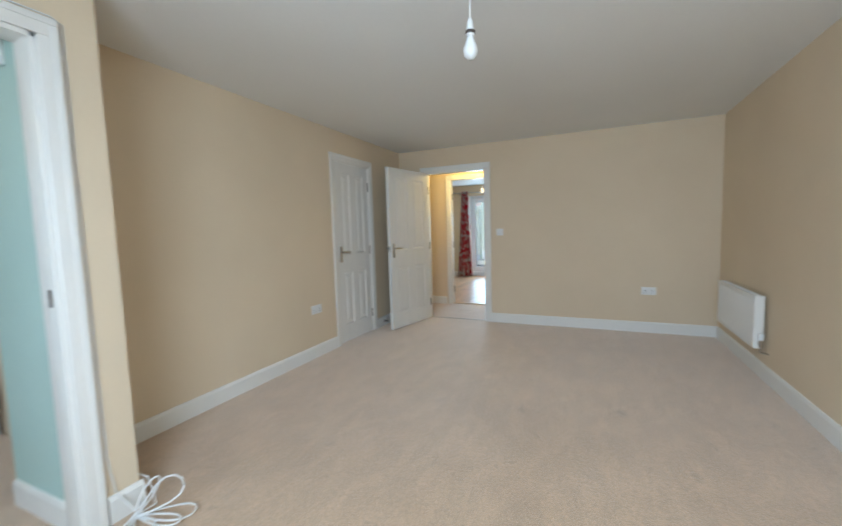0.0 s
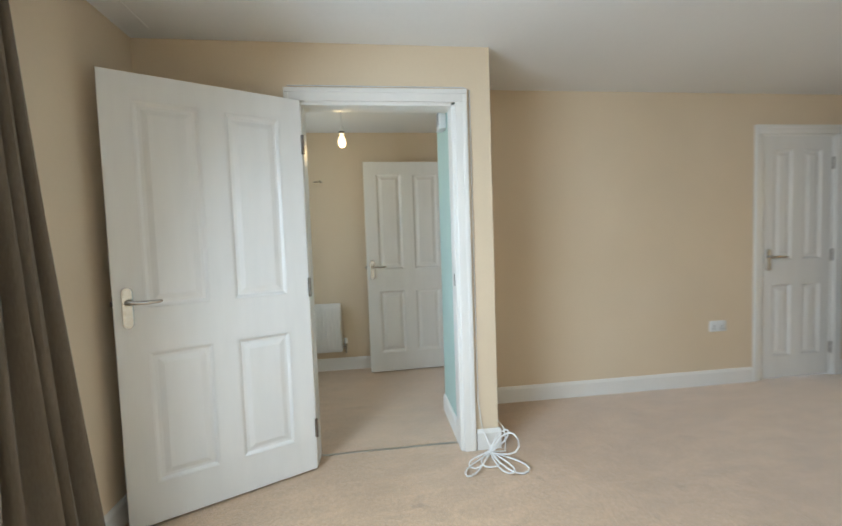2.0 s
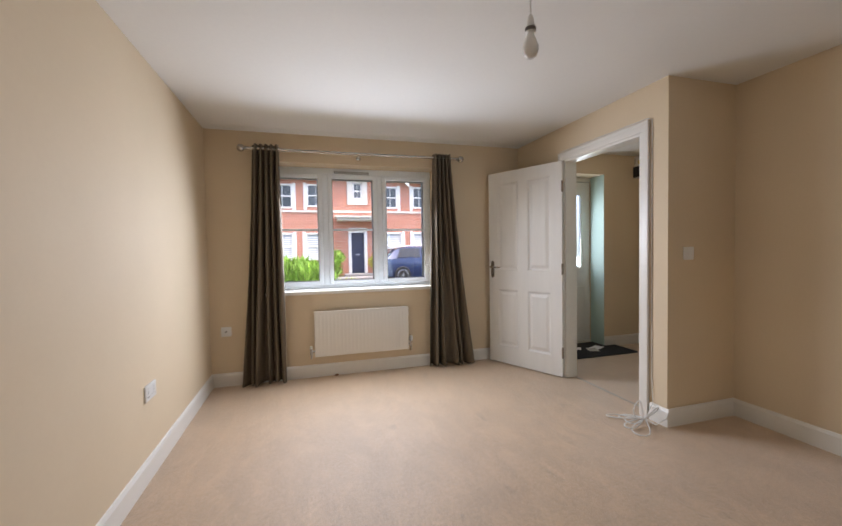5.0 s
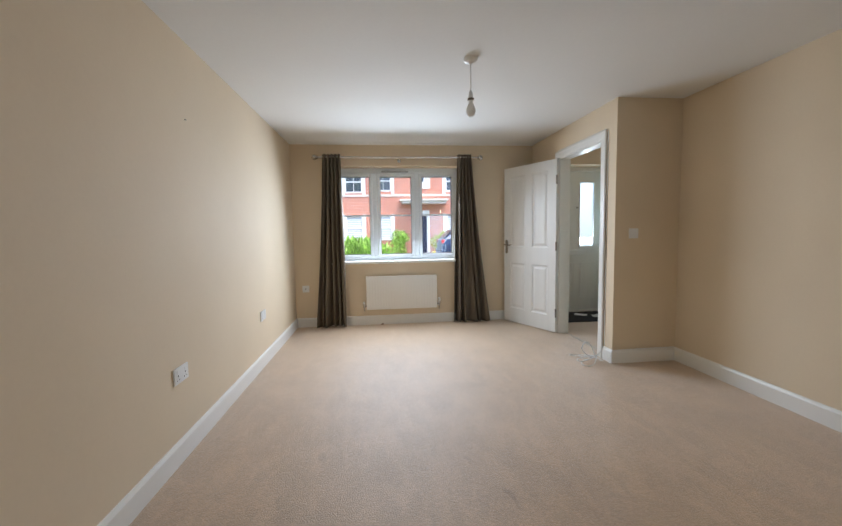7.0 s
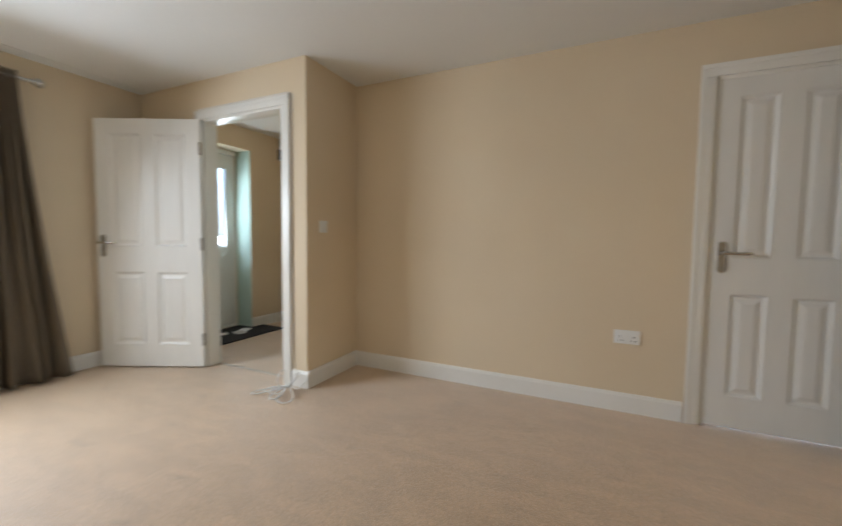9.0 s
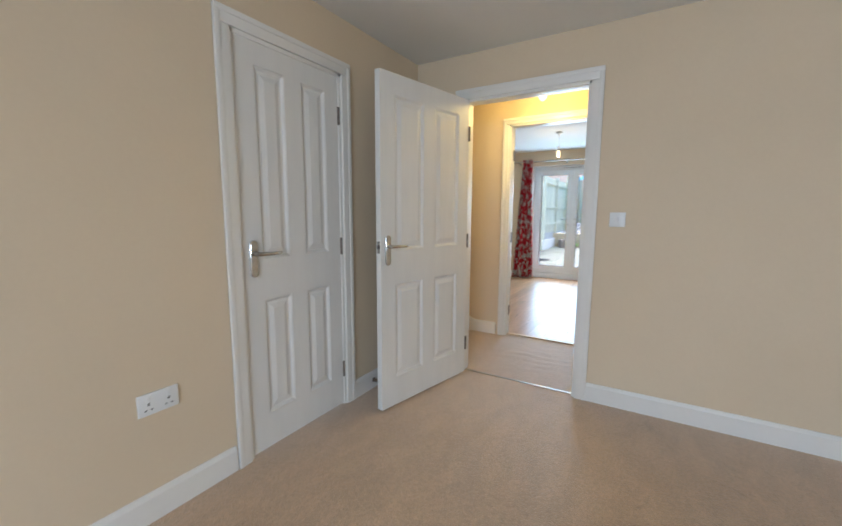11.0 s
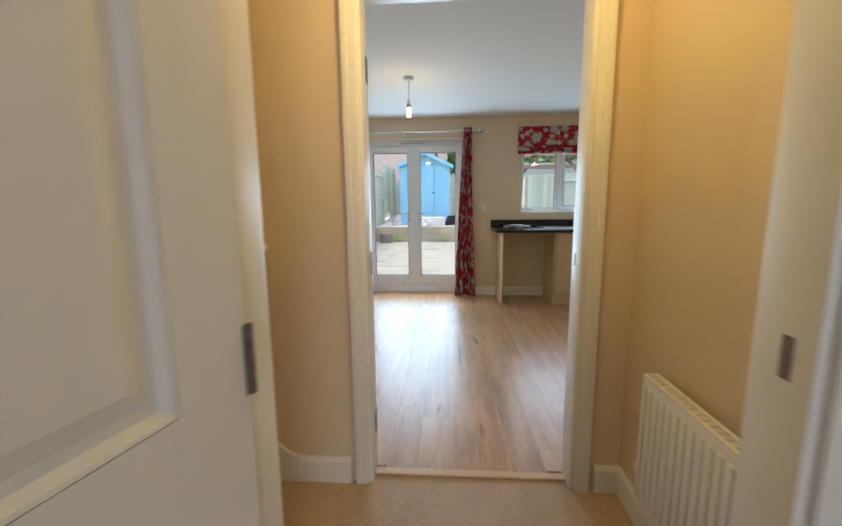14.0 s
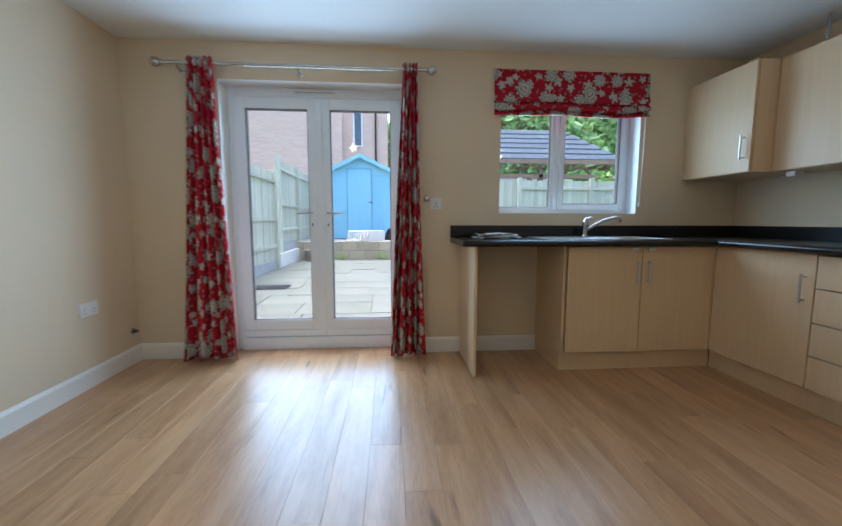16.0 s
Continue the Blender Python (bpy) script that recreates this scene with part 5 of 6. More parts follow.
wall_unit(3.17, 9.812, KY1 - 0.003, 9.86, "pale maple corner wall cabinet, standing forward")
wall_unit(3.325, 9.20, 9.809, 9.245, "pale maple wall cabinet with steel handle")
wall_unit(3.325, 8.60, 9.197, 9.15, "pale maple wall cabinet with steel handle")
lr = thing("under_cabinet_fitting", "small white fitting under the wall cabinets", "light", pose(0, 0, 0))
part("case", bev(boxes((3.42, 9.74, 1.330, 3.49, 9.80, 1.3645)), 0.004), M_PLASTIC, lr)
pf = thing("pipe_fitting", "small metal bracket above the wall cabinet", "pipe", pose(3.50, 9.70, 2.072))
bm = bmesh.new()
tube(bm, [(0, 0, 0.0), (0, 0, 0.06), (0.0, 0, 0.225)], 0.008, 8)
lathe(bm, [(0.018, 0), (0.018, 0.012), (0.009, 0.02)], 12)
part("pipe", bm, M_STEEL, pf, smooth=True)


# capped pipe low in the corner
pc = thing("pipe_stub", "small brown capped pipe low on the kitchen wall", "pipe", pose(KX0, 10.33, 0.235, 0, 90))
bm = bmesh.new()
lathe(bm, [(0.022, 0.0), (0.022, 0.004), (0.011, 0.006), (0.011, 0.03), (0.006, 0.034)], 12)
part("cap", bm, M_DARKMETAL, pc, smooth=True)


# ---- front outdoors ----
M_GRASS = mat("ground_grass", (0.075, 0.115, 0.035), (0.045, 0.08, 0.02), 0.95, scale=3, fine=60, bump=0.8)
M_ASPH = mat("asphalt", (0.075, 0.075, 0.078), (0.05, 0.05, 0.052), 0.9, scale=4, fine=200, bump=0.5)
M_PAVE = mat("grey_paving", (0.32, 0.30, 0.28), (0.25, 0.235, 0.22), 0.9, scale=4, fine=80, bump=0.3)
M_RENDER = mat("pale_stone_trim", (0.70, 0.66, 0.58), (0.62, 0.58, 0.50), 0.8, scale=5)
M_LEAF = mat("garden_leaf", (0.36, 0.56, 0.08), (0.21, 0.38, 0.05), 0.6, scale=9, rand=0.35, island=True)
M_LEAF2 = mat("yellow_green_leaf", (0.50, 0.48, 0.04), (0.30, 0.36, 0.04), 0.6, scale=9, rand=0.3, island=True)
M_TREE = mat("tree_leaf", (0.50, 0.66, 0.26), (0.36, 0.52, 0.18), 0.65, scale=6, rand=0.4, island=True)
M_BARK = mat("bark", (0.24, 0.19, 0.14), (0.15, 0.11, 0.08), 0.9, scale=12, stretch=(3, 3, 0.6), bump=0.8)
M_TIMBER = mat("brown_stained_timber", (0.34, 0.22, 0.15), (0.25, 0.155, 0.10), 0.8, scale=5, fine=50, stretch=(1, 4, 4), bump=0.4)
M_SLATE = mat("dark_roof_tile", (0.062, 0.080, 0.095), (0.042, 0.055, 0.066), 0.8, scale=6, fine=60, bump=0.3, rand=0.12, island=True)
M_NAVY = mat("navy_door_paint", (0.035, 0.045, 0.085), rough=0.35)
M_DARKGLASS = mat("room_behind_glass", (0.10, 0.12, 0.14), (0.05, 0.06, 0.075), 0.08, scale=1.2)
M_BLINDS = mat("white_blind", (0.50, 0.52, 0.54), rough=0.5)


def brick_mat(name, a, b, mortar, vertical="xz"):
    m = mat(name, a, b, 0.85, scale=3, fine=60)
    nt = m.node_tree
    bs = nt.nodes["Principled BSDF"]
    tc = [n for n in nt.nodes if n.bl_idname == "ShaderNodeTexCoord"][0]
    sep = nt.nodes.new("ShaderNodeSeparateXYZ")
    com = nt.nodes.new("ShaderNodeCombineXYZ")
    nt.links.new(tc.outputs["Object"], sep.inputs[0])
    nt.links.new(sep.outputs["X" if vertical == "xz" else "Y"], com.inputs[0])
    nt.links.new(sep.outputs["Z"], com.inputs[1])
    br = nt.nodes.new("ShaderNodeTexBrick")
    br.inputs["Scale"].default_value = 1.0
    br.inputs["Brick Width"].default_value, br.inputs["Row Height"].default_value, br.inputs["Mortar Size"].default_value = 0.225, 0.075, 0.008
    br.inputs["Color1"].default_value, br.inputs["Color2"].default_value, br.inputs["Mortar"].default_value = (*a, 1), (*b, 1), (*mortar, 1)
    nt.links.new(com.outputs[0], br.inputs["Vector"])
    nt.links.new(br.outputs["Color"], bs.inputs["Base Color"])
    bp = nt.nodes.new("ShaderNodeBump")
    bp.inputs["Strength"].default_value, bp.inputs["Distance"].default_value = 0.5, 0.01
    bp.invert = True
    nt.links.new(br.outputs["Fac"], bp.inputs["Height"])
    nt.links.new(bp.outputs[0], bs.inputs["Normal"])
    return m


M_BRICK = brick_mat("red_brick", (0.58, 0.215, 0.13), (0.48, 0.165, 0.10), (0.60, 0.46, 0.37))
M_BRICK2 = brick_mat("buff_red_brick", (0.74, 0.47, 0.34), (0.62, 0.38, 0.27), (0.70, 0.60, 0.50))

GZ = -0.08
struct("ground", boxes((-900, -900, GZ - 0.5, 900, -0.32, GZ), (-900, 10.72, GZ - 0.5, 900, 900, GZ), (-900, -0.32, GZ - 0.5, -2.75, 10.72, GZ), (W + 0.12, -0.32, GZ - 0.5, 900, 10.72, GZ)), M_GRASS, "green ground around the houses", "ground")
struct("road", boxes((-40, -13.0, GZ - 0.1, 40, -7.2, GZ + 0.02)), M_ASPH, "grey asphalt road", "road")
struct("pavement", bev(boxes((-40, -7.2, GZ - 0.1, 40, -5.6, GZ + 0.12)), 0.02), M_PAVE, "grey paved footway with kerb", "pavement")
struct("pavement_far", bev(boxes((-40, -14.3, GZ - 0.1, 40, -13.0, GZ + 0.12)), 0.02), M_PAVE, "grey paved footway with kerb", "pavement")


def leaves(bm, centre, size, n, leaf, rnd, upright=0.0):
    """Many small bent leaves spread through a lumpy volume."""
    c = Vector(centre)
    lumps = [(Vector((rnd.uniform(-1, 1), rnd.uniform(-1, 1), rnd.uniform(-0.8, 1))) * 0.55, rnd.uniform(0.35, 0.6)) for _ in range(9)]
    for _ in range(n):
        lc, lr = rnd.choice(lumps)
        d = Vector((rnd.gauss(0, 1), rnd.gauss(0, 1), rnd.gauss(0, 1))).normalized() * lr * rnd.uniform(0.55, 1.0)
        p = lc + d
        p = c + Vector((p.x * size[0], p.y * size[1], p.z * size[2]))
        l = leaf * rnd.uniform(0.6, 1.3)
        a = Vector((rnd.uniform(-1, 1), rnd.uniform(-1, 1), rnd.uniform(-0.4, 1) + upright * 2)).normalized()
        b = a.cross(Vector((rnd.uniform(-1, 1), rnd.uniform(-1, 1), rnd.uniform(-1, 1)))).normalized()
        w = l * (0.16 if upright else 0.32)
        n_ = a.cross(b) * l * 0.12
        v = [bm.verts.new(p), bm.verts.new(p + a * l * 0.5 + b * w + n_), bm.verts.new(p + a * l), bm.verts.new(p + a * l * 0.5 - b * w + n_)]
        bm.faces.new((v[0], v[1], v[2], v[3]))


def shrub(name, x, y, z, size, n, leaf, material, label, seed, upright=0.0):
    rnd = random.Random(seed)
    root = thing(name, label, "shrub", pose(x, y, z))
    bm = bmesh.new()
    for _ in range(7):
        tip = (rnd.uniform(-0.6, 0.6) * size[0], rnd.uniform(-0.6, 0.6) * size[1], size[2] * rnd.uniform(1.0, 1.6))
        tube(bm, [(rnd.uniform(-0.05, 0.05), rnd.uniform(-0.05, 0.05), 0), (tip[0] * 0.4, tip[1] * 0.4, tip[2] * 0.5), tip], [0.012, 0.008, 0.003], 5)
    part("stems", bm, M_BARK, root)
    bm = bmesh.new()
    leaves(bm, (0, 0, size[2]), size, n, leaf, rnd, upright)
    part("foliage", bm, material, root)
    return root


shrub("hedge_shrub", 3.35, -4.6, GZ, (1.1, 0.6, 0.60), 3600, 0.16, M_LEAF, "bright green leafy shrub below the window", 1, 0.8)
shrub("hedge_shrub", 4.9, -4.8, GZ, (1.0, 0.6, 0.55), 2400, 0.16, M_LEAF, "bright green leafy shrub below the window", 2, 0.8)
shrub("flower_shrub", 2.2, -5.0, GZ, (0.6, 0.4, 0.30), 900, 0.12, M_LEAF2, "low yellow-green plants at the verge", 3, 0.8)
shrub("garden_shrub", -0.35, -13.9, GZ, (0.55, 0.4, 0.75), 1200, 0.13, M_LEAF2, "yellow-green shrub beside the navy door", 4)
shrub("garden_shrub", 1.7, -13.9, GZ, (0.5, 0.35, 0.7), 1000, 0.13, M_LEAF, "green shrub against the brick house", 5)
shrub("garden_shrub", -4.3, -14.6, GZ, (1.4, 0.7, 1.0), 2200, 0.16, M_LEAF2, "tall pale green shrub behind the car", 6)
shrub("garden_shrub", 2.9, -13.8, GZ, (0.8, 0.35, 0.4), 1000, 0.13, M_LEAF, "green border plants before the house", 7)

# house opposite
HY = -14.5
hs = thing("house", "red brick terraced house with gable and white windows", "house", pose(0, 0, 0))
HX0, HX1 = -3.75, 11.0
wins = [(1.99, 2.80, 3.22, 4.27), (0.30, 0.74, 3.60, 4.40), (-1.40, -0.72, 3.20, 4.25), (-2.85, -2.15, 3.22, 4.27), (3.41, 4.28, 3.15, 4.25), (2.0, 2.88, 0.80, 2.06), (-1.6, -0.75, 0.80, 2.06), (-2.95, -2.15, 0.80, 2.06), (3.42, 4.28, 0.80, 2.06), (5.6, 6.5, 0.80, 2.06), (5.6, 6.5, 3.20, 4.25)]
bm = bmesh.new()
# wall in two storeys so that openings in a column do not clash
up = sorted([w for w in wins if w[2] > 2.5])
lo = sorted([w for w in wins if w[2] < 2.5] + [(0.18, 0.90, GZ, 2.2)])


def strip(bm, rows, z0, z1):
    cur = HX0
    for a, b, c, d in rows:
        box(bm, cur, HY - 0.3, z0, a, HY, z1)
        if c > z0:
            box(bm, a, HY - 0.3, z0, b, HY, c)
        box(bm, a, HY - 0.3, d, b, HY, z1)
        cur = b
    box(bm, cur, HY - 0.3, z0, HX1, HY, z1)


strip(bm, lo, GZ, 2.6)
strip(bm, up, 2.6, 4.5)
vs = [bm.verts.new(p) for p in ((-1.72, HY + 0.02, 4.4), (2.12, HY + 0.02, 4.4), (0.2, HY + 0.02, 6.05), (-1.72, HY - 0.25, 4.4), (2.12, HY - 0.25, 4.4), (0.2, HY - 0.25, 6.05))]
for f in ((0, 1, 2), (3, 5, 4), (0, 3, 4, 1), (1, 4, 5, 2), (2, 5, 3, 0)):
    bm.faces.new([vs[i] for i in f])
box(bm, HX0, HY - 6, GZ, HX0 + 0.3, HY - 0.301, 4.5)
part("wall", bm, M_BRICK, hs)
part("string_course", boxes((HX0, HY + 0.002, 2.98, HX1, HY + 0.04, 3.08)), M_RENDER, hs)
part("bay_panel", bev(boxes((0.05, HY + 0.022, 3.35, 1.0, HY + 0.06, 3.60), (0.05, HY + 0.022, 4.40, 1.0, HY + 0.06, 4.62), (0.05, HY + 0.022, 3.60, 0.30, HY + 0.06, 4.40), (0.74, HY + 0.022, 3.60, 1.0, HY + 0.06, 4.40)), 0.004), M_RENDER, hs, "pale stone surround")


def tiled_slope(bm, x0, x1, y0, z0, y1, z1, rows=9, t=0.03, hip=0.0):
    """A pitch of lapped tile courses."""
    for i in range(rows):
        a, b = i / rows, (i + 1.15) / rows
        ya, za, yb, zb = y0 + (y1 - y0) * a, z0 + (z1 - z0) * a, y0 + (y1 - y0) * b, z0 + (z1 - z0) * b
        xe = x1 - hip * a
        n = max(2, int((xe - x0) / 0.33))
        for k in range(n):
            xa, xb = x0 + (xe - x0) * k / n, x0 + (xe - x0) * (k + 0.97) / n
            v = [bm.verts.new(p) for p in ((xa, ya, za + t), (xb, ya, za + t), (xb, yb, zb + 0.005), (xa, yb, zb + 0.005), (xa, ya, za), (xb, ya, za))]
            bm.faces.new((v[0], v[1], v[2], v[3]))
            bm.faces.new((v[4], v[5], v[1], v[0]))


bm = bmesh.new()
tiled_slope(bm, HX0 - 0.15, HX1, HY + 0.3, 4.52, HY - 3.2, 6.5, 10)
part("roof", bm, M_SLATE, hs, "dark tiled roof")
for s in (-1, 1):
    bm = bmesh.new()
    a, b = Vector((0.2 + s * 2.1, 0, 4.35)), Vector((0.2, 0, 6.25))
    v = [bm.verts.new((p.x, y, p.z + dz)) for p in (a, b) for y in (HY + 0.35, HY - 3.0) for dz in (0, 0.1)]
    for f in ((0, 1, 3, 2), (4, 6, 7, 5), (0, 4, 5, 1), (2, 3, 7, 6), (1, 5, 7, 3), (0, 2, 6, 4)):
        bm.faces.new([v[i] for i in f])
    part("gable_roof", bm, M_SLATE, hs)
    bm = bmesh.new()
    v = [bm.verts.new((p.x, y, p.z + dz)) for p in (a, b) for y in (HY + 0.351, HY + 0.38) for dz in (-0.16, 0.1)]
    for f in ((0, 1, 3, 2), (4, 6, 7, 5), (0, 4, 5, 1), (2, 3, 7, 6), (1, 5, 7, 3), (0, 2, 6, 4)):
        bm.faces.new([v[i] for i in f])
    part("bargeboard", bm, M_GLOSS, hs, "white bargeboard")
    a0 = (HX0 - 0.15, -1.75) if s < 0 else (2.15, HX1)
    part("fascia", boxes((a0[0], HY + 0.26, 4.40, a0[1], HY + 0.30, 4.54)), M_GLOSS, hs, "white fascia board")
for a, b, c, d in wins:
    w = part("window", bev(boxes((a, HY - 0.10, c, a + 0.07, HY + 0.02, d), (b - 0.07, HY - 0.10, c, b, HY + 0.02, d), (a, HY - 0.10, c, b, HY + 0.02, c + 0.08), (a, HY - 0.10, d - 0.08, b, HY + 0.02, d), (a, HY - 0.08, (c + d) / 2 - 0.03, b, HY - 0.01, (c + d) / 2 + 0.03)), 0.01), M_GLOSS, hs, "white framed window")
    part("pane", boxes((a + 0.06, HY - 0.08, c + 0.06, b - 0.06, HY - 0.06, d - 0.06)), M_DARKGLASS if c > 2.5 else M_BLINDS, w)
    if c > 2.5:
        part("glazing_bar", boxes(((a + b) / 2 - 0.012, HY - 0.06, c + 0.06, (a + b) / 2 + 0.012, HY - 0.045, d - 0.06)), M_GLOSS, w)
    else:
        part("shutter_slats", boxes(*[(a + 0.08, HY - 0.06, c + 0.12 + k * 0.09, b - 0.08, HY - 0.045, c + 0.17 + k * 0.09) for k in range(int((d - c - 0.2) / 0.09))]), M_GLOSS, w)
    if b - a > 0.6:
        part("surround", bev(boxes((a - 0.14, HY + 0.002, c - 0.12, a, HY + 0.03, d + 0.05), (b, HY + 0.002, c - 0.12, b + 0.14, HY + 0.03, d + 0.05)), 0.005), M_GLOSS, w)
d = part("door", bev(boxes((0.24, HY - 0.14, 0.16, 0.84, HY - 0.09, 2.05)), 0.006), M_NAVY, hs, "navy panelled front door")
part("letter_plate", boxes((0.44, HY - 0.089, 1.0, 0.64, HY - 0.08, 1.05)), M_STEEL, d)
for a, b, c, e in ((0.30, 0.50, 1.25, 1.9), (0.58, 0.78, 1.25, 1.9), (0.30, 0.50, 0.3, 0.9), (0.58, 0.78, 0.3, 0.9)):
    part("door_panel", bev(boxes((a, HY - 0.09, c, b, HY - 0.082, e)), 0.006), M_NAVY, d)
part("door_surround", bev(boxes((0.10, HY - 0.12, 0.1, 0.24, HY + 0.05, 2.28), (0.84, HY - 0.12, 0.1, 0.98, HY + 0.05, 2.28), (0.24, HY - 0.12, 2.05, 0.84, HY + 0.05, 2.28)), 0.008), M_GLOSS, hs, "white door surround")
part("door_step", bev(boxes((-0.1, HY - 0.2, GZ, 1.2, HY + 0.6, 0.15)), 0.02), M_PAVE, hs)
part("canopy", bev(boxes((-0.65, HY, 2.58, 1.5, HY + 0.7, 2.70), (-0.75, HY, 2.70, 1.6, HY + 0.8, 2.78)), 0.01), M_RENDER, hs, "pale flat door canopy")
part("chimney", bev(boxes((7.5, HY - 3.5, 5.6, 8.2, HY - 2.9, 7.4)), 0.01), M_BRICK, hs)

h2 = thing("house", "distant brick house with grey roof beyond the terrace", "house", pose(0, 0, 0))
part("wall", boxes((-16, -36, GZ, -8.5, -30, 3.4)), M_BRICK2, h2)
bm = bmesh.new()
tiled_slope(bm, -16.3, -8.2, -29.7, 3.4, -33, 5.6, 7)
part("roof", bm, M_SLATE, h2)


# ---- parked car ----
def car(m):
    root = thing("car", "blue parked hatchback with red tail lights", "car", m)
    paint = mat("blue_car_paint", (0.014, 0.032, 0.095), (0.012, 0.028, 0.085), 0.28, 0.2, coat=0.45)
    tyre = mat("tyre_rubber", (0.02, 0.02, 0.02), rough=0.85)
    red = mat("red_lens", (0.55, 0.02, 0.02), rough=0.15)
    cg = mat("tinted_car_glass", (0.02, 0.025, 0.03), rough=0.12)
    # sections along the length: x, sill z, shoulder z, half width
    secs = [(0.0, 0.42, 0.86, 0.70), (0.10, 0.30, 0.96, 0.80), (0.6, 0.22, 1.00, 0.86), (1.6, 0.20, 0.99, 0.88), (2.7, 0.20, 0.96, 0.88), (3.4, 0.22, 0.88, 0.86), (3.85, 0.28, 0.76, 0.78), (4.02, 0.40, 0.62, 0.66)]
    bm = bmesh.new()
    rs = []
    for x, zs, zt, w in secs:
        prof = [(-w * 0.9, zs), (-w, zs + (zt - zs) * 0.35), (-w * 0.99, zs + (zt - zs) * 0.75), (-w * 0.92, zt), (-w * 0.5, zt + 0.02), (0, zt + 0.03)]
        ring = prof + [(-y, z) for y, z in prof[-2::-1]]
        rs.append([bm.verts.new((x, y, z)) for y, z in ring])
    for a, b in zip(rs, rs[1:]):
        for k in range(len(a)):
            bm.faces.new((a[k], a[(k + 1) % len(a)], b[(k + 1) % len(a)], b[k]))
    bm.faces.new(rs[0][::-1])
    bm.faces.new(rs[-1])
    part("body", bm, paint, root, smooth=True)
    cab = [(0.12, 0.97, 0.74), (0.50, 1.33, 0.62), (1.1, 1.41, 0.62), (1.9, 1.39, 0.61), (2.35, 1.29, 0.62), (3.05, 0.95, 0.76)]
    bm = bmesh.new()
    rs = []
    for x, zt, w in cab:
        zb = 0.94
        rs.append([bm.verts.new(p) for p in ((x, -0.80, min(zb, zt)), (x, -w, zt - 0.04), (x, -w * 0.8, zt), (x, w * 0.8, zt), (x, w, zt - 0.04), (x, 0.80, min(zb, zt)))])
    for a, b in zip(rs, rs[1:]):
        for k in range(5):
            bm.faces.new((a[k], a[k + 1], b[k + 1], b[k]))
    bm.faces.new(rs[0])
    bm.faces.new(rs[-1])
    part("cabin", bm, paint, root, smooth=True)
    for s in (-1, 1):
        for xs in ((0.62, 1.42, 1.0), (1.50, 2.45, 1.0)):
            a, b, _ = xs
            bm = bmesh.new()
            ta, tb = (a + 0.05, b) if a < 1 else (a, b - 0.32)
            v = [bm.verts.new((x, s * y, z)) for x, y, z in ((a - 0.1 if a < 1 else a, 0.808, 0.99), (b + (0.3 if a > 1 else 0), 0.808, 0.98), (tb, 0.668, 1.31), (ta, 0.668, 1.32))]
            v2 = [bm.verts.new(p.co + Vector((0, s * 0.016, 0.006))) for p in v]
            bm.faces.new(v2)
            for k in range(4):
                bm.faces.new((v[k], v[(k + 1) % 4], v2[(k + 1) % 4], v2[k]))
            part("side_window", bm, cg, root, "dark side glass")
    bm = bmesh.new()
    v = [bm.verts.new(p) for p in ((0.10, -0.62, 0.99), (0.10, 0.62, 0.99), (0.44, 0.50, 1.30), (0.44, -0.50, 1.30))]
    bm.faces.new(v)
    o = part("rear_window", bm, cg, root)
    o.modifiers.new("thickness", "SOLIDIFY").thickness = 0.02
    for s in (-1, 1):
        part("tail_light", bev(boxes((-0.02, s * 0.5 if s > 0 else -0.76, 0.78, 0.20, 0.76 if s > 0 else -0.5, 0.93)), 0.03, 2), red, root, "red tail light", smooth=True)
    part("bumper", bev(boxes((-0.05, -0.76, 0.32, 0.25, 0.76, 0.52)), 0.05, 3), paint, root, smooth=True)
    for x in (0.72, 3.22):
        for s in (-1, 1):
            bm = bmesh.new()
            lathe(bm, [(0.20, -0.09), (0.30, -0.10), (0.325, -0.06), (0.325, 0.06), (0.30, 0.10), (0.20, 0.09)], 24, pose(x, s * 0.80, 0.325, 90))
            w = part("wheel", bm, tyre, root, "black tyre", smooth=True)
            bm = bmesh.new()
            lathe(bm, [(0.20, -0.02), (0.205, 0.095), (0.19, 0.098), (0.17, 0.06), (0.05, 0.07), (0.045, 0.09), (0.01, 0.092)], 24, pose(x, s * 0.80, 0.325, -90 * s))
            for k in range(5):
                box(bm, 0.04, -0.02, 0.062, 0.19, 0.02, 0.09, pose(x, s * 0.80, 0.325, -90 * s) @ pose(0, 0, 0, 0, 0, 72 * k))
            part("rim", bm, M_STEEL, w, "silver alloy rim")
    for s in (-1, 1):
        bm = bmesh.new()
        tube(bm, [(0.62, s * 0.55, 1.36), (0.75, s * 0.56, 1.405), (1.2, s * 0.56, 1.44), (1.8, s * 0.55, 1.425), (2.05, s * 0.55, 1.375)], 0.014, 6)
        part("roof_rail", bm, M_STEEL, root, "silver roof rail", smooth=True)
    bm = bmesh.new()
    for s in (-1, 1):
        box(bm, 2.28, s * 0.86 - 0.09, 0.95, 2.42, s * 0.86 + 0.09, 1.06)
    part("mirrors", bev(bm, 0.02, 2), paint, root)
    return root


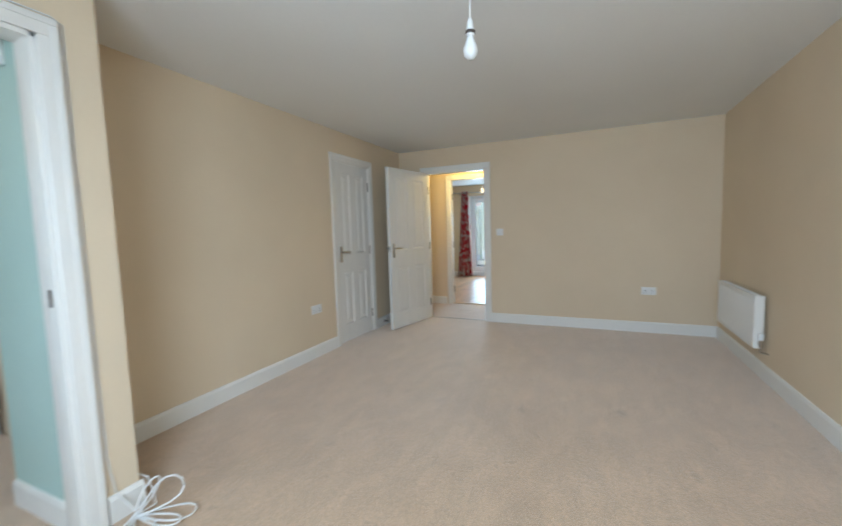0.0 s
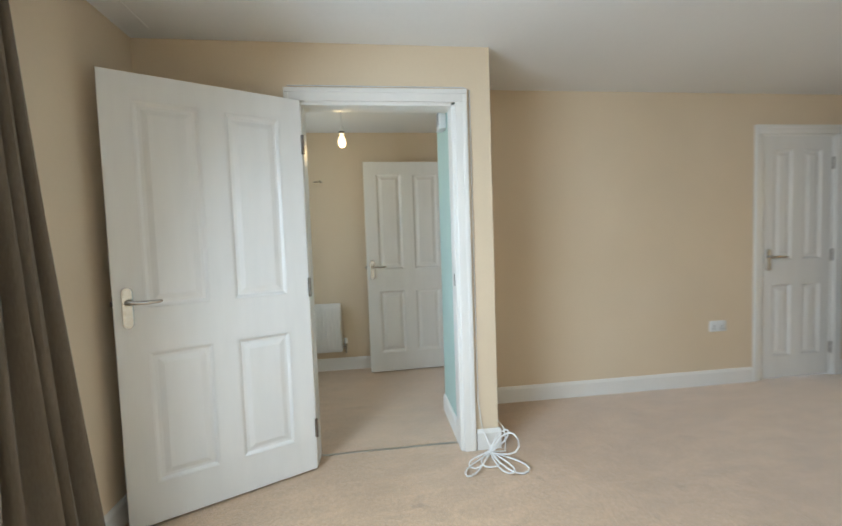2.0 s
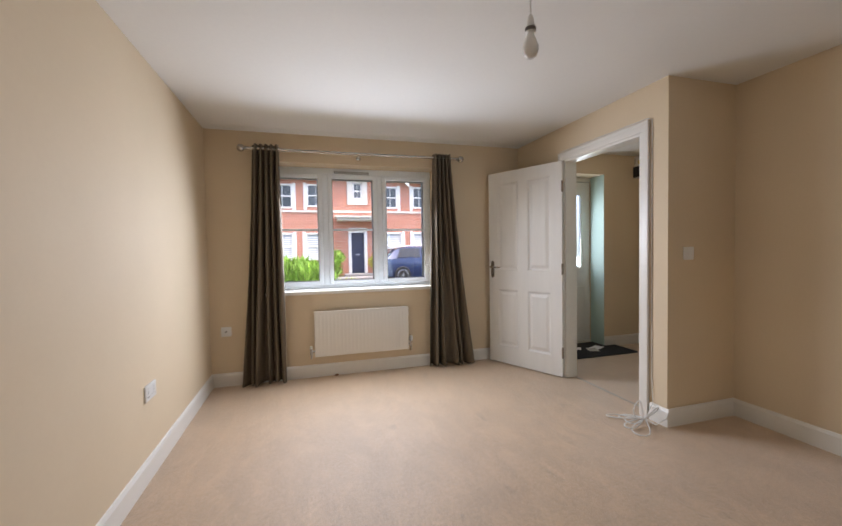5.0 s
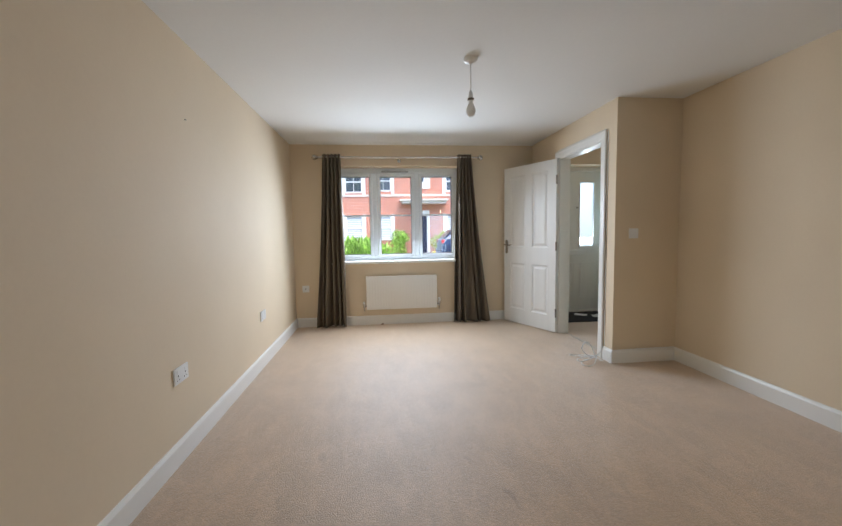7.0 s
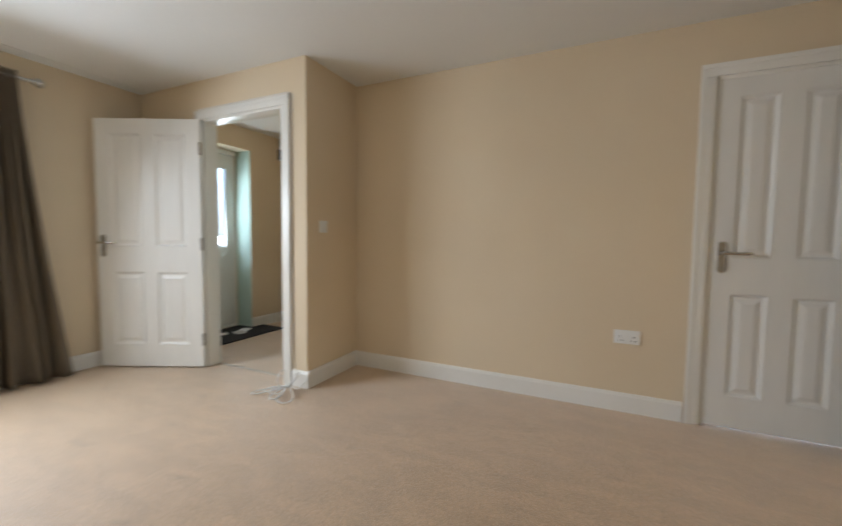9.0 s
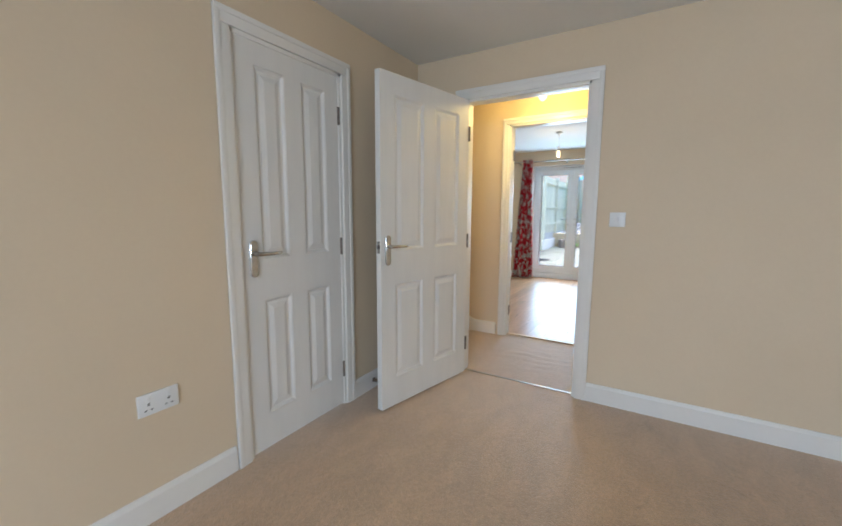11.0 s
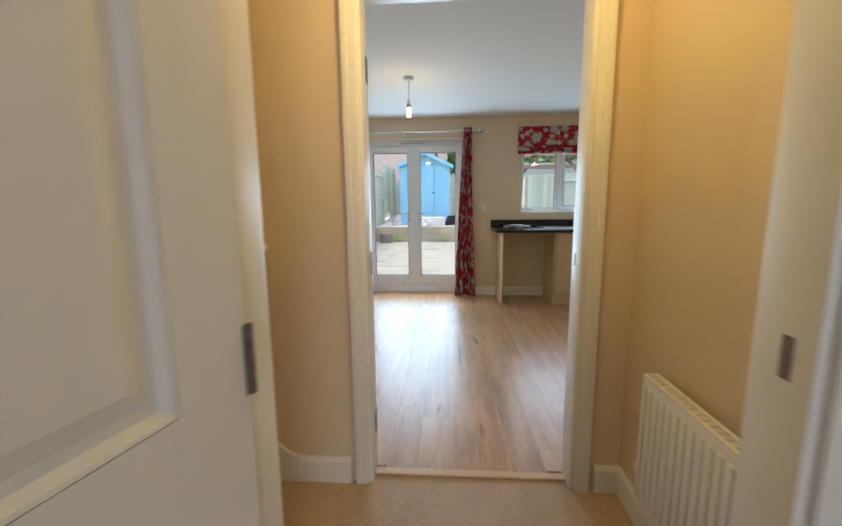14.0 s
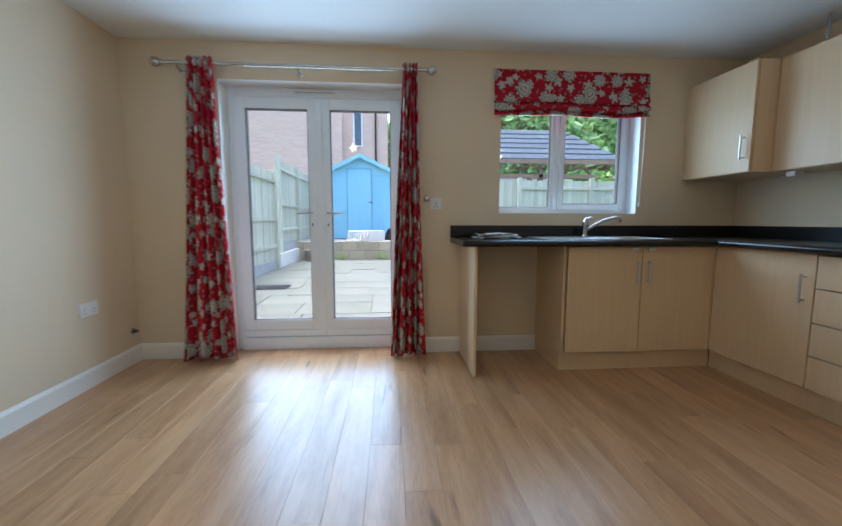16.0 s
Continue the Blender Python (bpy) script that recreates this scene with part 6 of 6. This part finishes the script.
car(pose(0.12, -11.2, GZ + 0.02, 0, 0, 180))
bo = thing("bollard_post", "short yellow-topped wooden verge post", "post", pose(0.95, -7.0, GZ + 0.12))
part("post", bev(boxes((-0.05, -0.05, 0, 0.05, 0.05, 0.55)), 0.01), M_YELLOW, bo)
for i, (x, y) in enumerate(((1.75, -6.9), (1.45, -7.05))):
    bo = thing("verge_stone", "white painted stone on the verge", "stone", pose(x, y, GZ + 0.12))
    bm = bmesh.new()
    bmesh.ops.create_icosphere(bm, subdivisions=2, radius=0.16)
    for v in bm.verts:
        v.co *= 1 + 0.25 * noise.noise(v.co * 6 + Vector((i * 3, 0, 0)))
        v.co.z = max(v.co.z * 0.8 + 0.1, 0)
    part("stone", bm, M_RENDER, bo, smooth=True)

# ---- back garden ----
PZ = -0.06
M_SLABS = mat("weathered_paving_slab", (0.20, 0.185, 0.155), (0.115, 0.125, 0.07), 0.85, scale=1.6, fine=50, bump=0.35, rand=0.10)
M_FENCE = mat("weathered_grey_wood", (0.55, 0.53, 0.40), (0.42, 0.41, 0.29), 0.85, scale=4, fine=60, stretch=(5, 5, 0.7), bump=0.5, rand=0.15)
M_SHED = mat("sky_blue_wood_stain", (0.30, 0.58, 0.68), (0.25, 0.51, 0.61), 0.6, scale=5, fine=50, stretch=(1, 1, 6), bump=0.2)
M_SHEDROOF = mat("blue_felt_roof", (0.20, 0.46, 0.60), (0.16, 0.38, 0.50), 0.85, scale=7, bump=0.4)
M_STONE = mat("buff_walling_stone", (0.52, 0.42, 0.26), (0.42, 0.33, 0.20), 0.85, scale=5, fine=50, bump=0.5, rand=0.12)
M_CONC = mat("concrete_post", (0.42, 0.41, 0.38), (0.34, 0.33, 0.30), 0.9, scale=6, bump=0.4)
TY, TZ = 18.5, 0.45
patio = tagged(new("pavement_patio", mesh_of("patio_bed", boxes((-1.80, 10.72, GZ - 0.05, 3.0, TY, PZ - 0.007)), M_SLABS)), "weathered pale slab patio with green algae", "patio", kind="structure")

sd = thing("garden_shed", "small sky-blue timber shed with apex roof", "shed", pose(0, 0, 0))
sx0, sx1, sy0, sy1 = -1.02, 0.84, 20.0, 22.0
for i in range(18):
    z0 = TZ + 0.02 + i * 0.122
    if z0 > 2.44:
        break
    bm = boxes((sx0, sy0, z0, sx1, sy0 + 0.018, z0 + 0.118), (sx0, sy0 - 0.006, z0, sx1, sy0 + 0.001, z0 + 0.03))
    part("board", bm, M_SHED, sd)
part("gable_boards", bev(boxes((sx0 + 0.02, sy0 + 0.004, 2.42, sx1 - 0.02, sy0 + 0.02, 2.60)), 0.003), M_SHED, sd)
bm = bmesh.new()
v = [bm.verts.new(p) for p in ((sx0, sy0 + 0.002, 2.58), (sx1, sy0 + 0.002, 2.58), ((sx0 + sx1) / 2, sy0 + 0.002, 3.04), (sx0, sy0 + 0.02, 2.58), (sx1, sy0 + 0.02, 2.58), ((sx0 + sx1) / 2, sy0 + 0.02, 3.04))]
for f in ((0, 1, 2), (3, 5, 4), (0, 3, 4, 1), (1, 4, 5, 2), (2, 5, 3, 0)):
    bm.faces.new([v[i] for i in f])
part("gable", bm, M_SHED, sd)
part("side_wall", boxes((sx0, sy0 + 0.021, TZ, sx0 + 0.02, sy1, 2.56)), M_SHED, sd)
part("side_wall", boxes((sx1 - 0.02, sy0 + 0.021, TZ, sx1, sy1, 2.56)), M_SHED, sd)
part("back_wall", boxes((sx0 + 0.021, sy1 - 0.02, TZ, sx1 - 0.021, sy1, 2.56)), M_SHED, sd)
# dark sheet added behind the door: its colour stands for shade in the gap
part("door_gap_shade", boxes((-0.515, sy0 - 0.012, TZ + 0.045, 0.265, sy0 - 0.0065, 2.665)), mat("shed_shadow_gap", (0.06, 0.16, 0.22), rough=0.9), sd)
d = part("shed_door", bev(boxes((-0.50, sy0 - 0.035, TZ + 0.06, 0.25, sy0 - 0.008, 2.65)), 0.004), M_SHED, sd, "blue boarded shed door")
for k in range(1, 6):
    part("door_board_joint", boxes((-0.50 + k * 0.125, sy0 - 0.0365, TZ + 0.07, -0.496 + k * 0.125, sy0 - 0.0352, 2.64)), mat("shed_joint", (0.05, 0.19, 0.28), rough=0.8) if k == 1 else bpy.data.materials["shed_joint"], d)
part("hasp", boxes((0.16, sy0 - 0.045, 1.60, 0.30, sy0 - 0.0365, 1.64)), M_DARKMETAL, d)
cx = (sx0 + sx1) / 2
for s in (-1, 1):
    bm = bmesh.new()
    a, b = (cx + s * 1.06, 2.58), (cx, 3.08)
    v = [bm.verts.new((x, y, z + dz)) for x, z in (a, b) for y in (sy0 - 0.16, sy1 + 0.1) for dz in (0, 0.035)]
    for f in ((0, 1, 3, 2), (4, 6, 7, 5), (0, 4, 5, 1), (2, 3, 7, 6), (1, 5, 7, 3), (0, 2, 6, 4)):
        bm.faces.new([v[i] for i in f])
    part("roof", bm, M_SHEDROOF, sd, "blue felted roof slope")
    bm = bmesh.new()
    v = [bm.verts.new((x, y, z + dz)) for x, z in (a, b) for y in (sy0 - 0.18, sy0 - 0.161) for dz in (-0.09, 0.03)]
    for f in ((0, 1, 3, 2), (4, 6, 7, 5), (0, 4, 5, 1), (2, 3, 7, 6), (1, 5, 7, 3), (0, 2, 6, 4)):
        bm.faces.new([v[i] for i in f])
    part("bargeboard", bm, M_SHED, sd)

# terrace
tr = tagged(new("terrace", mesh_of("terrace", boxes((-1.80, TY + 0.16, GZ - 0.05, 4.4, 24.0, TZ)), M_PAVE)), "raised paved terrace behind a low stone wall", "terrace", kind="structure")


def fence(name, p0, p1, z0, height, label, board=0.11, post_gap=1.85, rails=True, seed=0, rail_side=1):
    """Featheredge boards on rails between posts, with a gravel board at the foot."""
    root = thing(name, label, "fence", pose(0, 0, 0))
    a, b = Vector((*p0, 0)), Vector((*p1, 0))
    ln = (b - a).length
    ang = math.degrees(math.atan2(b.y - a.y, b.x - a.x))
    M = Matrix.Translation((a.x, a.y, z0)) @ pose(0, 0, 0, 0, 0, ang)
    me = mesh_of("fence_board", boxes((0, -0.008, 0.24, board * 0.98, 0.008, height)), M_FENCE)
    rnd = random.Random(seed)
    for i in range(int(ln / board)):
        o = new("fence_board", me)
        o.parent = root
        o.matrix_basis = M @ pose(i * board, 0.004 * (i % 2), rnd.uniform(-0.006, 0.006), 0, 0, rnd.uniform(-2, 2))
    mp = mesh_of("fence_post", bev(boxes((-0.05, -0.05, 0, 0.05, 0.05, height + 0.06)), 0.008), M_FENCE)
    k = int(ln / post_gap)
    for i in range(k + 1):
        o = new("fence_post", mp)
        o.parent = root
        o.matrix_basis = M @ pose(min(i * post_gap, ln), rail_side * 0.05, 0)
    if rails:
        mr = mesh_of("fence_rail", bev(boxes((0, -0.025, -0.035, post_gap - 0.1, 0.02, 0.035)), 0.005), M_FENCE)
        for i in range(k):
            for z in (0.55, 1.15, height - 0.2):
                o = new("fence_rail", mr)
                o.parent = root
                o.matrix_basis = M @ pose(i * post_gap + 0.05, rail_side * 0.036, z)
    mg = mesh_of("gravel_board", bev(boxes((0, -0.02, 0, post_gap - 0.1, 0.02, 0.235)), 0.005), M_CONC)
    for i in range(k):
        o = new("gravel_board", mg)
        o.parent = root
        o.matrix_basis = M @ pose(i * post_gap + 0.05, 0.0, 0)
    return root


for y1, y0, z0, sd in ((16.55, 10.9, PZ - 0.03, 1), (20.55, 16.75, 0.27, 6), (24.0, 20.75, 0.62, 7)):
    fence("fence", (-1.80, y1), (-1.80, y0), z0, 2.2, "weathered featheredge timber fence stepping up with the ground", seed=sd, rail_side=1)
wall_row = tagged(new("wall_garden_plinth", mesh_of("wall_garden_plinth", bev(boxes((-1.98, 16.65, GZ, -1.70, 20.65, 0.268), (-1.98, 20.651, GZ, -1.70, 24.0, 0.618)), 0.015, 2), M_RENDER)), "pale block plinth under the stepped fence", "garden wall", kind="structure")
fence("fence", (1.25, 23.6), (-1.75, 23.6), TZ, 1.8, "weathered fence behind the blue shed", seed=2)
fence("fence", (9.6, 17.0), (3.05, 17.0), PZ - 0.02, 2.12, "weathered pale timber fence beyond the kitchen window", seed=3, rail_side=1)
fence("fence", (3.02, 17.1), (2.2, 23.6), PZ - 0.02, 2.0, "weathered timber fence at the garden's other side", seed=4, rail_side=-1)

lg = thing("log_stump", "grey weathered log stump on the patio", "log", pose(-1.30, 18.25, PZ))
bm = bmesh.new()
lathe(bm, [(0.22, 0), (0.21, 0.1), (0.20, 0.27), (0.18, 0.30)], 14)
for v in bm.verts:
    v.co.xy *= 1 + 0.12 * noise.noise(v.co * 9)
part("log", bm, M_BARK, lg, smooth=True)
dc = thing("drain_cover", "dark grey metal drain cover in the patio", "drain cover", pose(-1.12, 13.9, PZ))
part("lid", bev(boxes((-0.28, -0.2, 0.001, 0.28, 0.2, 0.012)), 0.004), M_BLACK, dc)
bk = thing("cellular_block", "pale hollow plastic crate tipped on the terrace", "crate", pose(0.28, 19.0, TZ, 0, 0, 20))
rows = [(-0.35, -0.22, 0.0, 0.35, -0.19, 0.30), (-0.35, 0.19, 0.0, 0.35, 0.22, 0.30), (-0.35, -0.19, 0.0, -0.32, 0.19, 0.30), (0.32, -0.19, 0, 0.35, 0.19, 0.30), (-0.32, -0.19, 0.0, 0.32, 0.19, 0.02)]
part("crate", bev(boxes(*rows), 0.008), M_RENDER, bk)
gr = thing("ventilation_grid", "white slatted grid leaning on the terrace edge", "grid", pose(-0.12, 18.72, TZ + 0.01, 52, 0, 15))
rows = [(-0.30, 0, 0, 0.30, 0.03, 0.03), (-0.30, 0.0, 0.42, 0.30, 0.03, 0.45)] + [(-0.30 + i * 0.083, 0, 0.03, -0.27 + i * 0.083, 0.03, 0.42) for i in range(8)] + [(-0.28, 0.005, 0.10 + k * 0.1, 0.28, 0.02, 0.12 + k * 0.1) for k in range(3)]
part("grid", boxes(*rows), M_PLASTIC, gr)
for x, y, r, t in ((0.82, 19.3, 40, 35), (-1.15, 19.2, 120, 30)):
    sl = thing("broken_sheet", "dark plastic sheet offcut leaning in the garden", "sheet", pose(x, y, TZ, t, 0, r))
    part("sheet", bev(boxes((-0.25, 0, 0, 0.25, 0.02, 0.42)), 0.004), M_BLACK if x > 0 else M_GREY, sl)

# buildings beyond the garden
bb = thing("house", "pale brick house end beyond the garden fence", "house", pose(0, 0, 0))
part("wall", boxes((-9, 26, GZ, -1.35, 34, 6.4)), M_BRICK2, bb)
bb = thing("house", "brick house with white-framed windows behind the shed", "house", pose(0, 0, 0))
part("wall", boxes((-1.345, 26.4, GZ, 0.75, 34, 7.0)), M_BRICK2, bb)
part("downpipe", boxes((0.15, 26.3, GZ, 0.23, 26.39, 7.0)), M_BLACK, bb)
for x0, x1, z0, z1 in ((-0.85, -0.42, 4.5, 6.2),):
    w = part("window", boxes((x0, 26.33, z0, x1, 26.39, z1)), M_GLOSS, bb)
    part("pane", boxes((x0 + 0.06, 26.32, z0 + 0.06, x1 - 0.06, 26.329, z1 - 0.06)), M_DARKGLASS, w)
bb = thing("house", "far pale house with blue-grey roof", "house", pose(0, 0, 0))
part("wall", boxes((0.0, 40, GZ, 4.5, 47, 6.9)), M_RENDER, bb)
bm = bmesh.new()
tiled_slope(bm, -0.4, 4.8, 39.7, 6.9, 43.5, 9.2, 8)
part("roof", bm, M_SLATE, bb)
w = part("window", boxes((1.0, 39.92, 5.6, 1.7, 39.99, 6.6)), M_GLOSS, bb)
part("pane", boxes((1.06, 39.91, 5.66, 1.64, 39.919, 6.54)), M_DARKGLASS, w)

# open-sided garage with hipped roof, seen over the fence
cp = thing("carport", "open timber carport with hipped grey tiled roof", "carport", pose(0, 0, 0))
bm = bmesh.new()
tiled_slope(bm, 3.2, 9.0, 20.6, 3.12, 23.0, 4.62, 6, 0.05, hip=1.3)
part("roof", bm, M_SLATE, cp)
part("eaves_board", boxes((3.0, 20.52, 2.98, 8.8, 20.58, 3.12)), M_TIMBER, cp)
part("beam", boxes((3.0, 20.8, 2.52, 8.8, 20.95, 2.66)), M_TIMBER, cp)
for x in (3.4, 6.1, 8.5):
    part("post", bev(boxes((x - 0.08, 20.8, GZ, x + 0.08, 20.96, 2.98)), 0.01), M_BARK, cp)
    for s in (-1, 1):
        bm = bmesh.new()
        tube(bm, [(x, 20.88, 2.1), (x + s * 0.8, 20.88, 2.9)], 0.06, 6)
        part("brace", bm, M_BARK, cp)
for k in range(12):
    part("rafter_end", boxes((3.2 + k * 0.48, 20.6, 2.86, 3.26 + k * 0.48, 21.4, 2.97)), M_TIMBER, cp)
part("back_wall", boxes((3.0, 24.5, GZ, 8.8, 24.7, 3.1)), M_RENDER, cp)


def tree(x, y, h, spread, seed, label, n=3200):
    rnd = random.Random(seed)
    root = thing("tree", label, "tree", pose(x, y, GZ), "garden trees")
    bm = bmesh.new()
    tube(bm, [(0, 0, 0), (0.1, 0.05, h * 0.3), (0.05, -0.1, h * 0.6), (0.1, 0, h * 0.85)], [0.22, 0.16, 0.10, 0.03], 8)
    for k in range(9):
        a = k * 2.4
        z = h * (0.3 + 0.05 * k)
        tube(bm, [(0.07, 0, z), (math.cos(a) * spread * 0.4, math.sin(a) * spread * 0.4, z + h * 0.1), (math.cos(a) * spread * 0.8, math.sin(a) * spread * 0.8, z + h * 0.16)], [0.07, 0.04, 0.01], 6)
    part("trunk", bm, M_BARK, root)
    bm = bmesh.new()
    leaves(bm, (0, 0, h * 0.62), (spread, spread, h * 0.50), n, 0.42, rnd)
    part("crown", bm, M_TREE, root)


tree(7.6, 29, 8.0, 3.0, 21, "leafy green tree beyond the carport roof", 11000)
tree(11.5, 30, 8.8, 3.2, 22, "leafy green tree beyond the carport roof", 11000)
tree(4.2, 31, 8.6, 3.2, 23, "leafy green tree beyond the carport roof", 11000)
tree(9.4, 27.5, 7.0, 2.6, 24, "leafy green tree beyond the carport roof", 11000)
for tx, ty in ((6.0, 33.5), (9.6, 33.0), (13.5, 33.5), (2.6, 35.0)):
    tree(tx, ty, 10.5, 3.4, 50 + int(tx), "tall leafy tree behind the carport", 9000)
for i, (x, y) in enumerate(((-0.9, 18.3), (0.6, 18.35), (-0.5, 18.38))):
    shrub("garden_weed", x, y, PZ, (0.14, 0.08, 0.07), 90, 0.07, M_LEAF, "small green weed growing at the stone wall", 40 + i, 0.5)
shrub("climbing_shrub", 7.9, 19.4, GZ, (0.9, 0.5, 1.35), 1500, 0.14, M_LEAF, "green climber over the carport front", 31)


# ---- pieces of floors and walls ----
def bevelled_plate(w, l, t, b):
    bm = boxes((0, 0, -t, w, l, 0))
    es = [e for e in bm.edges if all(v.co.z > -1e-6 for v in e.verts)]
    bmesh.ops.bevel(bm, geom=es, offset=b, segments=1, affect="EDGES")
    return bm


kf = tagged(new("floor_kitchen", mesh_of("floor_kitchen", boxes((KX0, KY0 - 0.05, -0.0118, KX1, KY1, -0.009), (-0.39, KY1, -0.0118, 0.96, fy0, -0.009)), M_BLACK)), "oak-look laminate boards running towards the doors", "floor", kind="structure")
rnd = random.Random(12)
PW = 0.148
meshes = {}
x = KX0 + 0.002
while x < KX1 - 0.01:
    w = min(PW, KX1 - x - 0.001)
    y = KY0 - 0.05 - rnd.uniform(0, 1.1)
    while y < KY1:
        a, b = max(y, KY0 - 0.05 if 0.37 < x < 1.1 else KY0 + 0.001), min(y + 1.21, KY1 - 0.002)
        if b - a > 0.03:
            key = (round(w, 3), round(b - a, 3))
            if key not in meshes:
                meshes[key] = mesh_of("plank", bevelled_plate(w - 0.0006, b - a - 0.0006, 0.0085, 0.0006), M_OAK)
            o = new("plank", meshes[key])
            o.parent = kf
            o.location = (x, a, 0.0)
        y += 1.21
    x += PW
sl = mesh_of("plank", bevelled_plate(1.346, 0.158, 0.0085, 0.001), M_OAK)
o = new("plank", sl)
o.parent = kf
o.location = (-0.388, KY1, 0.0)

# patio slabs
slabm = [mesh_of("slab", bev(boxes((0.004, 0.004, -0.03, s - 0.004, 0.596, 0.0)), 0.004), M_SLABS) for s in (0.6, 0.9)]
rnd = random.Random(5)
y = 10.80
while y < TY - 0.02:
    x = -1.80 + rnd.uniform(-0.25, 0)
    while x < 2.9:
        k = rnd.random() < 0.35
        o = new("slab", slabm[k])
        o.parent = patio
        o.matrix_basis = pose(x, y, PZ + rnd.uniform(-0.004, 0.004), rnd.uniform(-0.4, 0.4), rnd.uniform(-0.4, 0.4))
        x += 0.9 if k else 0.6
    y += 0.6

# low stone wall at the terrace
stm = [mesh_of("stone", bev(boxes((0.004, 0, 0.004, s - 0.004, 0.15, 0.256)), 0.012, 2), M_STONE) for s in (0.44, 0.6)]
rnd = random.Random(6)
for r in range(2):
    x = -1.80 - 0.2 * (r % 2)
    while x < 4.2:
        k = rnd.random() < 0.4
        o = new("stone", stm[k])
        o.parent = tr
        o.matrix_basis = pose(x, TY + rnd.uniform(-0.012, 0.012), PZ - 0.005 + r * 0.257)
        x += 0.6 if k else 0.44
